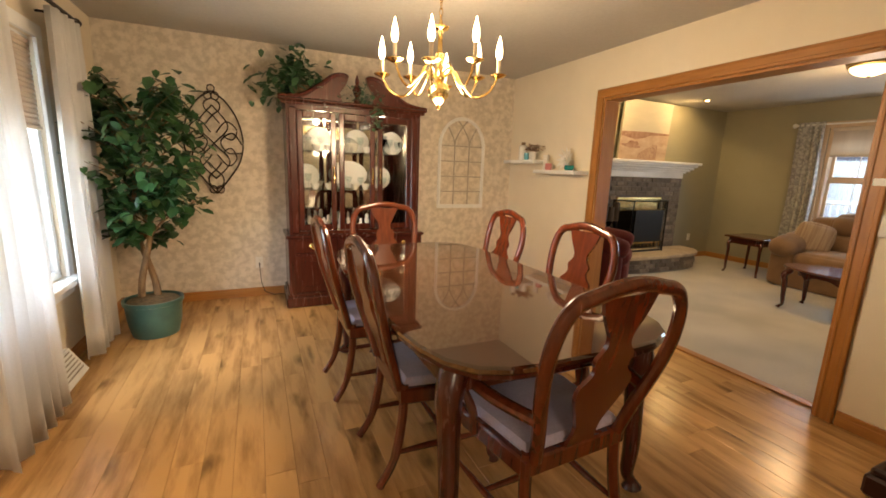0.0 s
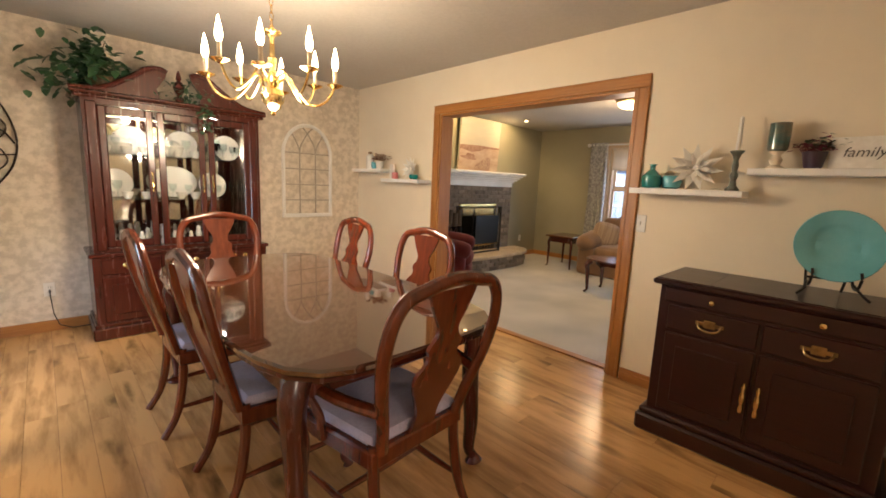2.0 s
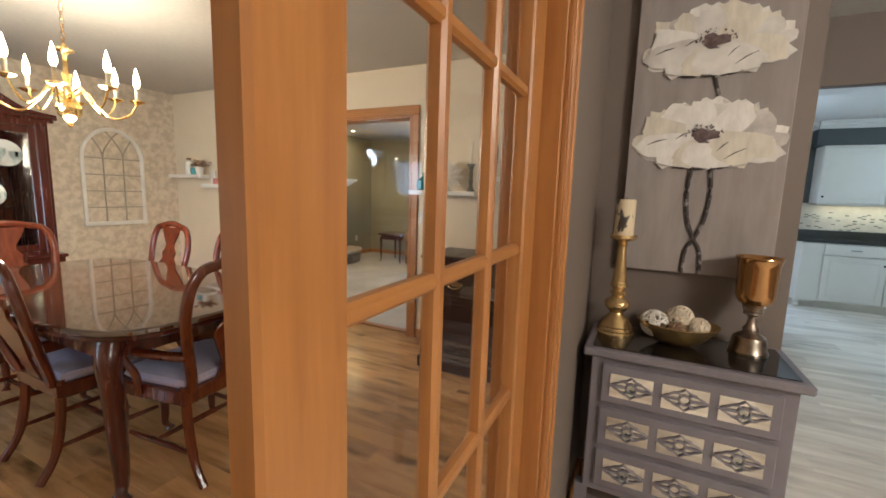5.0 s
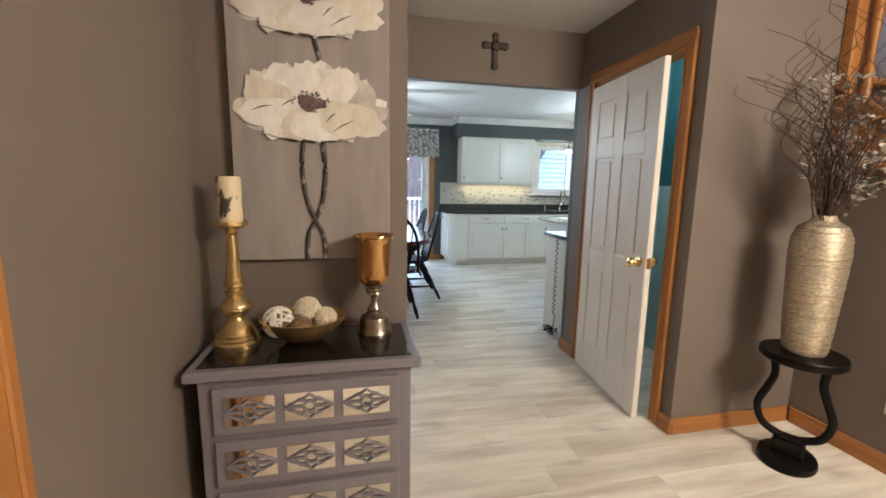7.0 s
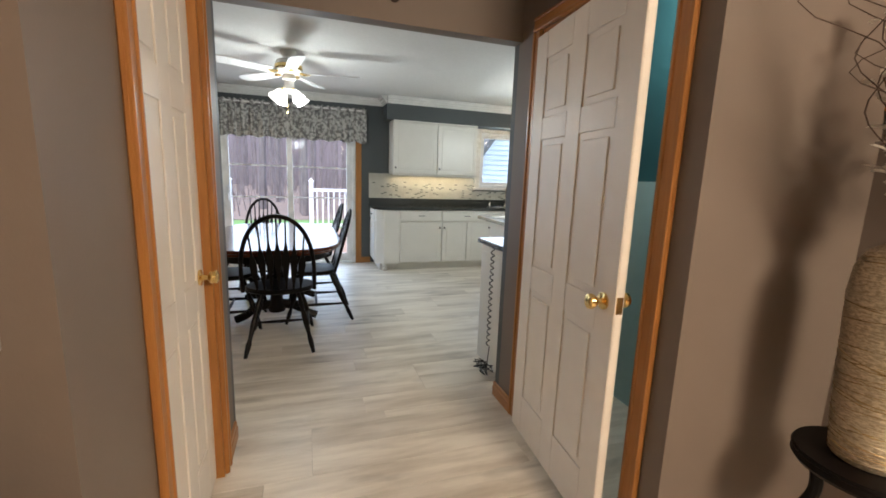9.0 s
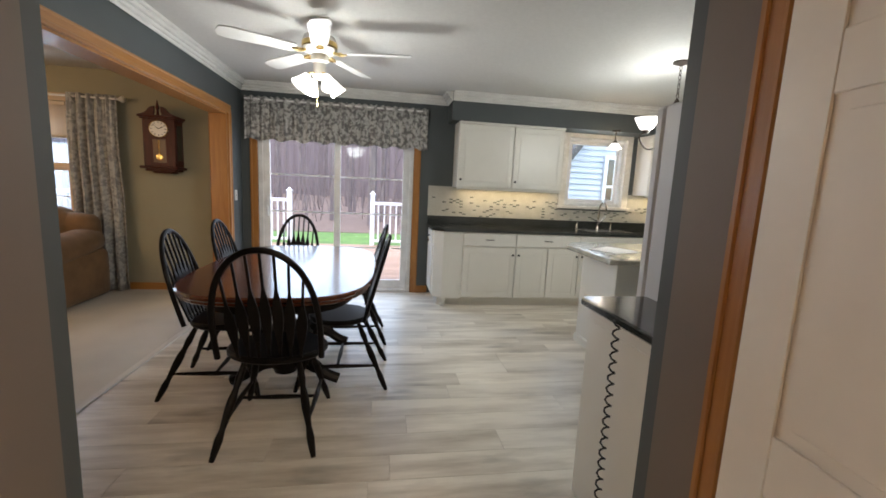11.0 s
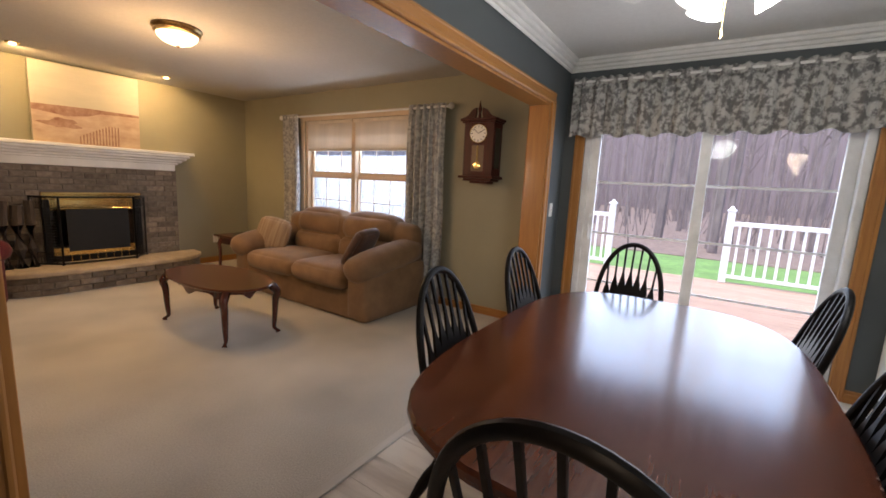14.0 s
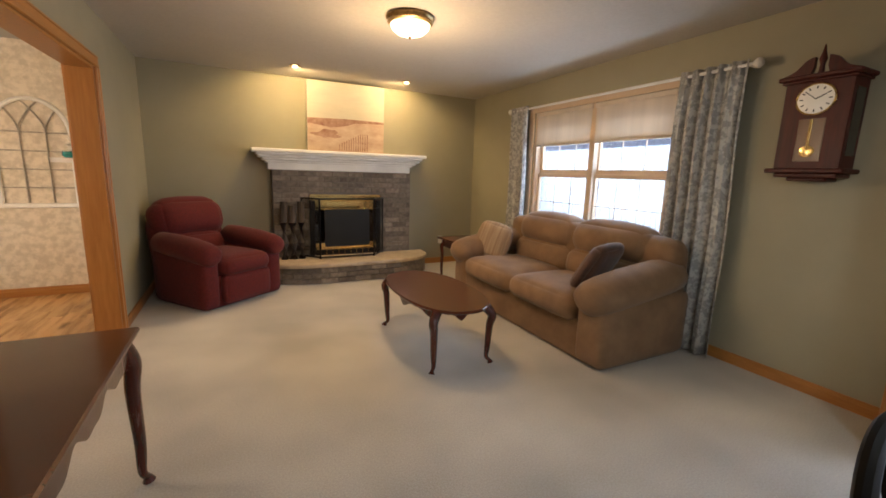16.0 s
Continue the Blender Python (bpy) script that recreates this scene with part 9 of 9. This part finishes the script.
part("base", Mesh().box(-0.18, 0, -0.175, 0.175, 0.045, 0.07, 0.006).box(-0.15, 0, -0.14, 0.14, 0.02, 0.045, 0.006).box(-0.12, 0, -0.09, 0.09, 0.0, 0.02, 0.006), "clock_wood", ck)
for s in (-1, 1):
    up = smooth_line([(s * 0.17, 0, 0.585), (s * 0.11, 0, 0.61), (s * 0.065, 0, 0.66), (s * 0.03, 0, 0.675)], 5)
    part("pediment", Mesh().slab([(p.x, p.z) for p in up] + [(s * 0.03, 0.62), (s * 0.04, 0.585)], -0.165, -0.14, YZ), "clock_wood", ck)
part("finial", Mesh().lathe([(0.014, 0.585), (0.010, 0.63), (0.018, 0.66), (0.010, 0.69), (0.003, 0.735)], 12, pose(-0.152, 0, 0)), "clock_wood", ck)
dial = part("dial", Mesh().lathe([(0.085, 0), (0.085, 0.006), (0.078, 0.008)], 32, pose(-0.149, 0, 0.45, 0, -90, 0)), "white_ceramic", ck, "white round dial")
part("dial_ring", Mesh().tube([(-0.156, 0.083 * math.cos(a * 0.2618), 0.45 + 0.083 * math.sin(a * 0.2618)) for a in range(24)], 0.005, 6, closed=True), "brass", dial)
for k in range(12):
    part("hour_mark", Mesh().box(-0.0585, -0.0575, -0.003, 0.003, 0.055, 0.070, 0, pose(-0.1, 0, 0.45, 30 * k)), "black_metal", dial)
part("clock_hand", Mesh().box(-0.160, -0.1585, -0.003, 0.003, 0, 0.05, 0, pose(0, 0, 0.45, 62)), "black_metal", dial)
part("clock_hand", Mesh().box(-0.160, -0.1585, -0.002, 0.002, 0, 0.065, 0, pose(0, 0, 0.45, -48)), "black_metal", dial)
part("pendulum_window", Mesh().box(-0.1535, -0.148, -0.058, 0.058, 0.11, 0.345, 0.002), material("gilt_back", (0.13, 0.06, 0.02), 0.3, coat=0.4), ck)
part("pendulum", Mesh().tube([(-0.158, 0, 0.34), (-0.158, 0, 0.17)], 0.008, 6).lathe([(0.034, 0), (0.03, 0.006), (0.01, 0.009)], 20, pose(-0.155, 0, 0.165, 0, -90, 0)), "brass", ck, "brass pendulum")
for s in (-1, 1):
    part("side_glass", Mesh().box(-0.12, -0.03, s * 0.1455 - 0.001, s * 0.1455 + 0.001, 0.14, 0.50), "dark_glass", ck)
wall_plate("wall_outlet", "white outlet on the sage wall beside the hearth", pose(6.62, 4.55, 0.36, 0, 0, 0), "outlet")

# ---- floor planks ----
def planks(parent, mat, x0, x1, y0, y1, width, length, seed):
    """Boards running along y, staggered row by row; alike boards share a mesh."""
    r = random.Random(seed)
    shapes = {}
    x = x0
    while x < x1 - 0.004:
        w = min(width, x1 - x)
        y = y0
        l = round(r.uniform(0.3, 1.0) * length, 1)
        while y < y1 - 0.01:
            l = min(l, y1 - y)
            key = (round(w, 3), round(l, 2))
            if key not in shapes:
                g = 0.0006
                ob = part("plank", Mesh().box(g, w - g, g, l - g, -0.011, 0, 0.0008), mat, parent)
                shapes[key] = ob.data
            else:
                ob = new("plank", shapes[key])
                ob.parent = parent
            ob.matrix_basis = pose(x, y, 0)
            y += l
            l = round(r.uniform(0.75, 1.0) * length, 1)
        x += width


planks(floor_dining, "plank_oak", -1.22, 2.935, -0.60, 4.43, 0.127, 1.25, 3)
planks(floor_kitchen, "plank_grey", -2.3, 2.99, -3.65, -0.60, 0.18, 1.3, 4)
planks(floor_kitchen, "plank_grey", 2.99, 7.14, -7.05, -0.40, 0.18, 1.3, 7)

# ---- mosaic backsplash ----
M["tile_pale"] = material("pale_stone_tile", (0.58, 0.56, 0.50), 0.3, second=(0.50, 0.48, 0.42), scale=9, vary=0.12)
M["tile_dark"] = material("grey_glass_tile", (0.20, 0.21, 0.19), 0.12, second=(0.13, 0.14, 0.13), scale=9, vary=0.3)
M["grout"] = material("pale_grout", (0.52, 0.50, 0.45), 0.9)
splash = structure("backsplash", wall_boxes(Mesh(), "x", 7.128, 7.139, -7.04, -2.655, 1.0, 1.372, [(-5.36, -4.36, 1.14, 1.40)]), "grout", "pale mosaic tile backsplash", "backsplash")
rng = random.Random(17)
near, far_pale = 0, Mesh()
base_pale = base_dark = None
zz, row = 1.004, 0
while zz < 1.36:
    y = -2.66 - (0.045 if row % 2 else 0)
    while y > -7.0:
        w = 0.088
        if not (-5.40 < y - w and y < -4.30 and zz > 1.12):
            dark = rng.random() < 0.22
            if dark and near < 130:
                near += 1
                if base_dark is None:
                    base_dark = part("tile", Mesh().box(0, 0.004, 0.0015, 0.045, 0.0015, 0.0165, 0.001), "tile_dark", splash, m=pose(7.1245, y - w, zz))
                else:
                    o2 = base_dark.copy()
                    scene.collection.objects.link(o2)
                    o2.matrix_basis = pose(7.1245, y - w, zz)
                far_pale.box(7.1245, 7.1285, y - w + 0.047, y - 0.0015, zz + 0.0015, zz + 0.0165)
            else:
                far_pale.box(7.1245, 7.1285, y - w + 0.0015, y - 0.0015, zz + 0.0015, zz + 0.0165)
        y -= w
    zz += 0.018
    row += 1
tagged(part("tile_field", far_pale, "tile_pale", splash), kind="stuff")
